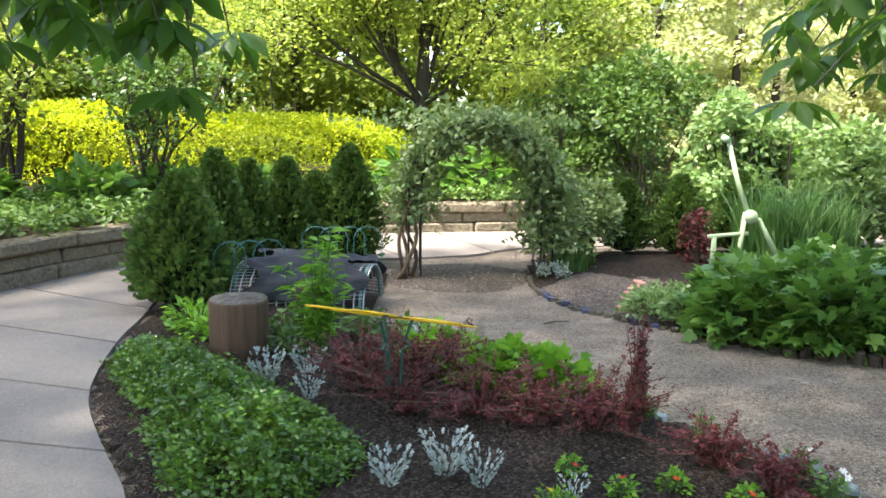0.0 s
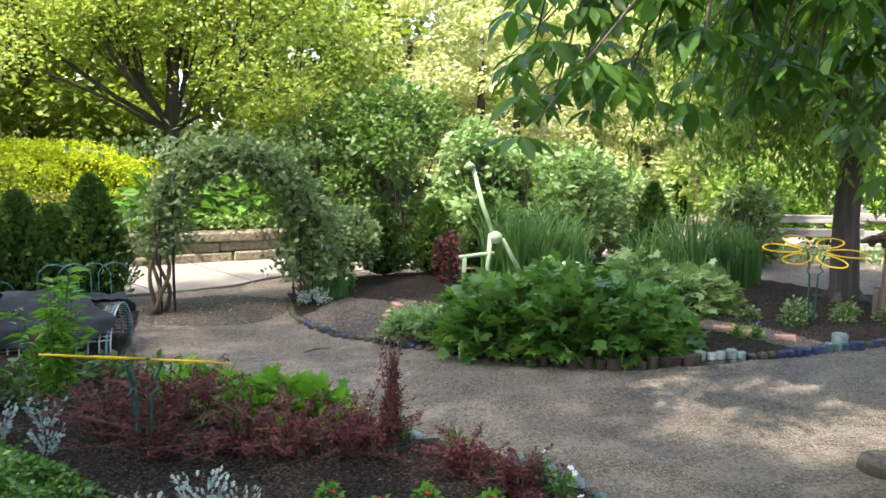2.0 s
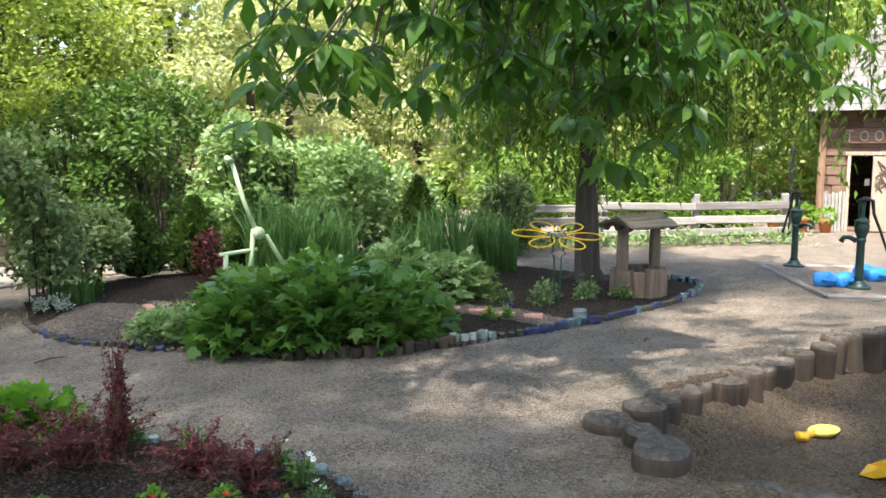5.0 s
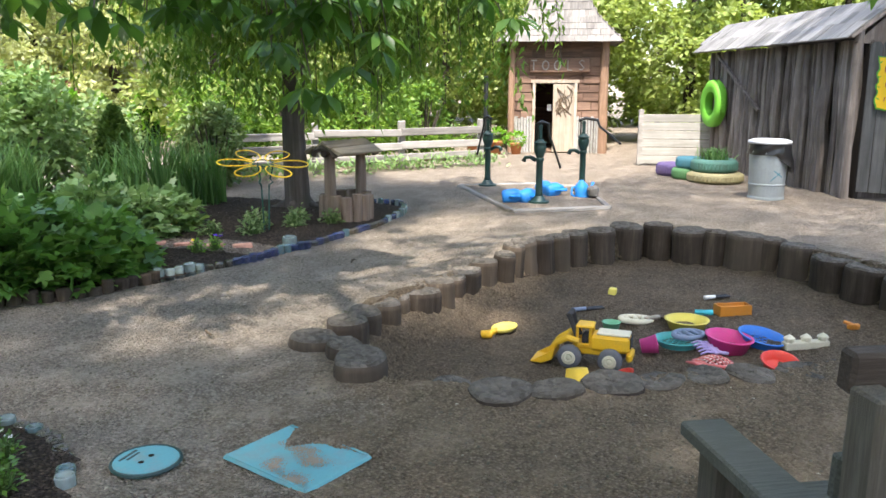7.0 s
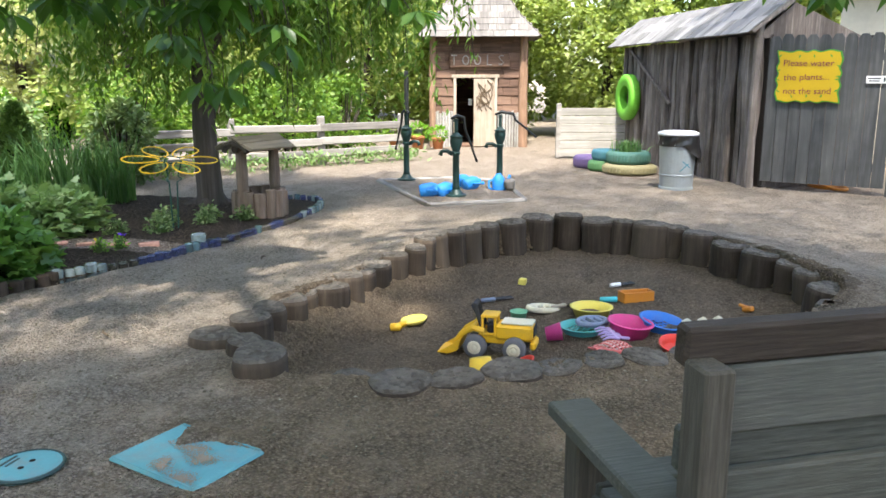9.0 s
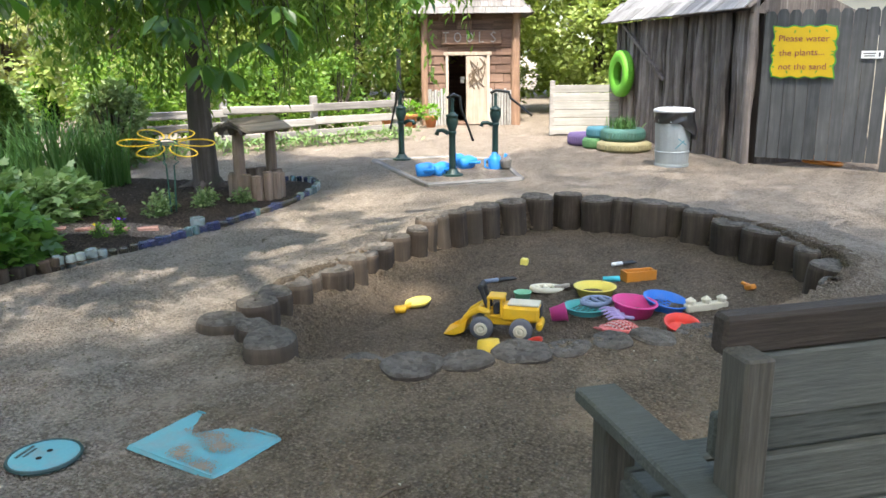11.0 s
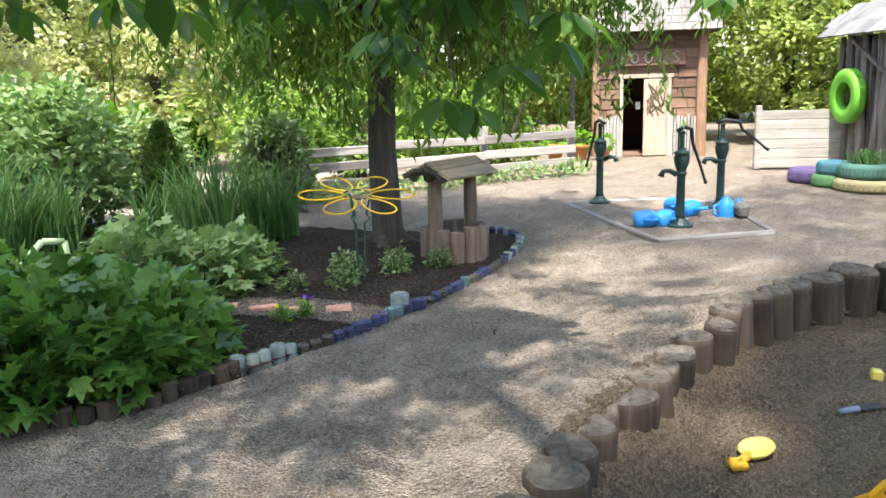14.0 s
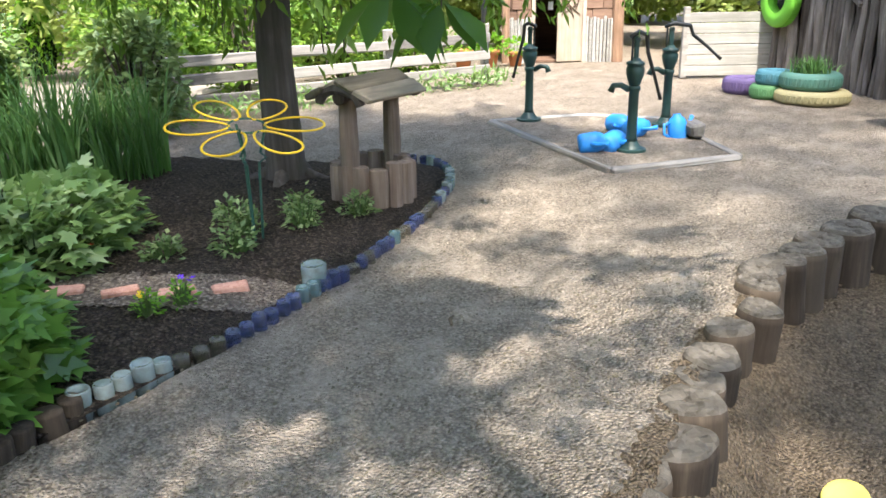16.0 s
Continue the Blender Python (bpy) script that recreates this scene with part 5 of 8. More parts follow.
jar_row([(3.6, 5.06), (4.26, 5.0), (4.85, 5.06), (5.43, 5.13), (6.15, 5.31), (7.02, 5.64), (7.5, 6.12), (7.35, 6.6)], walk_jars, "upturned glass jar sunk in earth along the bed")
jar_row([(0.7, 4.52), (1.04, 4.12), (1.34, 3.78), (1.66, 3.32), (1.74, 2.85), (1.6, 2.48)], lambda f: random.choice((3, 3, 2, 3, 3, 0)), "upturned glass jar sunk deep in earth along the bed", 0.03)
jar_row([(0.84, 8.0), (0.82, 7.46), (1.02, 6.75), (1.43, 6.2), (1.9, 5.72)], lambda f: random.choice((3, 3, 3, 3, 4)), "dark upturned glass jar sunk in earth along the bed", 0.025)
big = tagged(part("glass_jar", jar_mesh("big_jar", 0.065, 0.12, "jar_clear"), None), "larger pale green glass jar standing on the bed edge", "jar", "jars edging a flower bed")
big.matrix_basis = pose(4.95, 5.14, 0.0, 2, -2, 0)

# short stakes of log edging in front of the leafy plants
for i, p in enumerate(smooth_line([(1.95, 5.62), (2.35, 5.26), (2.84, 5.03), (3.2, 4.99), (3.55, 5.04)], 0.1)):
    ob = new("edging_log", LOGS[i % 2][i % 3][0])
    ob.matrix_basis = pose(p[0], p[1], random.uniform(0.05, 0.1), random.uniform(-5, 5), random.uniform(-5, 5), i * 47) @ Matrix.Diagonal((0.5, 0.5, 0.4, 1))
    tagged(ob, "short round log stake edging the bed", "log", "log stakes edging the bed")

# brick stepping path in the bed
BH = bed_height(BED_B, 0.05)
for i, (x, y, a) in enumerate(((3.92, 6.5, 52), (4.04, 6.26, 52), (4.16, 6.0, 48), (4.29, 5.76, 56), (4.43, 5.53, 50), (4.62, 5.38, 52), (1.55, 6.75, 10), (1.62, 6.9, 15), (1.68, 7.05, 8), (1.74, 7.2, 12), (1.8, 7.38, 10), (1.45, 6.45, 5))):
    b = part("brick", Geo().box(0.17, 0.085, 0.05, None, 0.008, 0.004), M["brick"])
    b.matrix_basis = pose(x, y, float(BH(np.array([x]), np.array([y]))[0]) + 0.006, random.uniform(-3, 3), random.uniform(-3, 3), a - 90 + random.uniform(-6, 6))
    tagged(b, "worn red brick laid as a step in the soil", "brick", "brick stepping path")
pale = grid_sheet("trodden_path", np.arange(3.8, 5.1, 0.025), np.arange(5.1, 6.7, 0.025), lambda X, Y: BH(X, Y) + 0.007, M["mulch"],
                  keep=lambda X, Y: np.abs((X - 4.28) * 0.86 + (Y - 5.85) * 0.5 + 0.05 * wob(X, Y, 5, 0) + 0.03 * wob(X, Y, 17, 0)) < 0.2, label="strip of trodden pale earth under bricks")

pale_end = grid_sheet("trodden_earth", np.arange(0.7, 2.6, 0.03), np.arange(5.9, 8.2, 0.03), lambda X, Y: BH(X, Y) + 0.012 - 0.03 * np.clip(np.hypot((X - 1.5) / 0.62, (Y - 7.0) / 0.95) + 0.16 * wob(X, Y, 5, 0) - 0.6, 0, 1), M["mulch"],
                      keep=lambda X, Y: inside(BED_B, X, Y) & (np.hypot((X - 1.5) / 0.62, (Y - 7.0) / 0.95) < 1.4), label="trodden brown earth round worn bricks")

# ---- stump seat ----
t = thing("stump_seat", "sawn brown log stump standing upright in the bed", "stump", pose(-1.31, 5.02, 0.03))
random.seed(5)
part("side", Geo().lathe([(0.185, -0.02), (0.188, 0.1), (0.19, 0.35), (0.186, 0.37)], 28, None, 0.02), M["stump"], t, smooth=True)
random.seed(5)
part("end_grain", Geo().lathe([(0.186, 0.37), (0.178, 0.378), (0.0001, 0.38)], 28, None, 0.02), M["log_top"], t)
t = thing("stump_seat", "second sawn stump half hidden behind cloth", "stump", pose(-1.0, 5.9, 0.03))
part("side", Geo().lathe([(0.13, -0.02), (0.13, 0.28), (0.12, 0.3), (0.0001, 0.302)], 22, None, 0.03), M["stump"], t, smooth=True)

# ---- hoop tunnel: wire hoops, lattice and black cloth ----
t = thing("hoop_tunnel", "low tunnel of wire hoops and white lattice draped in black cloth", "garden frame", pose(-1.15, 6.6, 0.04, 0, 0, 82) @ Matrix.Diagonal((0.62, 1.5, 0.74, 1)))
for i, y in enumerate((-0.35, 0.0, 0.35)):
    part("hoop", Geo().tube([(0.55 * math.cos(a), y, 0.44 * math.sin(a)) for a in np.linspace(0, math.pi, 17)], 0.008, 6), M["wire_blue"], t)
lat = Geo()
for a in np.linspace(0.05, math.pi - 0.35, 30):
    lat.tube([(0.56 * math.cos(a), -0.37, 0.45 * math.sin(a)), (0.56 * math.cos(a + 0.3), 0.37, 0.45 * math.sin(a + 0.3))], 0.0045, 4)
for y in np.linspace(-0.37, 0.37, 15):
    lat.tube([(0.56 * math.cos(a), y, 0.45 * math.sin(a)) for a in np.linspace(0.05, math.pi - 0.05, 15)], 0.0045, 4)
part("lattice", lat, M["lattice"], t, "white plastic lattice")
cl = Geo()
na, ny = 40, 26
for i in range(na):
    a = 0.1 + (math.pi - 0.3) * i / (na - 1)
    for j in range(ny):
        y = -0.33 + 0.6 * j / (ny - 1) + 0.07 * math.sin(7 * a)
        r = 0.6 + 0.03 * abs(math.sin(9 * a + 4 * y)) + 0.03 * abs(math.sin(6 * a - 14 * y)) + 0.035 * math.sin(5 * a + 9 * y) + 0.022 * math.sin(13 * a - 23 * y) + 0.015 * math.sin(31 * a + 17 * y)
        cl.v.append((r * math.cos(a), y, r * 0.86 * math.sin(a)))
for i in range(na - 1):
    for j in range(ny - 1):
        cl.f.append((i * ny + j, i * ny + j + 1, (i + 1) * ny + j + 1, (i + 1) * ny + j))
part("cloth", cl, M["cloth"], t, "crumpled black cloth", smooth=True)


def wire_border(x, y, ang, n):
    t = thing("wire_border", "blue-green arched wire border fence behind the stump", "fence", pose(x, y, 0.03, 0, 0, ang), "arched wire borders")
    for i in range(n):
        o = i * 0.16
        part("hoop", Geo().tube([(o, 0, 0), (o, 0, 0.42)] + [(o + 0.13 - 0.13 * math.cos(a), 0, 0.42 + 0.12 * math.sin(a)) for a in np.linspace(0.2, math.pi - 0.2, 9)] + [(o + 0.26, 0, 0.42), (o + 0.26, 0, 0)], 0.0042, 5), M["wire_blue"], t)
    return t


wire_border(-1.85, 6.3, 30, 3)
wire_border(-1.35, 7.4, 5, 4)

# ---- bamboo water spout ----
t = thing("bamboo_spout", "pale green bamboo water spout on a forked frame", "garden ornament", pose(3.05, 8.4, 0.03))
part("long_cane", Geo().tube([(0.12, 0.0, 0.52), (-0.03, 0.05, 0.95), (-0.13, 0.1, 1.36)], [0.026, 0.026, 0.024], 10), M["bamboo"], t, smooth=True)
part("cup", Geo().tube([(-0.13, 0.1, 1.36), (-0.2, 0.05, 1.39)], 0.035, 10), M["bamboo"], t, smooth=True)
part("barrel", Geo().tube([(0.14, 0.1, 0.57), (0.1, -0.06, 0.58)], 0.07, 14), M["bamboo"], t, smooth=True)
for a, b in (((0.0, 0, 0), (0.06, 0, 0.62)), ((0.52, 0.1, 0.05), (0.2, 0.0, 0.55)), ((-0.26, 0, 0), (-0.25, 0, 0.36)), ((0.62, -0.3, 0.1), (0.8, -0.4, 0.32)), ((0.8, -0.4, 0.32), (0.95, -0.45, 0.3)), ((0.95, -0.45, 0.3), (0.97, -0.45, 0.05))):
    part("leg", Geo().tube([a, b], 0.026, 9), M["bamboo"], t, smooth=True)
part("cross_bar", Geo().tube([(-0.32, 0, 0.36), (0.1, 0.0, 0.40)], 0.022, 9), M["bamboo"], t, smooth=True)


# ---- log shed, gate and fences ----
def frame_at(x, y, ux, uy):
    """Pose whose x axis runs along (ux, uy) on the ground."""
    return pose(x, y, 0, 0, 0, math.degrees(math.atan2(uy, ux)))


shed = thing("log_shed", "weathered grey shed of upright slab logs under a shingle roof", "shed", frame_at(11.6, 2.02, 0.731, 0.682))
x, SHED_L = 0.06, 4.45
while x < SHED_L:
    r = random.choice((0.035, 0.045, 0.055, 0.065, 0.075))
    h = 2.0
    part("log", Geo().tube([(0, 0, -0.02), (random.uniform(-.025, .025), 0, 0.5), (random.uniform(-.03, .03), 0, 0.95), (random.uniform(-.025, .025), 0, 1.45), (0, 0, h)], [r * 1.1, r * random.uniform(.85, 1.1), r, r * random.uniform(.8, 1.05), r * 0.85], 9, jit=0.2), M["grey_wood"], shed, m=pose(x + r, 0.0 + random.uniform(-0.045, 0.05), 0, 0, random.uniform(-0.9, 0.9), random.uniform(0, 360)))
    x += 2 * r * random.uniform(1.05, 1.3)
part("corner_post", Geo().tube([(0.03, 0.03, -0.02), (0.045, 0.04, 1.0), (0.03, 0.03, 2.15)], [0.06, 0.052, 0.05], 9, jit=0.08), M["grey_wood"], shed)
# near-black boards put the shade between the logs into their colour
part("back_wall", Geo().box(SHED_L, 0.06, 2.0, pose(SHED_L / 2, -0.12, 1.0), 0.005).box(SHED_L, 0.06, 2.0, pose(SHED_L / 2, -1.6, 1.0), 0.005).box(0.06, 1.5, 1.95, pose(SHED_L - 0.03, -0.85, 0.98), 0.005), M["gap_shade_board"], shed)
part("end_wall", Geo().box(0.06, 1.5, 1.95, pose(0.03, -0.85, 0.98), 0.005).add([(0.0, 0.1, 1.95), (0.0, -1.5, 1.95), (0.0, -0.42, 2.4), (0.04, 0.1, 1.95), (0.04, -1.5, 1.95), (0.04, -0.42, 2.4)], [(0, 1, 2), (5, 4, 3), (0, 3, 4, 1), (1, 4, 5, 2), (2, 5, 3, 0)]), M["grey_wood"], shed)

part("brace", Geo().box(0.05, 0.05, 1.92, pose(3.25, 0.11, 1.5, 0, 62, 0), 0.006), M["grey_wood"], shed)
roof = part("roof", Geo().box(SHED_L + 0.45, 0.7, 0.05, pose(SHED_L / 2 + 0.17, -0.1, 2.23, -36, 0, 0), 0.01), M["grey_wood"], shed)
for r in range(3):
    x = -0.06
    while x < SHED_L + 0.35:
        w = random.uniform(0.14, 0.34)
        part("shingle", Geo().box(w - 0.008, 0.34, 0.022, None, 0.004, 0.004), M["shingle_dark"], roof, m=pose(SHED_L / 2, -0.1, 2.23, -36, 0, 0) @ pose(x + w / 2 - SHED_L / 2, 0.25 - 0.25 * r, 0.04 + random.uniform(0, 0.008), -2.5, 0, random.uniform(-1.5, 1.5)))
        x += w


def tyre(name, label, m, R, r, h, mt, group="painted tyres"):
    t = thing(name, label, "tyre", m, group)
    o, i = R, R - r
    part("tyre", Geo().lathe([(i, h * 0.12), (i + r * 0.25, 0.01), (o - r * 0.25, 0.0), (o, h * 0.18), (o * 1.005, h * 0.5), (o, h * 0.82), (o - r * 0.25, h), (i + r * 0.25, h * 0.99), (i, h * 0.88), (i * 1.02, h * 0.5), (i, h * 0.12)], 36).open_ends(), M[mt], t, smooth=True)
    tr = Geo()
    for k in range(40):
        a = 2 * math.pi * k / 40
        tr.box(0.012, R * 0.09, h * 0.5, pose(R * 1.0 * math.cos(a), R * 1.0 * math.sin(a), h * 0.5, 0, 0, math.degrees(a)), 0.003)
    part("tread", tr, M[mt], t)
    return t


part("rear_slope", Geo().box(SHED_L - 0.1, 1.25, 0.04, pose(SHED_L / 2 + 0.35, -0.93, 2.2, 20, 0, 0), 0.01), M["shingle_dark"], shed)
tyre("hanging_tyre", "lime green painted tyre hung on the shed wall", frame_at(11.6, 2.02, 0.731, 0.682) @ pose(3.98, 0.27, 1.12, 90, 0, 0) @ pose(0, 0, -0.0), 0.40, 0.19, 0.19, "lime_paint")
tyre("tyre_planter", "pale yellow painted tyre lying flat on gravel", pose(12.36, 4.02, 0), 0.41, 0.2, 0.15, "t_yellow")
tyre("tyre_planter", "seafoam green painted tyre planter stacked on a yellow one", pose(12.43, 4.07, 0.15), 0.34, 0.16, 0.19, "t_teal")
tyre("tyre_planter", "bright green painted tyre lying on gravel", pose(12.5, 4.55, 0), 0.2, 0.1, 0.17, "t_green")
tyre("tyre_planter", "light blue painted tyre stacked on a green one", pose(12.52, 4.5, 0.17), 0.2, 0.1, 0.17, "t_blue")
tyre("tyre_planter", "purple painted tyre lying on gravel", pose(12.85, 4.9, 0), 0.26, 0.12, 0.2, "t_purple")
t = thing("planter_plants", "green leafy plants growing in a painted tyre", "plant", pose(12.43, 4.07, 0.24))
part("soil", Geo().lathe([(0.21, 0.0), (0.2, 0.05), (0.0001, 0.06)], 20), M["soil"], t)
n = 160
P = np.c_[rng.normal(0, 0.09, (n, 2)), np.full(n, 0.05)]
blades("foliage", P, 0.28, 0.022, 0.7, M["lf_blade"], t)

t = thing("rubbish_bin", "galvanised steel bin with black bag and grey lid", "bin", pose(11.0, 2.86, 0))
part("body", Geo().lathe([(0.225, 0.0), (0.225, 0.03), (0.215, 0.035), (0.222, 0.18), (0.228, 0.185), (0.228, 0.2), (0.222, 0.205), (0.24, 0.62), (0.0001, 0.62)], 32), M["galv"], t, smooth=False)
bg = Geo()
for i in range(9):
    z = 0.74 - 0.17 * i / 8
    for k in range(40):
        a = 2 * math.pi * k / 40
        drop = 0.24 * max(0, math.cos(a + 0.9)) * (i / 8)
        r = 0.252 + 0.016 * math.sin(7 * a + i) * (i / 8) + (0.06 * max(0, math.cos(a + 0.9)) * i / 8) + 0.008 * math.sin(17 * a)
        bg.v.append((r * math.cos(a), r * math.sin(a), z - drop))
for i in range(8):
    for k in range(40):
        bg.f.append((i * 40 + k, (i + 1) * 40 + k, (i + 1) * 40 + (k + 1) % 40, i * 40 + (k + 1) % 40))
part("bag", bg, M["bag"], t, "black plastic bag folded over the rim", smooth=True)
part("lid", Geo().lathe([(0.262, 0.71), (0.268, 0.725), (0.262, 0.745), (0.2, 0.765), (0.0001, 0.775)], 32), M["lid_white"], t, "grey-white lid", smooth=True)
part("paint_stroke", Geo().box(0.14, 0.004, 0.012, pose(-0.15, -0.172, 0.34, 0, 35, -40), 0.001).box(0.16, 0.004, 0.012, pose(-0.17, -0.15, 0.3, 0, -40, -45), 0.001), M["t_blue"], t, "light blue painted squiggle")

# gate with a yellow sign
G = frame_at(11.60, 0.47, 0.03, 1.0)
gate = thing("plank_gate", "tall grey plank gate with rounded board tops", "gate", G)
for i in range(10):
    w = 0.147
    x = w * (i + 0.5)
    h = 1.98 + random.uniform(-0.015, 0.015)
    pts = [(-w / 2 + 0.004, 0.1), (w / 2 - 0.004, 0.1), (w / 2 - 0.004, h - 0.05), (w * 0.25, h), (-w * 0.25, h), (-w / 2 + 0.004, h - 0.05)]
    g = Geo()
    g.v = [(px_, yy, pz) for yy in (-0.012, 0.012) for px_, pz in pts]
    g.f = [tuple(range(6))[::-1], tuple(range(6, 12))] + [(k, (k + 1) % 6, 6 + (k + 1) % 6, 6 + k) for k in range(6)]
    part("board", g, M["gate_wood"], gate, m=pose(x, 0.0 + random.uniform(-0.004, 0.004), 0))
for z in (0.35, 1.7):
    part("rail", Geo().box(1.46, 0.04, 0.1, pose(0.735, -0.034, z), 0.005), M["gate_wood"], gate)
part("gate_post", Geo().box(0.1, 0.1, 2.1, pose(-0.07, -0.02, 1.05), 0.008), M["gate_wood"], gate)

sgn = thing("painted_sign", "yellow painted sign with wavy edge and handwritten words", "sign", G @ pose(0.97, 0.035, 1.46, 90, 0, 180) @ Matrix.Diagonal((0.9, 0.86, 1, 1)))
W2, H2 = 0.40, 0.355
outl = []
for k in range(120):
    a = 2 * math.pi * k / 120
    c, s = math.cos(a), math.sin(a)
    q = 1 / max(abs(c), abs(s))
    ww = 1 + 0.035 * math.sin(14 * a)
    outl.append((W2 * c * q * ww, H2 * s * q * ww))


def outline_plate(o, z0, z1):
    g = Geo()
    n = len(o)
    g.v = [(x, y, z) for z in (z0, z1) for x, y in o]
    g.f = [tuple(range(n))[::-1], tuple(range(n, 2 * n))] + [(k, (k + 1) % n, n + (k + 1) % n, n + k) for k in range(n)]
    return g


part("border", outline_plate([(x * 1.05, y * 1.05) for x, y in outl], 0.0, 0.012), M["sign_green"], sgn, "dark green painted border")
part("board", outline_plate(outl, 0.012, 0.017), M["sign_yellow"], sgn)
for k in range(0, 120, 9):
    x, y = outl[k]
    part("leaf", Geo().add([(0, 0, 0), (0.03, 0.012, 0), (0.065, 0, 0), (0.03, -0.012, 0)], [(0, 1, 2, 3)]), M["sign_green"], sgn, "green painted leaf", m=pose(x * 0.88, y * 0.88, 0.0185, 0, 0, k * 37))


def words(text, size, material, parent, m, name="lettering"):
    cu = bpy.data.curves.new("words", "FONT")
    cu.body, cu.size, cu.align_x, cu.extrude = text, size, "CENTER", 0.001
    tmp = bpy.data.objects.new("words", cu)
    scene.collection.objects.link(tmp)
    me = bpy.data.meshes.new_from_object(tmp)
    bpy.data.objects.remove(tmp)
    me.materials.clear()
    me.materials.append(material)
    return part(name, me, None, parent, m=m)


words("Please water", 0.13, M["sign_ink"], sgn, pose(-0.01, 0.15, 0.019, 0, 0, -1))
words("the plants...", 0.13, M["sign_ink"], sgn, pose(-0.02, -0.05, 0.019, 0, 0, 1))
words("not the sand", 0.125, M["sign_ink"], sgn, pose(0.0, -0.25, 0.019, 0, 0, 0))
t = thing("small_notice", "small white notice fixed to the gate boards", "sign", G @ pose(0.19, 0.03, 1.42, 90, 0, 180))
part("plate", Geo().box(0.24, 0.09, 0.006, None, 0.001), M["p_white"], t)
part("lettering", Geo().box(0.14, 0.014, 0.003, pose(-0.03, 0.015, 0.004), 0.0005).box(0.12, 0.012, 0.003, pose(-0.03, -0.015, 0.004), 0.0005).box(0.02, 0.05, 0.003, pose(0.08, 0, 0.004), 0.0005), M["iron"], t, "unreadable dark print")
t = thing("garden_hose", "coiled orange hose lying under the gate", "hose", pose(11.95, 1.1, 0.0))
part("coil", Geo().ring(0.2, 0.02, 28, 8, pose(0, 0, 0.06, 12, 0, 0)).ring(0.22, 0.02, 28, 8, pose(0.05, 0.06, 0.03, 4, 3, 0)), M["p_orange"], t, smooth=True)
t = thing("side_table", "grey wooden plank bench beside the gate", "bench", pose(11.0, 0.02, 0, 0, 0, 8))
part("top", Geo().box(0.5, 0.9, 0.04, pose(0, -0.3, 0.42), 0.006), M["grey_plank"], t)
part("shelf", Geo().box(0.45, 0.85, 0.035, pose(0, -0.3, 0.09), 0.006), M["grey_plank"], t)
for x in (-0.2, 0.2):
    for y in (0.08, -0.68):
        part("leg", Geo().box(0.06, 0.06, 0.4, pose(x, y, 0.2), 0.006), M["grey_wood"], t)
t = thing("log_stool", "dark log lying at the edge of the yard", "log", pose(8.5, -0.1, 0))
part("side", Geo().lathe([(0.2, 0), (0.17, 0.2), (0.16, 0.32), (0.0001, 0.33)], 18, None, 0.05), M["bark"], t, smooth=True)

# slatted panel beside the shed
pf = thing("slat_fence", "pale grey fence panel of horizontal boards", "fence", frame_at(14.03, 6.03, 0.53, -0.85))
for i in range(6):
    part("board", Geo().box(1.45, 0.03, 0.14, None, 0.006, 0.003), M["pale_board"], pf, m=pose(0.73, 0, 0.1 + 0.15 * i))
for x in (0.0, 1.45):
    part("post", Geo().box(0.09, 0.09, 1.0, pose(x, 0.03, 0.5), 0.008), M["grey_plank"], pf)
t = thing("lean_to_roof", "dark sloping roof of a lean-to behind the shed", "roof", frame_at(14.3, 4.9, 0.53, -0.85))
part("slope", Geo().box(1.2, 0.9, 0.05, pose(0.6, 0.6, 1.35, 0, -36, 0), 0.01), M["iron"], t)
part("post", Geo().box(0.08, 0.08, 1.5, pose(0.9, 0.6, 0.75), 0.01), M["grey_wood"], t)

# split rail fence
rf = thing("rail_fence", "weathered split rail fence with pale grey rails", "fence", pose(0, 0, 0))
FP = [Vector((7.6, 9.95)), Vector((9.2, 9.42)), Vector((10.74, 8.92)), Vector((12.28, 8.36))]
for p in FP:
    part("post", Geo().box(0.11, 0.09, 0.84, pose(p.x, p.y, 0.41, 1, -1, -18), 0.012, 0.006), M["grey_plank"], rf)
for a, b in zip(FP, FP[1:]):
    d = b - a
    for z in (0.2, 0.42, 0.63):
        part("rail", Geo().box(d.length * 1.04, 0.035, 0.12, None, 0.01, 0.01), M["grey_plank"], rf, m=pose((a.x + b.x) / 2 - 0.05, (a.y + b.y) / 2 - 0.08, z + random.uniform(-.02, .02), random.uniform(-4, 4), random.uniform(-1.5, 1.5), math.degrees(math.atan2(d.y, d.x))))
part("end_post", Geo().box(0.07, 0.07, 1.6, pose(13.2, 8.9, 0.8), 0.008), M["iron"], rf)

# ---- tool house ----
th = thing("tool_house", "small cedar tool house with a steep flared shingle roof", "shed", frame_at(15.92, 7.80, -0.521, 0.853))
TW, TD, TH = 1.9, 1.9, 2.35
DX0, DX1, DZ = 0.60, 1.42, 1.47
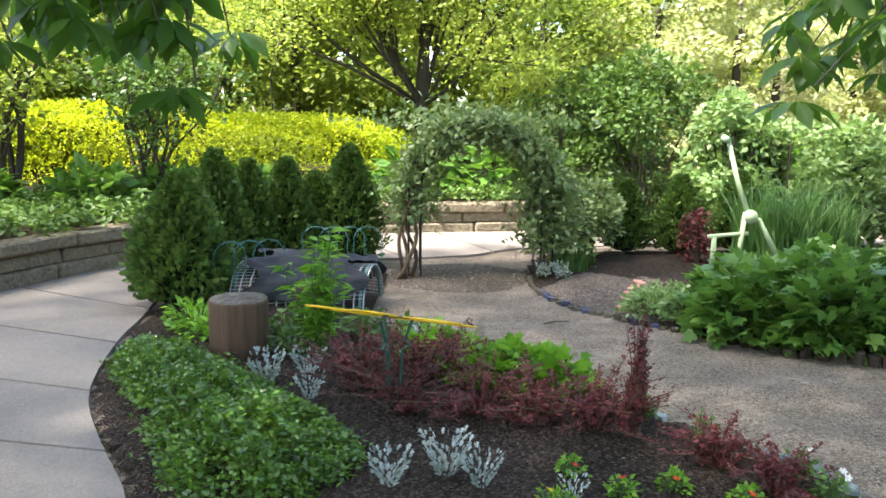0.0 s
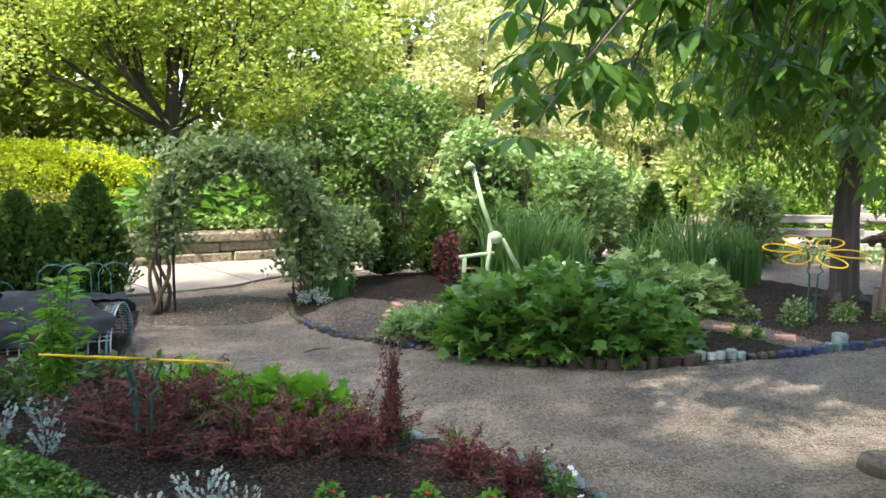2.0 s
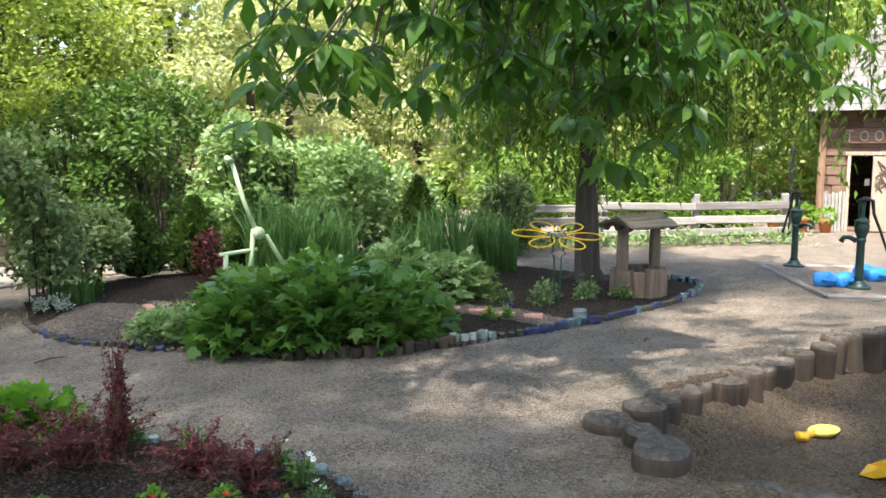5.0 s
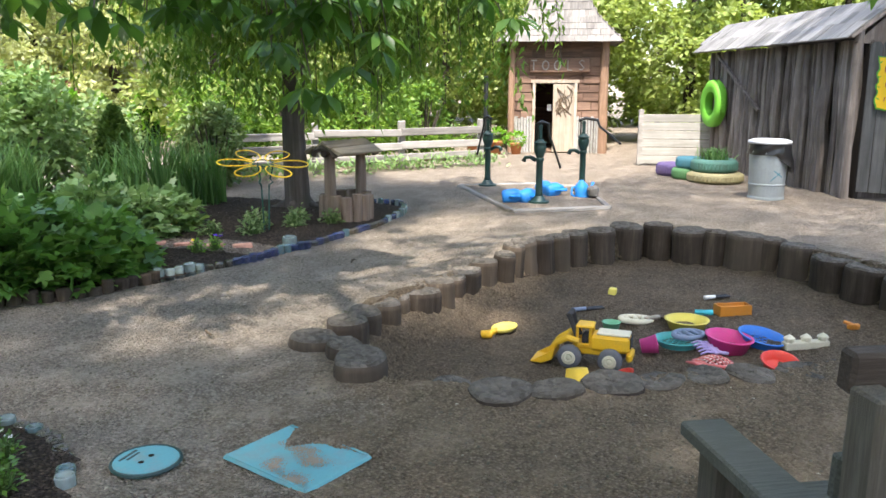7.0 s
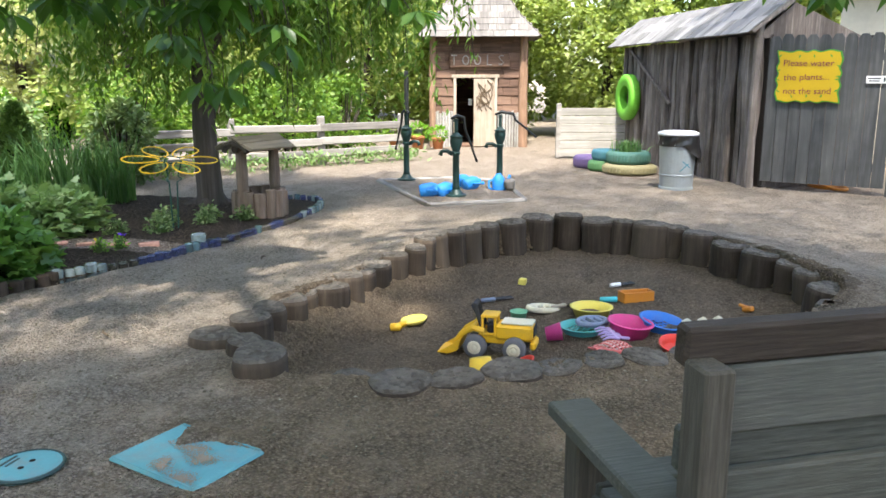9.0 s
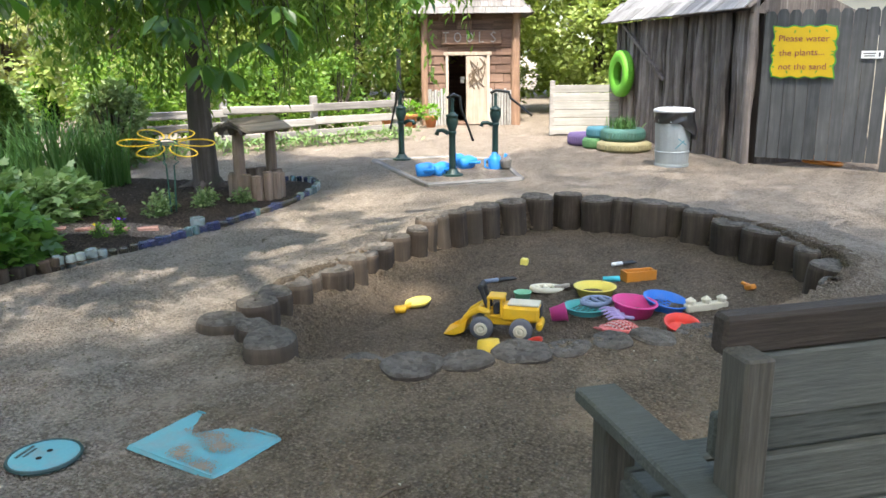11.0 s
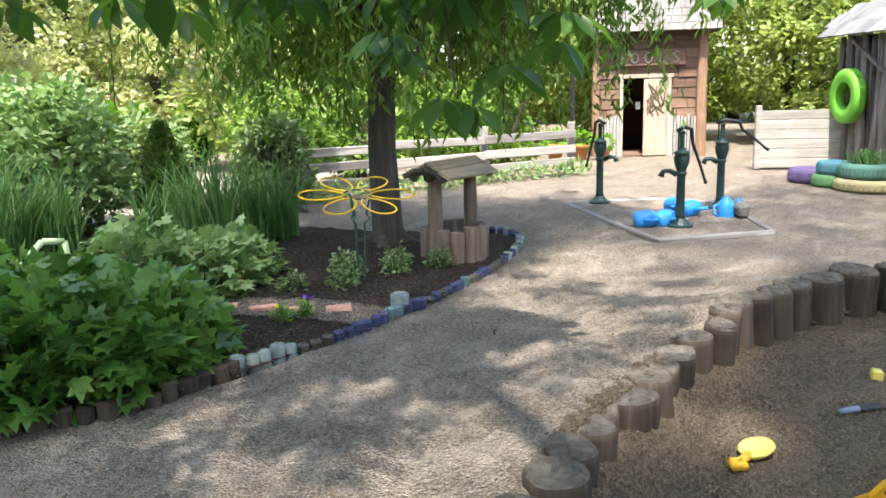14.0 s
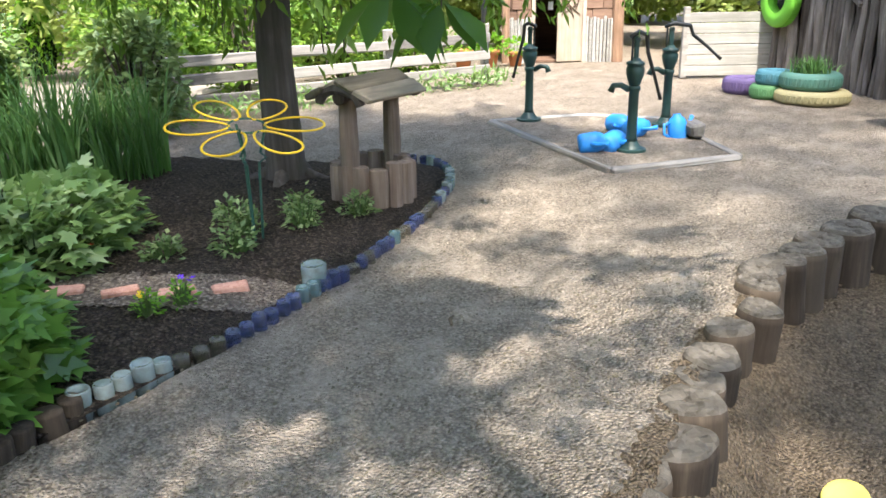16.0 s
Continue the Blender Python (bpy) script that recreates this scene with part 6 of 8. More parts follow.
# front wall: courses of boards round the doorway
z = 0.72
while z < TH:
    hh = random.uniform(0.14, 0.2)
    spans = [(0.0, DX0 - 0.06), (DX1 + 0.06, TW)] if z < DZ else [(0.0, TW)]
    for a, b in spans:
        x = a
        while x < b - 0.02:
            w = min(random.uniform(0.22, 0.5), b - x)
            part("wall_board", Geo().box(w - 0.006, 0.035, hh + 0.02, None, 0.006, 0.004), M["cedar"], th, m=pose(x + w / 2, random.uniform(-.005, .008), min(z + hh / 2, TH), 6, 0, 0))
            x += w
    z += hh
x = 0.02
while x < TW:
    if x < DX0 - 0.08 or x > DX1 + 0.05:
        part("skirt_pole", Geo().tube([(0, 0, 0), (0, 0, 0.75 + random.uniform(-.03, .03))], random.uniform(0.024, 0.034), 7, jit=0.08), M["pale_board"], th, m=pose(x, 0.05, 0))
    x += 0.062
part("core_wall", Geo().box(DX0 - 0.02, 0.05, TH, pose((DX0 - 0.02) / 2, -0.05, TH / 2), 0.004).box(TW - DX1 - 0.02, 0.05, TH, pose((TW + DX1 + 0.02) / 2, -0.05, TH / 2), 0.004).box(DX1 - DX0 + 0.1, 0.05, TH - DZ, pose((DX0 + DX1) / 2, -0.05, (TH + DZ) / 2), 0.004)
     .box(0.06, TD, TH, pose(0.03, -TD / 2, TH / 2), 0.004).box(0.06, TD, TH, pose(TW - 0.03, -TD / 2, TH / 2), 0.004).box(TW, 0.06, TH, pose(TW / 2, -TD, TH / 2), 0.004), M["cedar"], th)
for xx, r in ((-0.02, 0.095), (TW + 0.02, 0.07)):
    part("corner_post", Geo().tube([(xx, 0.05, 0), (xx + 0.02, 0.05, 1.2), (xx, 0.04, TH)], [r * 1.1, r, r * 0.9], 9, jit=0.08), M["cedar_post"], th)
for xx in (DX0 - 0.03, DX1 + 0.03):
    part("door_jamb", Geo().box(0.06, 0.09, DZ, pose(xx, 0.03, DZ / 2), 0.006), M["door_wood"], th)
part("door_head", Geo().box(DX1 - DX0 + 0.2, 0.1, 0.07, pose((DX0 + DX1) / 2, 0.03, DZ + 0.035), 0.006), M["door_wood"], th)
dr = part("door", Geo().box(0.46, 0.03, DZ - 0.04, pose(0.23, 0, DZ / 2), 0.006), M["door_wood"], th, "pale half-open door with twig tracery", m=pose(DX0, 0.02, 0, 0, 0, 14))
for i in range(16):
    a, b = random.uniform(0.04, 0.42), random.uniform(0.04, 0.42)
    z0 = random.uniform(0.75, 1.15)
    part("twig", Geo().tube([(a, 0.025, z0), ((a + b) / 2 + random.uniform(-.1, .1), 0.03, z0 + 0.15), (b, 0.025, z0 + 0.28)], 0.009, 5), M["twig"], dr)
part("notice", Geo().box(0.09, 0.004, 0.14, pose(DX1 - 0.3, -0.3, 0.95), 0.001), M["p_white"], th, "white paper notice inside")
part("shelf", Geo().box(1.5, 0.3, 0.04, pose(0.95, -1.6, 0.9), 0.005), M["cedar"], th)
part("floor", Geo().box(TW, TD, 0.05, pose(TW / 2, -TD / 2, 0.02), 0.004), M["cedar"], th)
sb = part("name_board", Geo().box(1.28, 0.045, 0.3, pose(0.93, 0.07, 1.84, 0, 0.8, 0), 0.02, 0.008), M["cedar"], th, "dark board with the word TOOLS in twigs")
STROKES = {"T": [[(-.06, .1), (.06, .1)], [(0, .1), (0, -.1)]], "O": [[(.065 * math.cos(a), .09 * math.sin(a)) for a in np.linspace(0, 6.283, 13)]], "L": [[(-.04, .11), (-.04, -.1), (.05, -.1)]],
           "S": [[(.05, .08), (0, .1), (-.05, .06), (0, 0), (.05, -.05), (0, -.1), (-.05, -.08)]]}
for i, ch in enumerate("TOOLS"):
    for st in STROKES[ch]:
        part("twig_letter", Geo().tube([(1.47 - 0.25 * i - q[0], 0.105, 1.84 + q[1]) for q in st], 0.013, 6), M["grey_plank"], sb)
# roof: low flare, then steep
cx, cy = TW / 2, -TD / 2
LEV = [(1.28, 2.33), (0.80, 2.86), (0.20, 4.0)]
g = Geo()
for hw, z in LEV:
    g.v += [(cx - hw, cy + hw, z), (cx + hw, cy + hw, z), (cx + hw, cy - hw, z), (cx - hw, cy - hw, z)]
for i in range(2):
    for k in range(4):
        g.f.append((i * 4 + (k + 1) % 4, i * 4 + k, (i + 1) * 4 + k, (i + 1) * 4 + (k + 1) % 4))
g.f += [(8, 9, 10, 11), (0, 1, 2, 3)]
troof = part("roof", g, M["shingle"], th)
for side in range(4):
    if side == 2:
        continue
    for (h0, z0), (h1, z1), nr in ((LEV[0], LEV[1], 4), (LEV[1], LEV[2], 7)):
        tilt = math.degrees(math.atan2(z1 - z0, h0 - h1))
        for r in range(nr):
            f = (r + 0.35) / nr
            hw, zz = h0 + (h1 - h0) * f, z0 + (z1 - z0) * f
            x = -hw
            while x < hw - 0.03:
                w = min(random.uniform(0.12, 0.3), hw - x)
                ln = math.hypot(h0 - h1, z1 - z0) / nr * 1.25
                part("shingle", Geo().box(w - 0.006, ln, 0.018, None, 0.004, 0.003), M["shingle"], troof,
                     m=pose(cx, cy, zz, 0, 0, -90 * side) @ pose(x + w / 2, hw + 0.012, 0.012, 180 - tilt + 3, 0, random.uniform(-1.5, 1.5)))
                x += w
part("roof_cap", Geo().box(0.46, 0.46, 0.1, pose(cx, cy, 4.06), 0.01).box(0.34, 0.34, 0.1, pose(cx, cy, 4.15), 0.01), M["grey_plank"], th)


def pot(x, y, r, h):
    t = thing("flower_pot", "terracotta flower pot with yellow flowers by the tool house", "pot", pose(x, y, 0), "pots by the tool house")
    part("pot", Geo().lathe([(r * 0.7, 0), (r * 0.95, h * 0.8), (r * 1.1, h * 0.8), (r * 1.1, h), (r * 0.95, h), (r * 0.9, h * 0.9), (0.0001, h * 0.88)], 20), M["terracotta"], t, smooth=True)
    n = 260
    P, D = ball_points(n, (0, 0, h * 1.35), (r * 1.5, r * 1.5, h * 0.6))
    leaf_mesh("foliage", P, D, 0.07, M["lf_lime"], parent=t)


pot(14.2, 9.35, 0.15, 0.28)
pot(14.45, 9.0, 0.13, 0.24)
pot(13.9, 9.7, 0.16, 0.3)

# buildings glimpsed beyond
def far_house(m, w, d, h, mt, label):
    t = thing("building", label, "building", m)
    part("wall", Geo().box(w, d, h, pose(0, 0, h / 2), 0.02), mt, t)
    g = Geo()
    g.v = [(-w / 2 - .3, -d / 2 - .3, h), (w / 2 + .3, -d / 2 - .3, h), (w / 2 + .3, d / 2 + .3, h), (-w / 2 - .3, d / 2 + .3, h), (-w / 2 - .3, 0, h + 1.0), (w / 2 + .3, 0, h + 1.0)]
    g.f = [(0, 1, 5, 4), (2, 3, 4, 5), (0, 4, 3), (1, 2, 5), (3, 2, 1, 0)]
    part("roof", g, M["grey_wood"], t)
    for x in (-w * 0.25, w * 0.25):
        wd = part("window", Geo().box(0.9, 0.06, 0.9, pose(x, -d / 2, h * 0.55), 0.01), M["p_white"], t)
        part("pane", Geo().box(0.76, 0.02, 0.76, pose(x, -d / 2 - 0.03, h * 0.55), 0.005), M["jar_teal"], wd)


far_house(pose(17.5, -1.2, 0, 0, 0, 72), 5, 4, 2.9, M["cream_wall"], "cream walled building behind the gate")
far_house(pose(13.0, 24.0, 0, 0, 0, 10), 7, 4, 2.6, M["p_white"], "white building glimpsed between the trees")


# ---- planting ----
def grow(geo, start, way, length, r0, depth, tips, spread=0.5, lift_=0.1, n_kids=3, sides=6, sag=0.0):
    """A limb that wanders and forks; the ends gather in tips."""
    p, d = Vector(start), Vector(way).normalized()
    steps = 5
    pts, rad = [p.copy()], [r0]
    for i in range(steps):
        d = (d + Vector((random.gauss(0, 0.12), random.gauss(0, 0.12), random.gauss(0, 0.08) + lift_ * 0.2 - sag * (i / steps)))).normalized()
        p = p + d * (length / steps)
        pts.append(p.copy())
        rad.append(r0 * (1 - 0.5 * (i + 1) / steps))
    geo.tube(pts, rad, sides, caps=False)
    if depth == 0:
        tips += [tuple(q) for q in pts[2:]]
        return
    for k in range(n_kids):
        q = pts[random.randint(2, steps)]
        nd = (d + Vector((random.gauss(0, spread), random.gauss(0, spread), random.gauss(lift_, spread * 0.6)))).normalized()
        grow(geo, q, nd, length * random.uniform(0.55, 0.8), r0 * 0.5, depth - 1, tips, spread, lift_, n_kids, max(4, sides - 1), sag)


def conifer(x, y, h, r, z=0.03, n=3600, label="dense dark green conifer, columnar, planted in the bed", mt="lf_conifer"):
    t = thing("conifer", label, "conifer", pose(x, y, z), "dark green conifers")
    part("trunk", Geo().tube([(0, 0, 0), (0, 0, h * 0.8)], [0.035, 0.01], 7), M["bark"], t)
    n = int(n * 1.7)
    u = rng.uniform(0, 1, n) ** 0.75
    zz = 0.05 + u * (h - 0.05)
    a = rng.uniform(0, 6.283, n)
    prof = np.minimum(1, 0.72 + 1.2 * u) * (1 - u ** 1.7) ** 0.85 + 0.03
    r *= 0.86
    lump = 1 + 0.17 * np.sin(5 * a + 9 * u + x) + 0.15 * np.sin(11 * a - 23 * u) + 0.12 * np.sin(17 * a + 41 * u + y)
    rr = r * prof * lump * rng.uniform(0.45, 1.12, n) ** 0.5
    P = np.c_[rr * np.cos(a), rr * np.sin(a), zz]
    D = np.c_[np.cos(a), np.sin(a), rng.normal(0.9, 0.5, n)] + rng.normal(0, 0.35, (n, 3))
    leaf_mesh("foliage", P, D, 0.07, M[mt], FROND, parent=t, jitter=1.2)
    # solid dark cone paints in the shade deep inside the foliage
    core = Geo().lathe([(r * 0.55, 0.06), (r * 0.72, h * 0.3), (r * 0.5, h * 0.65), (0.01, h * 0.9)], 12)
    part("shade_core", core, M["core_shade"], t)
    return t


M["core_shade"] = plain_mat("painted_inner_shade", (0.012, 0.022, 0.008), 0.95, 0, 0.1, 0.2, (0.03, 0.02, 0.012))

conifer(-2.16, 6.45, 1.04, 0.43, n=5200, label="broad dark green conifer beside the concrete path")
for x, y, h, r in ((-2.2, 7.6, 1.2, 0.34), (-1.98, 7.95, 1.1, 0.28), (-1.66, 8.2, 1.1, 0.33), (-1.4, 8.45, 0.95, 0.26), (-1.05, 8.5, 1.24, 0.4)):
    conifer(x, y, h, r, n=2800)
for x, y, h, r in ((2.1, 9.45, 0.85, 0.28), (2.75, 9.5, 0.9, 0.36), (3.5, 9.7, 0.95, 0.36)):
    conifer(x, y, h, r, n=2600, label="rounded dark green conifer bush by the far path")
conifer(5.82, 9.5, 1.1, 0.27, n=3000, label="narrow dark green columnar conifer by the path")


def mound(name, label, cat, x, y, rx, ry, h, n, size, mt, shape=LEAF, up=1.2, z=0.04, shell=0.6, stems=True, group="", jitter=0.6):
    t = thing(name, label, cat, pose(x, y, z, 0, 0, random.uniform(0, 360)), group)
    u = unit(rng.normal(0, 1, (n, 3)))
    u[:, 2] = np.abs(u[:, 2])
    a = np.arctan2(u[:, 1], u[:, 0])
    lump = 1 + 0.16 * np.sin(3 * a + x) + 0.12 * np.sin(7 * a + 5 * u[:, 2])
    r = (shell + (1 - shell) * rng.uniform(0, 1, n) ** 0.5) * lump
    P = u * r[:, None] * np.array([rx, ry, h]) + np.array([0, 0, 0.02])
    D = u * np.array([1, 1, 0.25]) + rng.normal(0, 0.35, (n, 3)) + np.array([0, 0, 0.05])
    leaf_mesh("foliage", P, D, size, M[mt], shape, up, parent=t, jitter=jitter)
    if stems:
        g = Geo()
        for k in range(0, n, max(1, n // 40)):
            g.tube([(P[k, 0] * 0.2, P[k, 1] * 0.2, 0), tuple(P[k] * np.array([0.75, 0.75, 0.6])), tuple(P[k])], [0.005, 0.004, 0.003], 4, caps=False)
        tagged(part("stalk", g, M["stem"], t), kind="stuff")
    return t


# big bed: leafy mass at the front edge
for x, y, rx, h, n in ((2.25, 5.85, 0.5, 0.42, 420), (2.75, 5.5, 0.5, 0.5, 460), (3.2, 5.45, 0.46, 0.42, 440), (2.9, 6.05, 0.55, 0.55, 420), (3.5, 5.72, 0.42, 0.36, 380), (2.4, 6.3, 0.4, 0.42, 260)):
    mound("leafy_perennial", "bushy perennial with large lobed dark green leaves", "plant", x, y, rx, rx, h, int(n * 1.8), 0.125, "lf_big", LOBED, group="leafy perennials", jitter=0.5)
for x, y, rx, h, n in ((4.35, 6.55, 0.42, 0.4, 380), (3.95, 6.75, 0.5, 0.48, 420), (4.75, 6.75, 0.35, 0.36, 300)):
    mound("geranium", "rounded geranium mound with pale green lobed leaves", "plant", x, y, rx, rx, h, int(n * 1.3), 0.105, "lf_pale", LOBED, group="geraniums", jitter=0.4)
for x, y in ((1.62, 6.28), (1.9, 6.15), (1.75, 6.5), (2.05, 6.55)):
    mound("low_herb", "low pale green herb with small pinkish flowers", "plant", x, y, 0.24, 0.24, 0.17, 360, 0.06, "lf_pale", LEAF, group="low herbs")
for x, y, s in ((5.0, 5.75, 1), (5.25, 5.95, 1.2), (5.55, 5.75, 1), (5.75, 5.95, 1.1), (5.95, 5.65, 0.9), (4.75, 6.0, 0.9), (5.4, 6.2, 1.0)):
    mound("seedling_plant", "small grey-green bedding plant in dark soil", "plant", x, y, 0.11 * s, 0.11 * s, 0.14 * s, 120, 0.042, "lf_vine", LEAF, group="bedding plants")


def sprig(x, y, mt, flower, n_f, h=0.14, z=0.05, label="small bedding plant in flower"):
    t = mound("bedding_flower", label, "flower", x, y, 0.06, 0.06, h * 0.75, 80, 0.03, mt, LEAF, z=z - 0.01, group="bedding flowers")
    for k in range(n_f):
        g = Geo()
        for q in range(6):
            a = q * 1.047
            g.add([(0, 0, 0), (0.013 * math.cos(a - 0.4), 0.013 * math.sin(a - 0.4), 0.004), (0.018 * math.cos(a), 0.018 * math.sin(a), 0.007), (0.013 * math.cos(a + 0.4), 0.013 * math.sin(a + 0.4), 0.004)], [(0, 1, 2, 3)])
        part("blossom", g, M[flower], t, m=pose(random.uniform(-.06, .06), random.uniform(-.06, .06), h * 0.85 + random.uniform(0, 0.02), random.uniform(-30, 30), random.uniform(-30, 30), 0))
    return t


sprig(4.36, 5.42, "lf_lime", "flower_purple", 3, label="small lime green plant with purple flowers")
sprig(4.2, 5.45, "lf_lime", "flower_yellow", 2, label="small lime green plant with pale flowers")
sprig(4.55, 6.3, "lf_pale", "flower_red", 2, label="geranium sprig with red blossom")
sprig(3.85, 5.95, "lf_lime", "flower_pink", 2, label="small plant with pink flowers")
for x, y, f in ((0.45, 2.95, "flower_yellow"), (0.72, 3.05, "flower_red"), (0.95, 3.12, "flower_red"), (0.55, 3.25, "flower_red"), (1.2, 3.0, "flower_red"), (0.8, 2.75, "flower_yellow"), (1.35, 2.75, "flower_red")):
    sprig(x, y, "lf_lime", f, 1, 0.09, 0.05, "small lime green bedding plant with a red flower" if f == "flower_red" else "small lime green bedding plant with yellow flowers")
for x, y in ((1.5, 2.75), (1.55, 3.05), (1.4, 2.55), (1.52, 3.28), (1.25, 3.68), (1.02, 3.95), (0.85, 4.2)):
    sprig(x, y, "lf_ground", "flower_white", 2 if y < 3.1 else 1, 0.12, 0.05, "low green edging plant with white flowers")
for x, y in ((0.95, 7.9), (1.15, 7.75)):
    sprig(x, y, "lf_silver", "flower_white", 0, 0.13, 0.04, "small silver-leaved plant by the arch")
for x, y in ((1.35, 8.25), (1.5, 8.4), (1.15, 8.5)):
    sprig(x, y, "lf_lime", "flower_yellow", 4, 0.3, 0.04, "clump with yellow flowers below the arch")


def silver(x, y, s):
    t = thing("silver_plant", "silver-grey felted plant with lacy leaves in dark soil", "plant", pose(x, y, 0.05), "silver plants")
    n = int(200 * s)
    a, u = rng.uniform(0, 6.283, n), rng.uniform(0, 1, n)
    v = rng.uniform(0, 1, n)
    a = np.round(a * 11 / 6.283) * 6.283 / 11 + rng.normal(0, 0.12, n)
    P = np.c_[(0.02 + 0.075 * v) * s * np.cos(a), (0.02 + 0.075 * v) * s * np.sin(a), 0.01 + 0.17 * s * v * rng.uniform(0.75, 1.0, n)]
    D = np.c_[np.cos(a) * 0.7, np.sin(a) * 0.7, rng.uniform(0.3, 1.3, n)]
    leaf_mesh("foliage", P, D, 0.03 * s, M["lf_silver"], FROND, parent=t)


for x, y, s in ((-0.99, 4.36, 1.05), (-0.78, 4.5, 0.95), (-0.7, 4.12, 0.8), (-0.2, 3.1, 0.9), (0.03, 3.2, 1.05), (0.17, 3.1, 0.85), (0.52, 2.98, 0.6), (0.05, 5.05, 1.0), (-0.1, 5.0, 1.1), (0.95, 7.8, 0.8), (1.1, 7.75, 0.9)):
    silver(x, y, s)


def barberry(x, y, h, w, spikes):
    t = thing("barberry", "purple-red barberry shrub with arching twigs", "shrub", pose(x, y, 0.05), "purple barberries")
    g = Geo()
    P, D = [], []
    h, w = h * 0.88, w * 1.45
    for k in range(int(spikes * 1.25)):
        a = random.uniform(0, 6.283)
        ln = h * random.uniform(0.45, 1.5)
        out = w * random.uniform(0.15, 1.25)
        pts = [Vector((0.03 * math.cos(a), 0.03 * math.sin(a), 0)), Vector((out * 0.4 * math.cos(a), out * 0.4 * math.sin(a), ln * 0.6)), Vector((out * math.cos(a), out * math.sin(a), ln * random.uniform(0.75, 1.0)))]
        g.tube(pts, [0.005, 0.004, 0.002], 4, caps=False)
        for q in range(26):
            f = 0.15 + 0.85 * q / 26
            p = pts[0].lerp(pts[1], f * 2) if f < 0.5 else pts[1].lerp(pts[2], f * 2 - 1)
            for _ in range(2):
                P.append(tuple(p + Vector((random.gauss(0, .008), random.gauss(0, .008), random.gauss(0, .008)))))
                D.append((random.gauss(0, 1) + math.cos(a) * .3, random.gauss(0, 1) + math.sin(a) * .3, random.gauss(0.3, 0.6)))
    tagged(part("framework", g, M["twig"], t), kind="stuff")
    leaf_mesh("foliage", P, D, 0.022, M["lf_red"], LEAF, parent=t)


for x, y, h, w, k in ((-0.45, 4.3, 0.3, 0.26, 34), (-0.15, 4.3, 0.36, 0.25, 34), (-0.2, 3.95, 0.26, 0.26, 26), (0.2, 3.95, 0.26, 0.28, 34), (0.45, 3.8, 0.24, 0.26, 26), (0.72, 3.75, 0.26, 0.26, 32), (0.92, 3.72, 0.52, 0.05, 22), (0.86, 3.7, 0.25, 0.16, 14), (1.2, 3.35, 0.2, 0.2, 26), (1.35, 3.1, 0.17, 0.18, 20), (0.0, 4.5, 0.3, 0.22, 24)):
    barberry(x, y, h, w, k)
for x, y in ((-0.05, 4.75), (0.2, 4.62), (0.42, 4.5), (0.62, 4.35), (0.3, 4.4)):
    mound("coral_bells", "lime green clump of frilled round leaves", "plant", x, y, 0.2, 0.2, 0.2, 190, 0.085, "lf_lime", LOBED, group="lime leaf clumps")
# tall leafy weed
t = thing("tall_herb", "tall upright herb with fresh pointed yellow-green leaves", "plant", pose(-0.8, 5.0, 0.04))
g, P, D = Geo(), [], []
for k in range(16):
    a, o = random.uniform(0, 6.283), random.uniform(0.03, 0.24)
    top = Vector((o * math.cos(a), o * math.sin(a), random.uniform(0.45, 0.8) * (1.15 - o)))
    part("stalk", Geo().tube([(0.3 * top.x, 0.3 * top.y, 0), tuple(top * 0.6), tuple(top)], [0.006, 0.005, 0.003], 5), M["stem"], t)
    for q in range(34):
        f = random.uniform(0.2, 1.0)
        b = random.uniform(0, 6.283)
        P.append(tuple(top * f))
        D.append((math.cos(b), math.sin(b), random.uniform(-0.3, 0.4)))
leaf_mesh("foliage", P, D, 0.1, M["lf_lime"], NARROW, parent=t)

# glossy groundcover in the near bed
gc_poly = smooth_line([(-2.0, 5.05), (-1.62, 4.95), (-1.15, 4.5), (-0.75, 4.0), (-0.42, 3.6), (-0.35, 3.25), (-0.6, 2.85), (-0.95, 2.9), (-1.2, 3.25), (-1.6, 4.0), (-1.95, 4.55)], 0.1, True)
q = rng.uniform(gc_poly.min(0), gc_poly.max(0), (130000, 2))
q = q[inside(gc_poly, q[:, 0], q[:, 1])][:38000]
q = q[(wob(q[:, 0], q[:, 1], 6.0, 0.9) + 0.5 * wob(q[:, 0], q[:, 1], 17.0, 0.3) > -0.42) & (edge_dist(gc_poly, q[:, 0], q[:, 1]) > 0.05)]
q += rng.normal(0, 0.035, q.shape)
hgt = 0.04 + 0.125 * np.clip(edge_dist(gc_poly, q[:, 0], q[:, 1]) / 0.22, 0, 1) * (1 + 0.7 * wob(q[:, 0], q[:, 1], 5, 0.2) + 0.6 * wob(q[:, 0], q[:, 1], 14, 0.2))
P = np.c_[q, hgt * rng.uniform(0.35, 1.15, len(q)) ** 0.6 + 0.04]
D = np.c_[rng.normal(0, 1, (len(q), 2)), rng.normal(0.15, 0.35, len(q))]
gcov = leaf_mesh("groundcover", P, D, 0.031, M["lf_ground"], LEAF, jitter=0.9)
tagged(gcov, "glossy bright green groundcover carpet beside the path", "groundcover", "", "stuff")

for x, y in ((-1.75, 5.55), (-1.6, 5.35), (-1.9, 5.8), (-1.1, 5.45), (-0.55, 5.5), (-0.3, 5.3), (-0.95, 5.0)):
    mound("low_plant", "low green plant between the stump and the path", "plant", x, y, 0.16, 0.16, 0.14, 110, 0.07, "lf_lime" if x < -1.5 else "lf_shrub", LEAF, group="low plants by the stump")


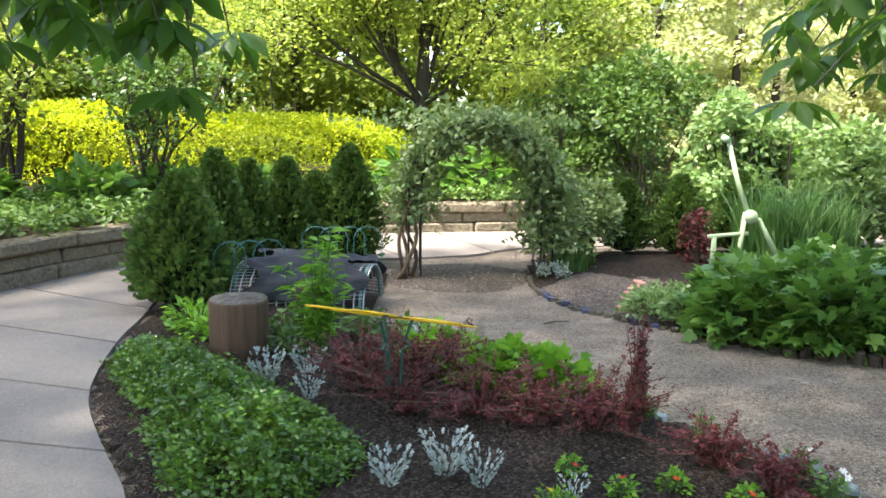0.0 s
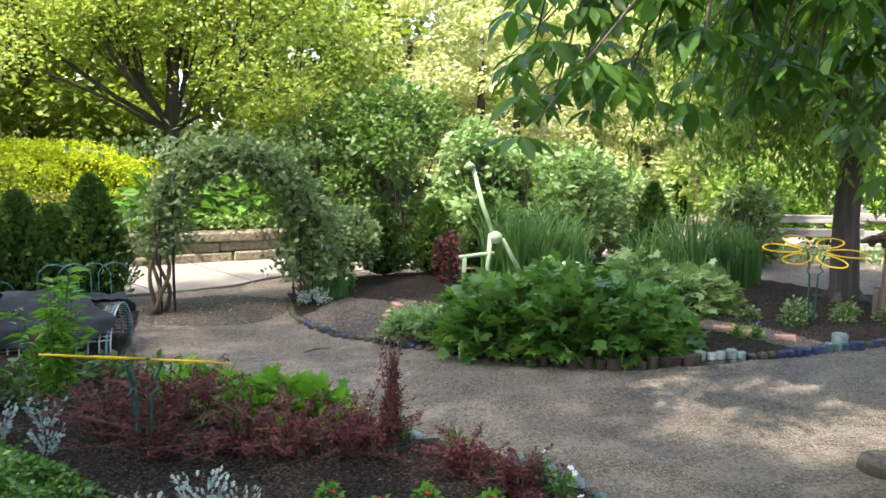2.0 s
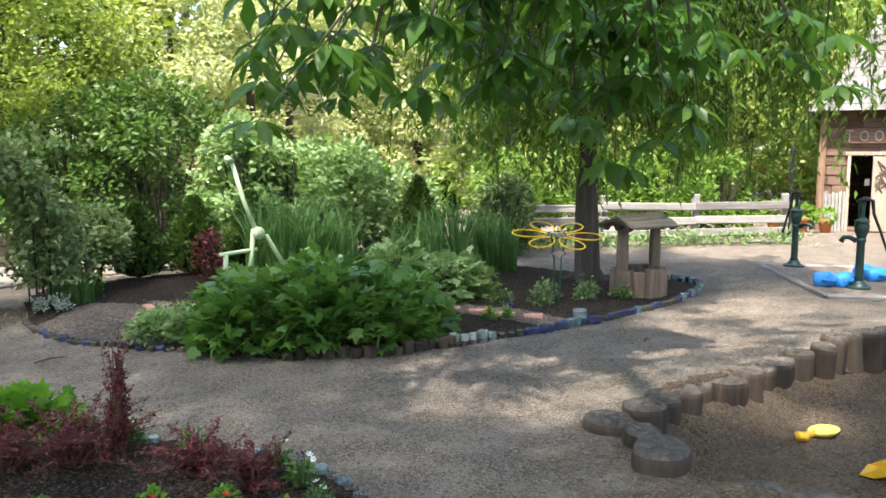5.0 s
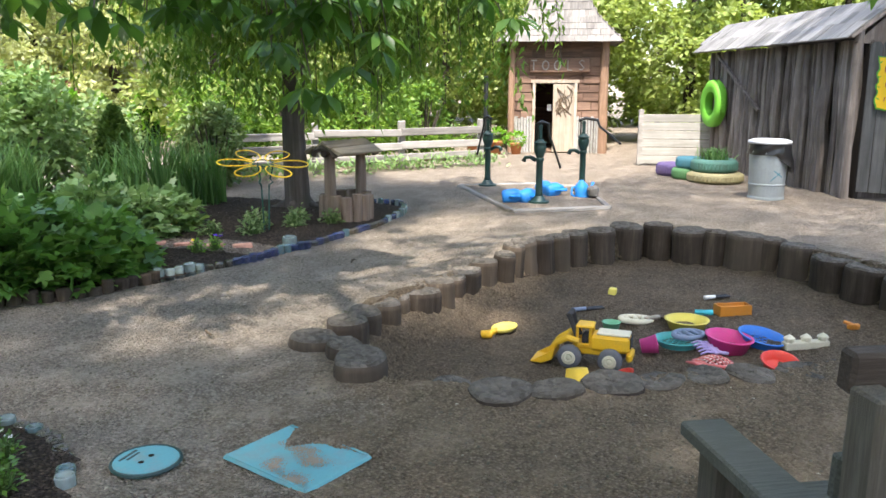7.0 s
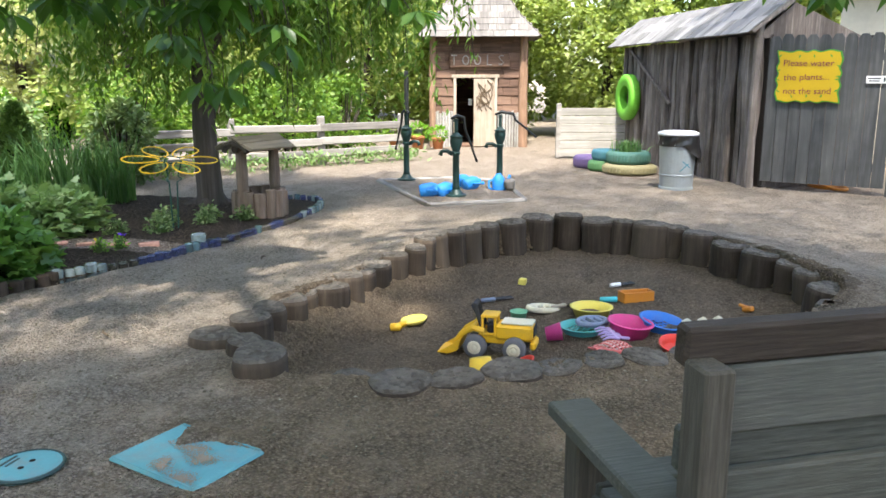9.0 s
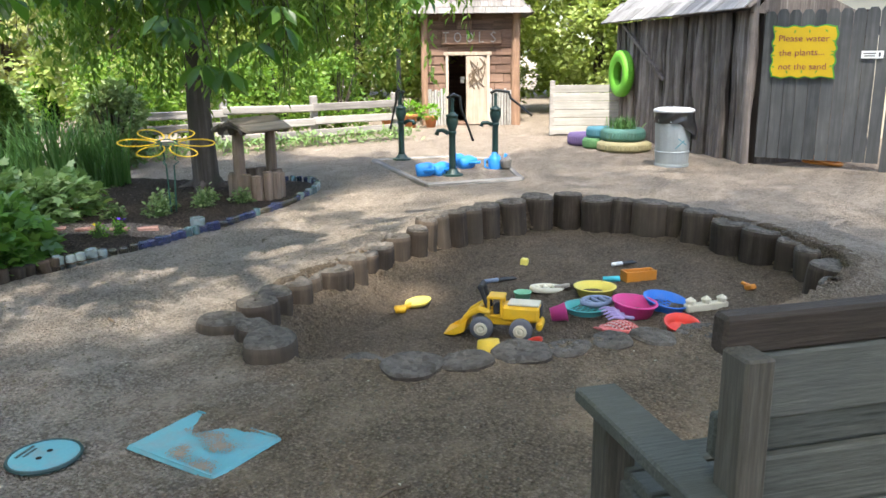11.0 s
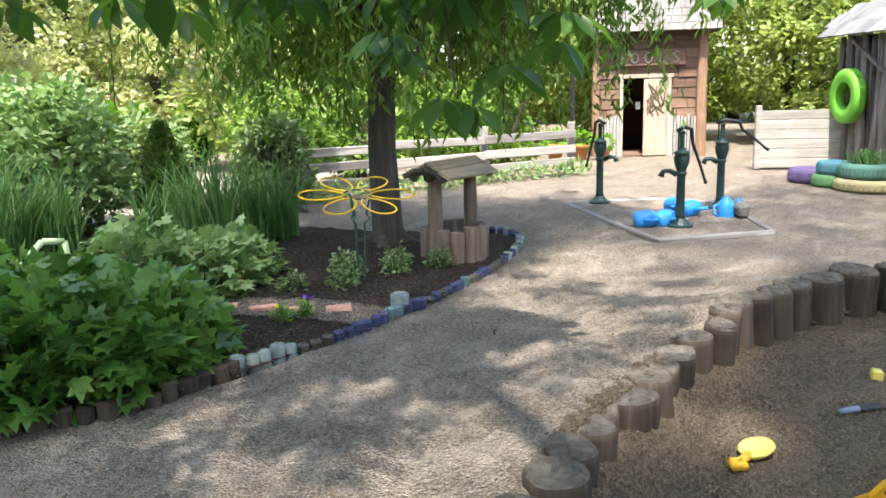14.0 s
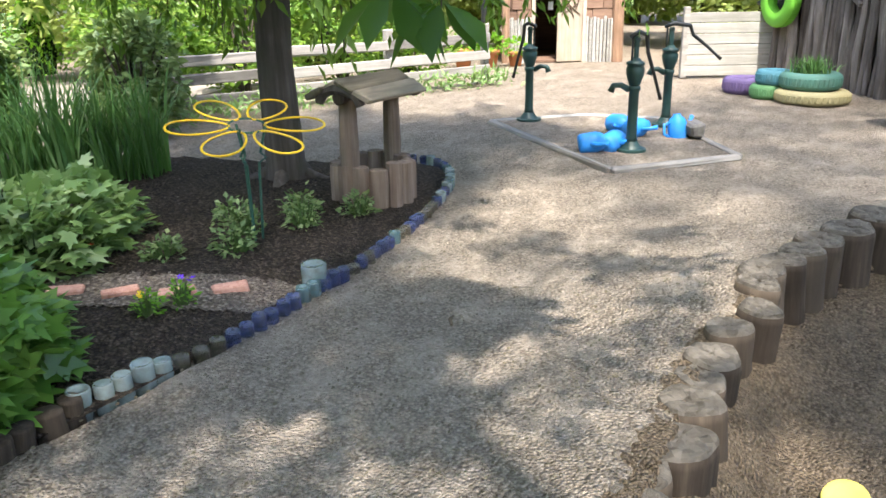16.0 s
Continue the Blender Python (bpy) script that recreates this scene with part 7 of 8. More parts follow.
def reeds(x, y, h, n, r):
    t = thing("iris_clump", "clump of tall upright blade leaves, fresh green", "plant", pose(x, y, 0.03), "blade-leaved clumps")
    a, u = rng.uniform(0, 6.283, n), rng.uniform(0, 1, n) ** 0.5
    base = np.c_[r * u * np.cos(a), r * u * np.sin(a), np.zeros(n)]
    fan = (a / 6.283 * 7).astype(int) % 7
    for k in range(7):
        blades("leaf_fan", base[fan == k], h * random.uniform(0.85, 1.08), 0.024, 0.42, M["lf_blade"], t, 5)


for x, y, h, n, r in ((3.75, 8.75, 1.1, 260, 0.3), (4.3, 8.9, 0.95, 200, 0.25), (3.45, 9.0, 1.0, 160, 0.25), (5.55, 8.1, 1.05, 280, 0.38), (5.95, 7.8, 0.9, 160, 0.25), (5.1, 8.3, 0.85, 140, 0.3), (1.25, 8.2, 0.35, 160, 0.2)):
    reeds(x, y, h, n, r)

# shrubs behind the bed
def shrub(x, y, rx, h, n, size, mt, label, z=0.0, shape=LEAF, kind_name="shrub"):
    t = thing(kind_name, label, "shrub", pose(x, y, z))
    g, P, D = Geo(), [], []
    for k in range(9):
        a = random.uniform(0, 6.283)
        o = rx * random.uniform(0.15, 0.7)
        g.tube([(0.05 * math.cos(a), 0.05 * math.sin(a), 0), (o * 0.5 * math.cos(a), o * 0.5 * math.sin(a), h * 0.45), (o * math.cos(a), o * math.sin(a), h * 0.8)], [0.022, 0.016, 0.008], 5, caps=False)
    part("stalk", g, M["limb"], t)
    cl = 26
    for k in range(cl):
        u = unit(rng.normal(0, 1, (1, 3)))[0]
        c = np.array([u[0] * rx * 0.72, u[1] * rx * 0.72, h * (0.52 + 0.4 * u[2])])
        p, d = ball_points(n // cl, c, (rx * 0.34, rx * 0.34, h * 0.17), 0.45)
        P.append(p)
        D.append(d * np.array([1, 1, 0.4]) + rng.normal(0, 0.5, p.shape))
    leaf_mesh("foliage", np.vstack(P), np.vstack(D), size, M[mt], shape, parent=t)
    return t


shrub(2.9, 11.9, 1.15, 2.5, 7000, 0.1, "lf_shrub", "large dark green shrub behind the far path")
shrub(1.8, 12.8, 0.9, 2.0, 4500, 0.1, "lf_shrub", "dark green shrub behind the stone wall", 0.3)
shrub(4.3, 10.3, 0.8, 1.75, 4200, 0.12, "lf_pale", "tall pale green leafy shrub behind the blade-leaved clumps")
shrub(5.0, 10.0, 0.7, 1.55, 3200, 0.11, "lf_pale", "pale green leafy shrub with whitish tips")
shrub(3.7, 10.6, 0.7, 1.85, 3200, 0.12, "lf_pale", "tall pale green leafy plant with upright stems")
shrub(1.55, 9.0, 0.42, 0.95, 2000, 0.075, "lf_vine", "shrub with a few white blossoms beside the arch")
shrub(2.72, 8.75, 0.2, 0.62, 700, 0.05, "lf_red", "small dark red-leaved shrub by the bamboo spout")
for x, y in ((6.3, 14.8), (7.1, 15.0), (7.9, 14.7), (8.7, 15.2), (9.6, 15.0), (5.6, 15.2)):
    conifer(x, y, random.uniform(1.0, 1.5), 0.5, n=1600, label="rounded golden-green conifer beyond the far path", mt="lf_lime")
shrub(8.6, 16.6, 0.5, 1.5, 1200, 0.1, "lf_red", "red-leaved shrub glimpsed beyond the path")
for x, y, r, h in ((8.2, 10.6, 0.8, 1.5), (9.6, 10.4, 0.9, 1.7), (11.0, 9.9, 0.9, 1.6), (12.4, 9.8, 0.8, 1.5), (7.2, 9.4, 0.5, 1.1), (6.6, 11.5, 0.7, 1.3)):
    shrub(x, y, r, h, 3000, 0.1, "lf_weep" if r > 0.75 else "lf_vine", "fresh green shrub behind the rail fence")
n = 900
q = np.c_[rng.uniform(7.6, 12.4, n), np.zeros(n)]
q[:, 1] = 9.95 - (q[:, 0] - 7.6) * 0.34 - 0.25 + rng.normal(0, 0.12, n)
fl = leaf_mesh("fence_foliage", np.c_[q, rng.uniform(0.02, 0.22, n)], rng.normal(0, 1, (n, 3)) + np.array([0, 0, 0.4]), 0.12, M["lf_pale"], NARROW)
tagged(fl, "pale trailing plants along the foot of the fence", "plants", "", "stuff")

# golden hedge
n = 75000
u = unit(rng.normal(0, 1, (n, 3)))
u[:, 2] = np.abs(u[:, 2])
sup = (np.abs(u) ** 3).sum(1) ** (-1 / 3)
lump = 1 + 0.05 * np.sin(u[:, 0] * 9 + 2) + 0.04 * np.sin(u[:, 1] * 14 + u[:, 0] * 11)
P = u * (sup * lump * rng.uniform(0.93, 1.02, n))[:, None] * np.array([5.2, 1.2, 1.42])
hd = thing("hedge", "clipped mounded golden-yellow hedge in sunlight", "hedge", pose(-5.5, 12.7, 0.3, 0, 0, 10))
leaf_mesh("foliage", P, u * np.array([1, 1, 0.6]) + rng.normal(0, 0.5, (n, 3)), 0.05, M["lf_hedge"], LEAF, parent=hd)

# ---- rose arch ----
ar = thing("vine_arch", "metal garden arch overgrown with climbing green vine", "arch", pose(0.32, 8.15, 0.02, 0, 0, 4))
for y in (-0.22, 0.22):
    for dx in (-0.06, 0.06):
        pts = [(-0.66 - dx, y, 0), (-0.66 - dx, y, 0.9)] + [(-(0.66 + dx) * math.cos(a), y, 0.9 + (0.58 + dx) * math.sin(a)) for a in np.linspace(0.2, math.pi - 0.2, 13)] + [(0.66 + dx, y, 0.9), (0.66 + dx, y, 0)]
        part("arch_rod", Geo().tube(pts, 0.009, 6), M["iron"], ar)
for s in np.linspace(0.15, 0.95, 5):
    for x in (-0.66, 0.66):
        part("rung", Geo().tube([(x, -0.22, s), (x, 0.22, s)], 0.006, 5), M["iron"], ar)
g = Geo()
for k in range(4):
    w0, w1 = random.uniform(0.45, 0.75), random.uniform(0.3, 0.6)
    g.tube([(-0.7 - 0.12 * (k % 2) * max(0, 1 - i / 9) + 0.06 * math.sin(i * w0 + k * 2.1), -0.2 + 0.06 * math.cos(i * w1 + k), 0.09 * i - 0.02) for i in range(13)], [0.024 - 0.0012 * i for i in range(13)], 6)
part("vine_trunk", g, M["twig"], ar, "twisted brown vine stems", smooth=True)
n = 9000
s = rng.uniform(0, 1, n)
a = math.pi * (0.02 + 0.96 * s)
cx_, cz_ = -0.68 * np.cos(a), 0.92 + 0.56 * np.sin(a)
P = np.c_[cx_, rng.uniform(-0.32, 0.32, n), cz_] + rng.normal(0, 0.1, (n, 3))
# right leg is leafy to the ground, left leg thin
m2 = rng.uniform(0, 1, n) < 0.34
P[m2] = np.c_[0.68 + rng.normal(0.05, 0.17, m2.sum()), rng.normal(0, 0.2, m2.sum()), rng.uniform(0.25, 1.0, m2.sum())]
m3 = rng.uniform(0, 1, n) < 0.10
P[m3] = np.c_[-0.7 + rng.normal(0, 0.13, m3.sum()), rng.normal(0, 0.2, m3.sum()), rng.uniform(0.55, 1.0, m3.sum())]
m4 = rng.uniform(0, 1, n) < 0.08
P[m4] = np.c_[-0.1 + rng.normal(0, 0.55, m4.sum()), rng.normal(0, 0.25, m4.sum()), 1.5 + np.abs(rng.normal(0, 0.1, m4.sum()))]
leaf_mesh("vine_leaves", P, rng.normal(0, 1, (n, 3)) + np.array([0, 0, -0.3]), 0.075, M["lf_vine"], LEAF, parent=ar)

# ---- ground cover and shrubs on the raised bed ----
n = 15000
tt = rng.uniform(0.28, 1.0, n)
base = np.array([at_line(WL, v) for v in tt[:3000]])
idx = rng.integers(0, 3000, n)
off = rng.uniform(0.05, 1, n) ** 1.4 * 2.6
cen = np.array([2.5, 4.0])
dirv = (base[idx] - cen) / np.linalg.norm(base[idx] - cen, axis=1)[:, None]
q = base[idx] + dirv * off[:, None] + rng.normal(0, 0.1, (n, 2))
P = np.c_[q, 0.45 + 0.045 * off + rng.uniform(0, 0.16, n) + 0.08 * np.clip(wob(q[:, 0], q[:, 1], 3, 0), 0, 1)]
rb = leaf_mesh("bed_foliage", P, np.c_[rng.normal(0, 1, (n, 2)), rng.normal(0.1, 0.4, n)], 0.09, M["lf_shrub"], LEAF)
tagged(rb, "leafy green groundcover on the raised bed", "groundcover", "", "stuff")
for x, y, r, h in ((-4.3, 9.7, 0.5, 0.4), (-3.6, 10.6, 0.5, 0.42), (-5.4, 9.0, 0.45, 0.4), (-2.8, 11.5, 0.5, 0.4), (-0.6, 12.3, 0.6, 0.6), (0.6, 12.6, 0.6, 0.7)):
    mound("broadleaf_plant", "broad-leaved green plant on the raised bed", "plant", x, y, r, r, h, 260, 0.22, "lf_big", LEAF, z=0.5, group="broad-leaved plants")


def tree(name, label, x, y, z, stems, length, r0, depth, leaf_n, leaf_size, mt, spread=0.45, lift_=0.15, scatter=0.35, lean=0.35, kids=3, shape=LEAF, sag=0.0):
    t = thing(name, label, "tree", pose(x, y, z))
    g, tips = Geo(), []
    for k in range(stems):
        a = 6.283 * k / stems + random.uniform(-0.4, 0.4)
        grow(g, (0.05 * math.cos(a), 0.05 * math.sin(a), 0), (lean * math.cos(a), lean * math.sin(a), 1), length, r0, depth, tips, spread, lift_, kids, 8, sag)
    part("trunk", g, M["limb"], t, smooth=True)
    T = np.array(tips)
    P = T[rng.integers(0, len(T), leaf_n)] + rng.normal(0, scatter, (leaf_n, 3))
    D = np.c_[rng.normal(0, 1, (leaf_n, 2)), rng.normal(-0.25, 0.5, leaf_n)]
    leaf_mesh("crown", P, D, leaf_size, M[mt], shape, parent=t)
    return t


random.seed(21)
tree("shrub_tree", "multi-stemmed small tree with fine green leaves", -5.3, 9.6, 0.5, 7, 1.5, 0.045, 2, 3600, 0.1, "lf_wood", 0.5, 0.3, 0.22, 0.45)
tree("shrub_tree", "multi-stemmed small tree with fine green leaves", -3.9, 10.4, 0.5, 7, 1.15, 0.035, 2, 3600, 0.09, "lf_shrub", 0.5, 0.25, 0.2, 0.5)
# large shade tree behind the arch
bt = thing("shade_tree", "large spreading tree with dark forked trunk and light leaves", "tree", pose(-0.5, 14.2, 0.5))
g, tips = Geo(), []
g.tube([(0.05, 0, 0), (0.0, 0, 0.8), (-0.02, 0, 1.5), (0.03, 0.02, 2.3), (0.0, 0.0, 3.2)], [0.19, 0.14, 0.12, 0.1, 0.085], 10, caps=False)
random.seed(4)
for way, L, r in (((0.02, 0.0, 1), 2.4, 0.13), ((-0.32, 0.1, 1), 2.2, 0.1), ((-0.85, 0.2, 0.75), 2.6, 0.09), ((0.5, 0.0, 1), 2.3, 0.09), ((1.0, -0.2, 0.8), 2.6, 0.075), ((0.2, 0.6, 1), 2.2, 0.09), ((-0.6, -0.7, 0.8), 2.0, 0.08), ((0.5, -0.7, 0.7), 2.1, 0.07), ((-1.0, -0.2, 0.45), 2.6, 0.07)):
    grow(g, (0, 0, 1.35), way, L, r * 0.56, 2, tips, 0.55, 0.1, 4, 7)
part("trunk", g, M["limb"], bt, smooth=True)
T = np.array(tips)
n = 62000
P = T[rng.integers(0, len(T), n)] + rng.normal(0, 0.34, (n, 3)) * np.array([1.3, 1.3, 0.55])
leaf_mesh("crown", P, np.c_[rng.normal(0, 1, (n, 2)), rng.normal(-0.3, 0.5, n)], 0.078, M["lf_tree"], LEAF, parent=bt)

# ---- weeping tree by the wishing well ----
random.seed(8)
wt = thing("weeping_tree", "weeping tree with slender grey trunk and hanging green leaves", "tree", pose(6.42, 6.7, 0.03))
g, tips = Geo(), []
g.tube([(0.06, 0.02, -0.05), (0.0, 0, 0.15), (-0.03, 0, 0.9), (0.02, 0, 1.75)], [0.22, 0.145, 0.125, 0.12], 12, caps=False)
for k in range(4):
    a = k * 1.57 + 0.5
    g.tube([(0, 0, 0.12), (0.2 * math.cos(a), 0.2 * math.sin(a), 0.03), (0.42 * math.cos(a), 0.42 * math.sin(a), -0.03)], [0.08, 0.05, 0.02], 6, caps=False)
for k in range(8):
    a = k * 0.785 + random.uniform(-.2, .2)
    grow(g, (0, 0, 1.6 + 0.1 * (k % 3)), (math.cos(a), math.sin(a), 1.1), 1.55, 0.07, 2, tips, 0.45, 0.2, 3, 6)
for way in ((0.7, -0.7, 0.75), (0.35, -0.9, 0.85), (0.9, -0.35, 0.8), (0.55, -0.85, 1.0)):
    grow(g, (0, 0, 1.75), way, 2.0, 0.06, 2, tips, 0.35, 0.1, 3, 6)
grow(g, (0, 0, 1.7), (0.1, 0.1, 1), 1.6, 0.09, 2, tips, 0.5, 0.2, 4, 6)
part("trunk", g, M["bark"], wt, smooth=True)
T = np.array(tips)
P, D = [], []
g = Geo()
for k in range(850):
    st = T[rng.integers(0, len(T))] + rng.normal(0, 0.15, 3)
    ang = math.atan2(st[1], st[0])
    ln = rng.uniform(0.5, 1.6) * min(1.3, max(0.4, (st[2] - 1.0) / 1.3))
    m = int(ln * 20)
    sx, sy = rng.normal(0, 0.12, 2)
    pts = []
    for i in range(m):
        f = i / max(1, m - 1)
        p = st + np.array([sx * f + 0.12 * f * math.cos(ang), sy * f + 0.12 * f * math.sin(ang), -ln * f])
        if p[2] < 1.05:
            break
        pts.append(tuple(p))
        for _ in range(2):
            P.append(p + rng.normal(0, 0.035, 3))
            D.append((rng.normal(0, .7), rng.normal(0, .7), -0.9))
    if len(pts) > 3 and k % 2 == 0:
        g.tube(pts[::max(1, len(pts) // 3)], 0.004, 4, caps=False)
part("hanging_shoot", g, M["limb"], wt)
leaf_mesh("crown", P, D, 0.115, M["lf_weep"], NARROW, parent=wt)

# ---- tree overhead: low hanging branches of long leaves; unseen trunk and wide canopy added ----
random.seed(31)
ct = thing("canopy_tree", "tall tree with long drooping dark green leaves, unseen crown added for shade", "tree", pose(-1.2, -3.4, 0))
g, tips = Geo(), []
g.tube([(0, 0, -0.05), (0.02, 0, 0.4), (0, 0.05, 2.0), (0.1, 0.1, 3.6), (0.0, 0.0, 7.5)], [0.45, 0.33, 0.29, 0.26, 0.18], 12, caps=False)
for k in range(9):
    a = k * 0.698 + random.uniform(-.2, .2)
    grow(g, (0.02, 0.02, 6.8), (math.cos(a), math.sin(a), 0.9), 4.5, 0.11, 2, tips, 0.4, 0.12, 3, 7)
LOW = [((2.6, 5.2), 2.2), ((2.9, 4.6), 2.0), ((3.4, 4.3), 2.0), ((3.9, 4.2), 1.95), ((4.5, 3.8), 1.85), ((4.9, 3.4), 2.0), ((5.3, 4.4), 2.1), ((-1.85, 3.7), 1.95), ((-1.75, 4.0), 2.1), ((-2.1, 4.0), 2.0), ((-2.2, 3.5), 2.05), ((2.45, 4.2), 1.95), ((2.75, 4.0), 2.05), ((3.0, 4.9), 1.9), ((3.7, 4.7), 1.8), ((4.3, 4.4), 1.8), ((4.3, 3.45), 1.62), ((4.6, 3.55), 1.7), ((6.85, 0.8), 2.1), ((6.95, 0.4), 2.05), ((7.3, 1.0), 2.25), ((-1.5, 3.75), 1.95), ((-1.3, 3.85), 1.9), ((-1.6, 4.3), 1.95), ((-1.45, 4.1), 1.85), ((-1.85, 4.4), 2.05), ((2.1, 4.5), 1.95), ((2.25, 4.6), 1.72)]
clus = []
hub = Vector((1.6, 1.0, 3.7))
org = Vector((-1.2, -3.4, 0))
g.tube([Vector((0.1, 0.1, 3.2)), Vector((1.2, 2.0, 3.9)), hub - org, Vector((3.0, 3.0, 3.2)) - org + Vector((0, 0, 0))], [0.14, 0.1, 0.07, 0.05], 8, caps=False)
g.tube([(0.1, 0.1, 3.3), (0.2, 2.0, 3.8), (0.3, 4.2, 3.6)], [0.1, 0.07, 0.05], 7, caps=False)
for (x, y), z in LOW:
    e = Vector((x, y, z))
    for j in range(3):
        st = (Vector((3.0, 3.0, 3.2)) if j else hub) if x > 0 else Vector((-0.9, 0.8, 3.6))
        e2 = e + Vector((random.gauss(0, .3 if x > 0 else .12), random.gauss(0, .3), random.gauss(0.1, .16)))
        mid = (st + e2) / 2 + Vector((random.gauss(0, .2), random.gauss(0, .2), 0.45))
        pts = [st + (mid - st) * f if f <= 1 else mid + (e2 - mid) * (f - 1) for f in (0, 0.5, 1.0, 1.35, 1.7, 2.0)]
        g.tube([p - org for p in pts], [0.017, 0.014, 0.011, 0.009, 0.007, 0.004], 5, caps=False)
        clus += [pts[5], pts[4], pts[3] + Vector((random.gauss(0, .1), random.gauss(0, .1), -0.05))]
part("trunk", g, M["bark"], ct, smooth=True)
P, D = [], []
for c in clus:
    for rep in range(random.choice((1, 1, 2))):
        cc = c - org + Vector((random.gauss(0, .09), random.gauss(0, .09), random.gauss(0, .06)))
        a0 = random.uniform(0, 6.283)
        for k in range(7):
            a = a0 + k * 0.9
            P.append(tuple(cc + Vector((0.02 * math.cos(a), 0.02 * math.sin(a), 0))))
            D.append((math.cos(a), math.sin(a), random.uniform(-1.1, -0.25)))
leaf_mesh("low_leaves", P, D, 0.215, M["lf_palm"], LONG, parent=ct, jitter=0.3)
# wide unseen crown high above, added to cast shade: thinner over the gravel walk, thicker over the pit
n = 160000
GX, GY = rng.uniform(-7.5, 14.5, n), rng.uniform(-6.5, 11, n)
lane = edge_dist(smooth_line([(3.6, 4.0), (4.6, 3.9), (5.8, 4.1), (7.2, 4.4), (8.4, 4.2)], 0.25), GX, GY)
dens = np.where(lane < 1.0, 0.1, 0.66) + 0.25 * ((GX > -2) & (GX < 7.3) & (GY < 3.1))
dens = np.where((GY > 7.3) & (GX > -0.8), dens * 0.6, dens)
dens = dens + 0.14 * wob(GX, GY, 1.3, 0.3) + 0.2 * wob(GX, GY, 3.4, 1.1) + 0.18 * wob(GX, GY, 7.0, 2.3)
dens = np.where(GX > 7.8, 0.3, dens)
dens = np.where((GX > 0.6) & (GX < 7.0) & (GY < 2.2), 1.2 + 0.12 * wob(GX, GY, 5.0, 0.3), dens)
# gaps cut in the crown so sun spots fall at set places
for gx, gy, gr in ((4.78, 2.8, 0.26), (4.95, 2.95, 0.16), (6.9, 4.9, 0.5), (4.9, 4.2, 0.3), (6.1, 3.7, 0.22), (1.6, 1.7, 0.12), (3.4, 3.9, 0.2)):
    dens = np.where((GX - gx) ** 2 + (GY - gy) ** 2 < gr ** 2, 0.02, dens)
k = (((GX - 3.6) / 10.6) ** 2 + ((GY - 2.2) / 8.2) ** 2 < 1 + 0.15 * wob(GX, GY, 1.5, 2)) & (rng.uniform(0, 1, n) < dens) & ~((GX > 9.6) & (GX < 14.2) & (GY > 5.4))
GX, GY = GX[k], GY[k]
Z = 9.2 + 1.8 * np.sqrt(np.clip(1 - ((GX - 3.6) / 10.8) ** 2 - ((GY - 2.2) / 8.4) ** 2, 0, 1)) + rng.normal(0, 0.4, len(GX))
P = np.c_[GX + Z * SUN_WAY.x / SUN_WAY.z + 1.2, GY + Z * SUN_WAY.y / SUN_WAY.z + 3.4, Z]
leaf_mesh("crown", P, np.c_[rng.normal(0, 1, (len(GX), 2)), rng.normal(-0.4, 0.4, len(GX))], 0.2, M["lf_palm"], LEAF, parent=ct)

# ---- woods all round ----
def woods(name, spots, mt, label, leaf=0.27, per=130):
    P, D, g = [], [], Geo()
    for x, y, r, h in spots:
        g.tube([(x, y, 0), (x, y, h * 0.7)], [0.18, 0.05], 6, caps=False)
        for k in range(int(46 * (r / 2.2) ** 1.2)):
            u = unit(rng.normal(0, 1, (1, 3)))[0]
            f = 0.5 + 0.5 * u[2]
            w = r * (0.55 + 0.45 * math.sin(math.pi * min(1, 0.25 + 0.75 * f)))
            c = np.array([x + u[0] * w * 0.85, y + u[1] * w * 0.85, 0.3 + f * h * 0.95])
            s = rng.uniform(0.45, 0.95)
            p, d = ball_points(per, c, (s, s, s * 0.6), 0.35)
            P.append(p)
            D.append(d * np.array([1, 1, 0.3]) + rng.normal(0, 0.6, p.shape) + np.array([0, 0, -0.2]))
    tr = tagged(part(name + "_trunks", g, M["limb"]), "trunks of the woods round the garden", "trees", "", "stuff")
    ob = leaf_mesh(name, np.vstack(P), np.vstack(D), leaf, M[mt], LEAF)
    tagged(ob, label, "trees", "", "stuff")


def arc(pts, step, r, h):
    return [(p[0] + rng.normal(0, 0.5), p[1] + rng.normal(0, 0.5), r * rng.uniform(0.8, 1.2), h * rng.uniform(0.8, 1.2)) for p in smooth_line(pts, step)]


woods("near_woods", arc([(-11, 7), (-10, 13), (-7, 17.5), (-3, 19), (2.5, 19.0)], 2.0, 2.0, 6.6), "lf_wood", "leafy sunlit trees at the edge of the garden", 0.16, 260)
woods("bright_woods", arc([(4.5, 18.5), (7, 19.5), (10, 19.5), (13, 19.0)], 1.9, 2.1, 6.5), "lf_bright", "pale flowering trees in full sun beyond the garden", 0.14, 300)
woods("yard_woods", arc([(11.5, 13.5), (14, 13.5), (17.5, 12.5), (20.0, 8.5), (19.5, 5.5), (20.5, 2.0)], 2.0, 1.7, 5.5), "lf_yard", "leafy green trees behind the tool house", 0.17, 240)
woods("far_woods", arc([(-18, 4), (-15, 16), (-8, 25), (3, 27), (14, 26), (24, 20), (28, 8), (27, -3)], 3.6, 3.2, 9.0), "lf_wood", "tall woods beyond the garden", 0.4, 110)
# trees never in view, added behind the camera to close in the light
woods("rear_woods", arc([(24, -8), (16, -14), (4, -18), (-8, -16), (-16, -6)], 4.5, 3.0, 6.0), "lf_wood", "unseen woods added behind the viewpoint to bound the light", 0.45, 80)

HA = bed_height(BED_A, 0.05)
chips = Geo()
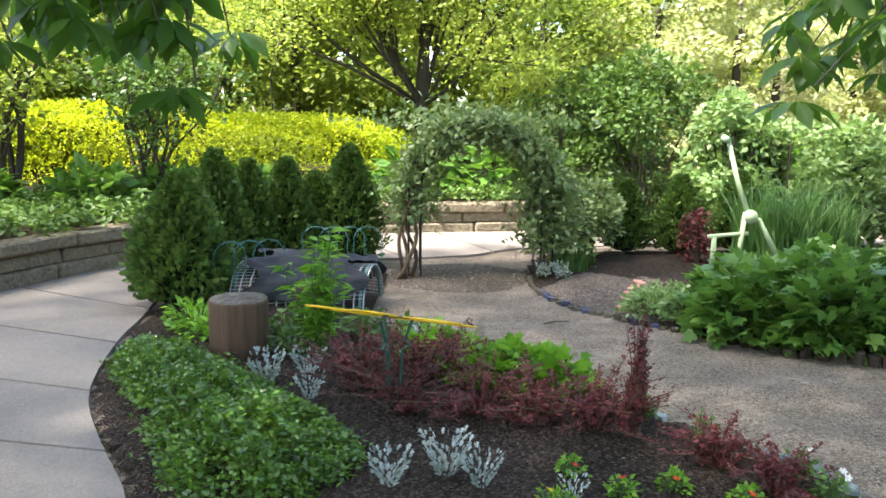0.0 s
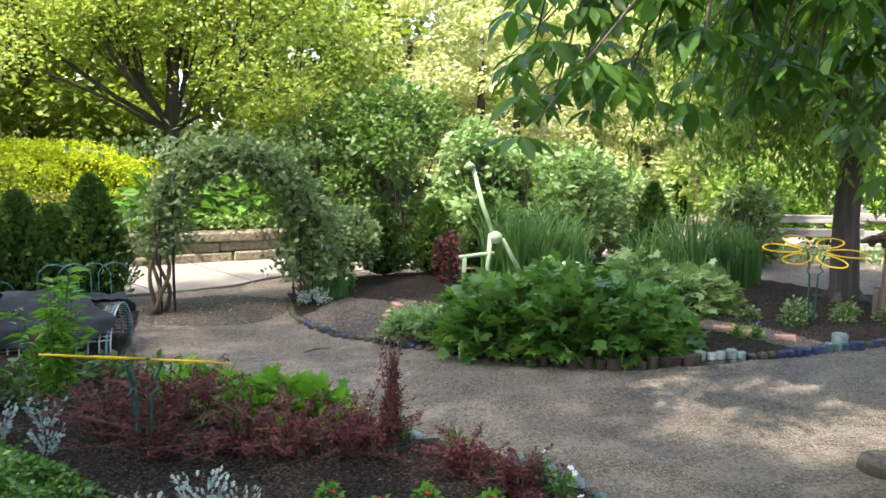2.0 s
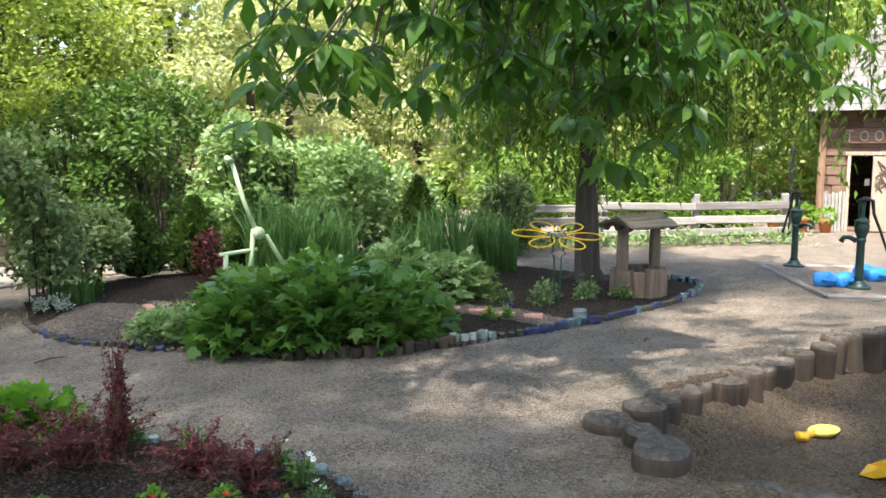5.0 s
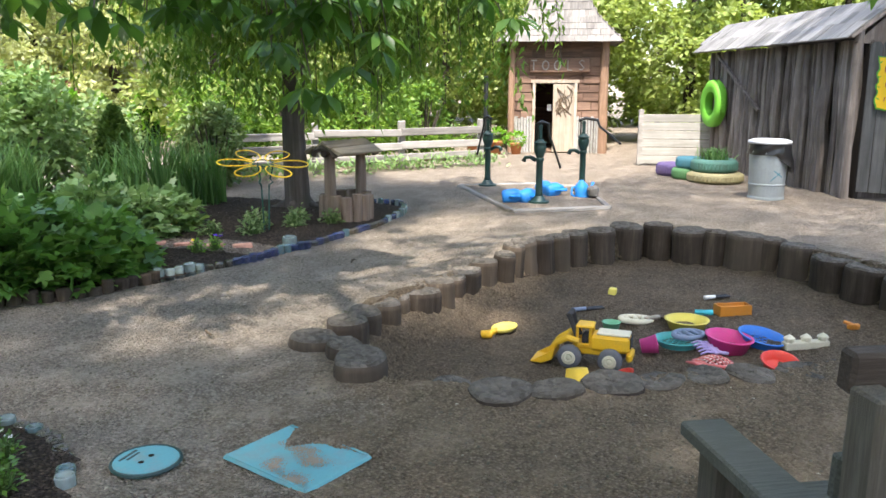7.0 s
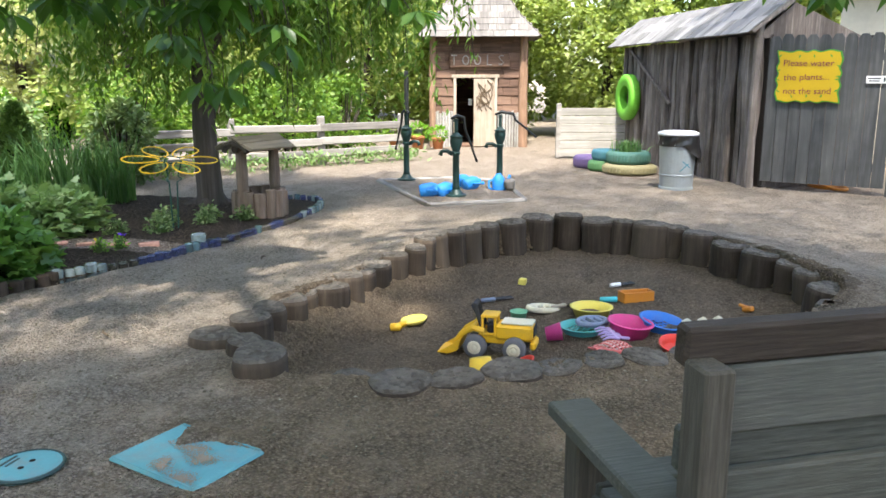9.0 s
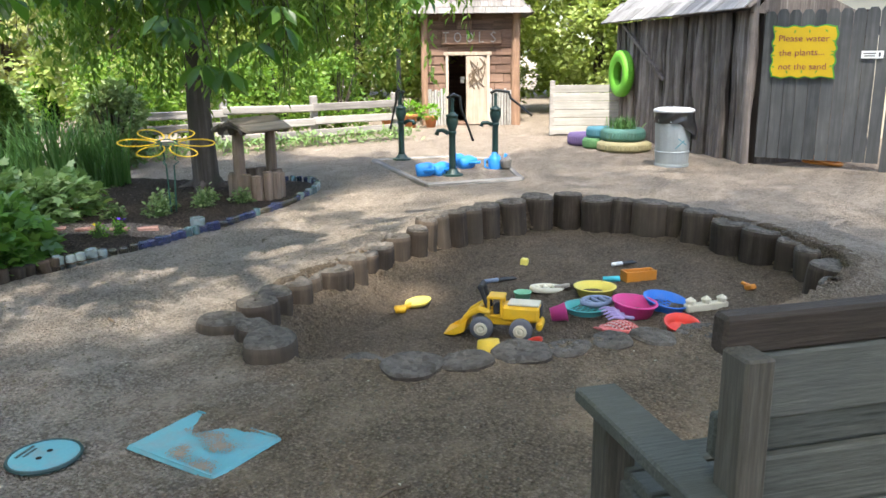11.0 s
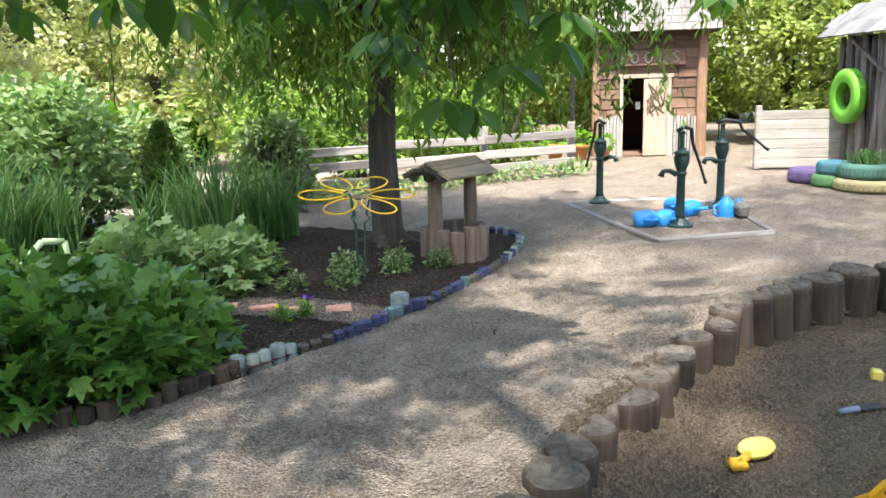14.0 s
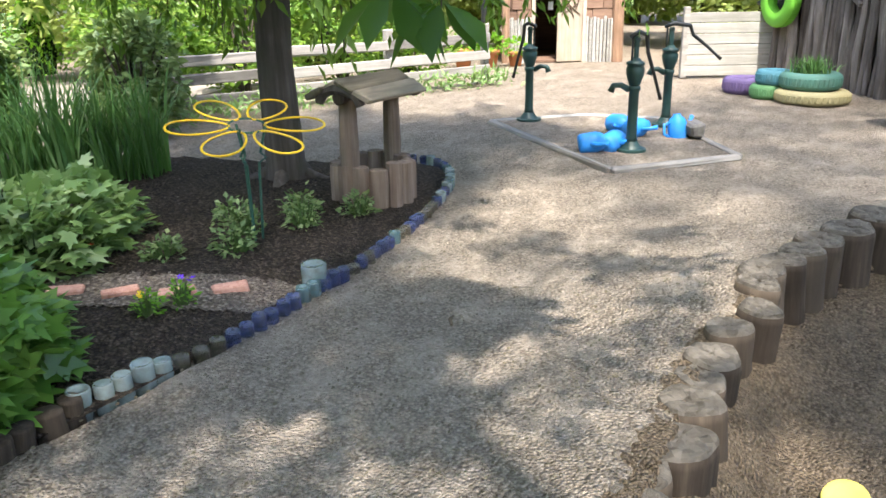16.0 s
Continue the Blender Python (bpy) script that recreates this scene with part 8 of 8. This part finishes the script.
# ---- litter: chips, twigs and pebbles on the paths ----
g = Geo()
rs = np.random.default_rng(5)
N = 4200
far_spread = rs.uniform(0, 1, N) < 0.3
PX = np.where(far_spread, rs.uniform(0.5, 10, N), rs.uniform(1.5, 6.0, N))
PY = np.where(far_spread, rs.uniform(-0.5, 8.5, N), rs.uniform(0.6, 5.2, N))
ok = ~(inside(PIT, PX, PY) | inside(BED_A, PX, PY) | inside(BED_B, PX, PY))
PX, PY = PX[ok], PY[ok]
PZ = lift(PX, PY)
for x, y, z in zip(PX, PY, PZ):
    s, a = rs.uniform(0.003, 0.009), rs.uniform(0, 1.26)
    b = len(g.v)
    for k in range(5):
        q = a + 1.2566 * k
        g.v.append((x + s * 1.3 * math.cos(q), y + s * 0.9 * math.sin(q), z - 0.002))
    for k in range(5):
        q = a + 1.2566 * k + 0.3
        g.v.append((x + s * 0.8 * math.cos(q), y + s * 0.6 * math.sin(q), z + s * 0.6))
    g.f += [(b + k, b + (k + 1) % 5, b + 5 + (k + 1) % 5, b + 5 + k) for k in range(5)] + [(b + 5, b + 6, b + 7, b + 8, b + 9)]
tagged(part("pebbles", g, M["stone"]), "scattered small pebbles on the gravel", "gravel", "", "stuff")
g = Geo()
for k in range(300):
    x, y = rs.uniform(0.5, 8), rs.uniform(-0.3, 8.5)
    if k % 3 == 0:
        x, y = rs.normal(0.1, 0.5), rs.normal(8.0, 0.5)
    A = np.array([x]), np.array([y])
    if inside(PIT, *A)[0] or inside(BED_A, *A)[0] or inside(BED_B, *A)[0]:
        continue
    z = float(lift(*A)[0]) + 0.01 + (0.016 if (x - .1) ** 2 + (y - 8) ** 2 < 0.8 else 0)
    s, a = rs.uniform(0.005, 0.013) * (1.6 if k % 3 == 0 else 1), rs.uniform(0, 6.28)
    c, d = math.cos(a), math.sin(a)
    g.add([(x - s * c, y - s * d, z), (x + .3 * s * d, y - .3 * s * c, z + .004), (x + s * c, y + s * d, z + .002), (x - .3 * s * d, y + .3 * s * c, z + .006)], [(0, 1, 2, 3)])
for k in range(1400):
    poly, hf = (BED_A, HA) if k % 2 else (BED_B, BH)
    lo, hi = poly.min(0), poly.max(0)
    x, y = rs.uniform(lo[0], hi[0]), rs.uniform(lo[1], hi[1])
    A = np.array([x]), np.array([y])
    if not inside(poly, *A)[0]:
        continue
    z = float(hf(*A)[0]) + 0.006
    s, a = rs.uniform(0.006, 0.022), rs.uniform(0, 6.28)
    c, d = math.cos(a), math.sin(a)
    chips.add([(x - s * c, y - s * d, z), (x + .35 * s * d, y - .35 * s * c, z + .004), (x + s * c, y + s * d, z + .003), (x - .35 * s * d, y + .35 * s * c, z + .006)], [(0, 1, 2, 3)])
tagged(part("leaf_litter", chips, M["mulch"]), "dry brown leaf bits and chips on the soil", "litter", "", "stuff")
tagged(part("fallen_petals", g, M["p_cream"]), "pale fallen petals and chips on the ground", "litter", "", "stuff")
for x, y, a, L in ((0.85, 6.05, 25, 0.22), (3.0, 3.6, 70, 0.12), (2.35, 1.15, -20, 0.14), (4.9, 4.3, 30, 0.1)):
    t = thing("fallen_twig", "short dry twig lying on the gravel", "twig", pose(x, y, 0.02, 0, 0, a), "fallen twigs")
    part("stick", Geo().tube([(-L / 2, 0, 0), (0, 0.01, 0.006), (L / 2, -0.005, 0)], [0.007, 0.008, 0.004], 6), M["twig"], t)
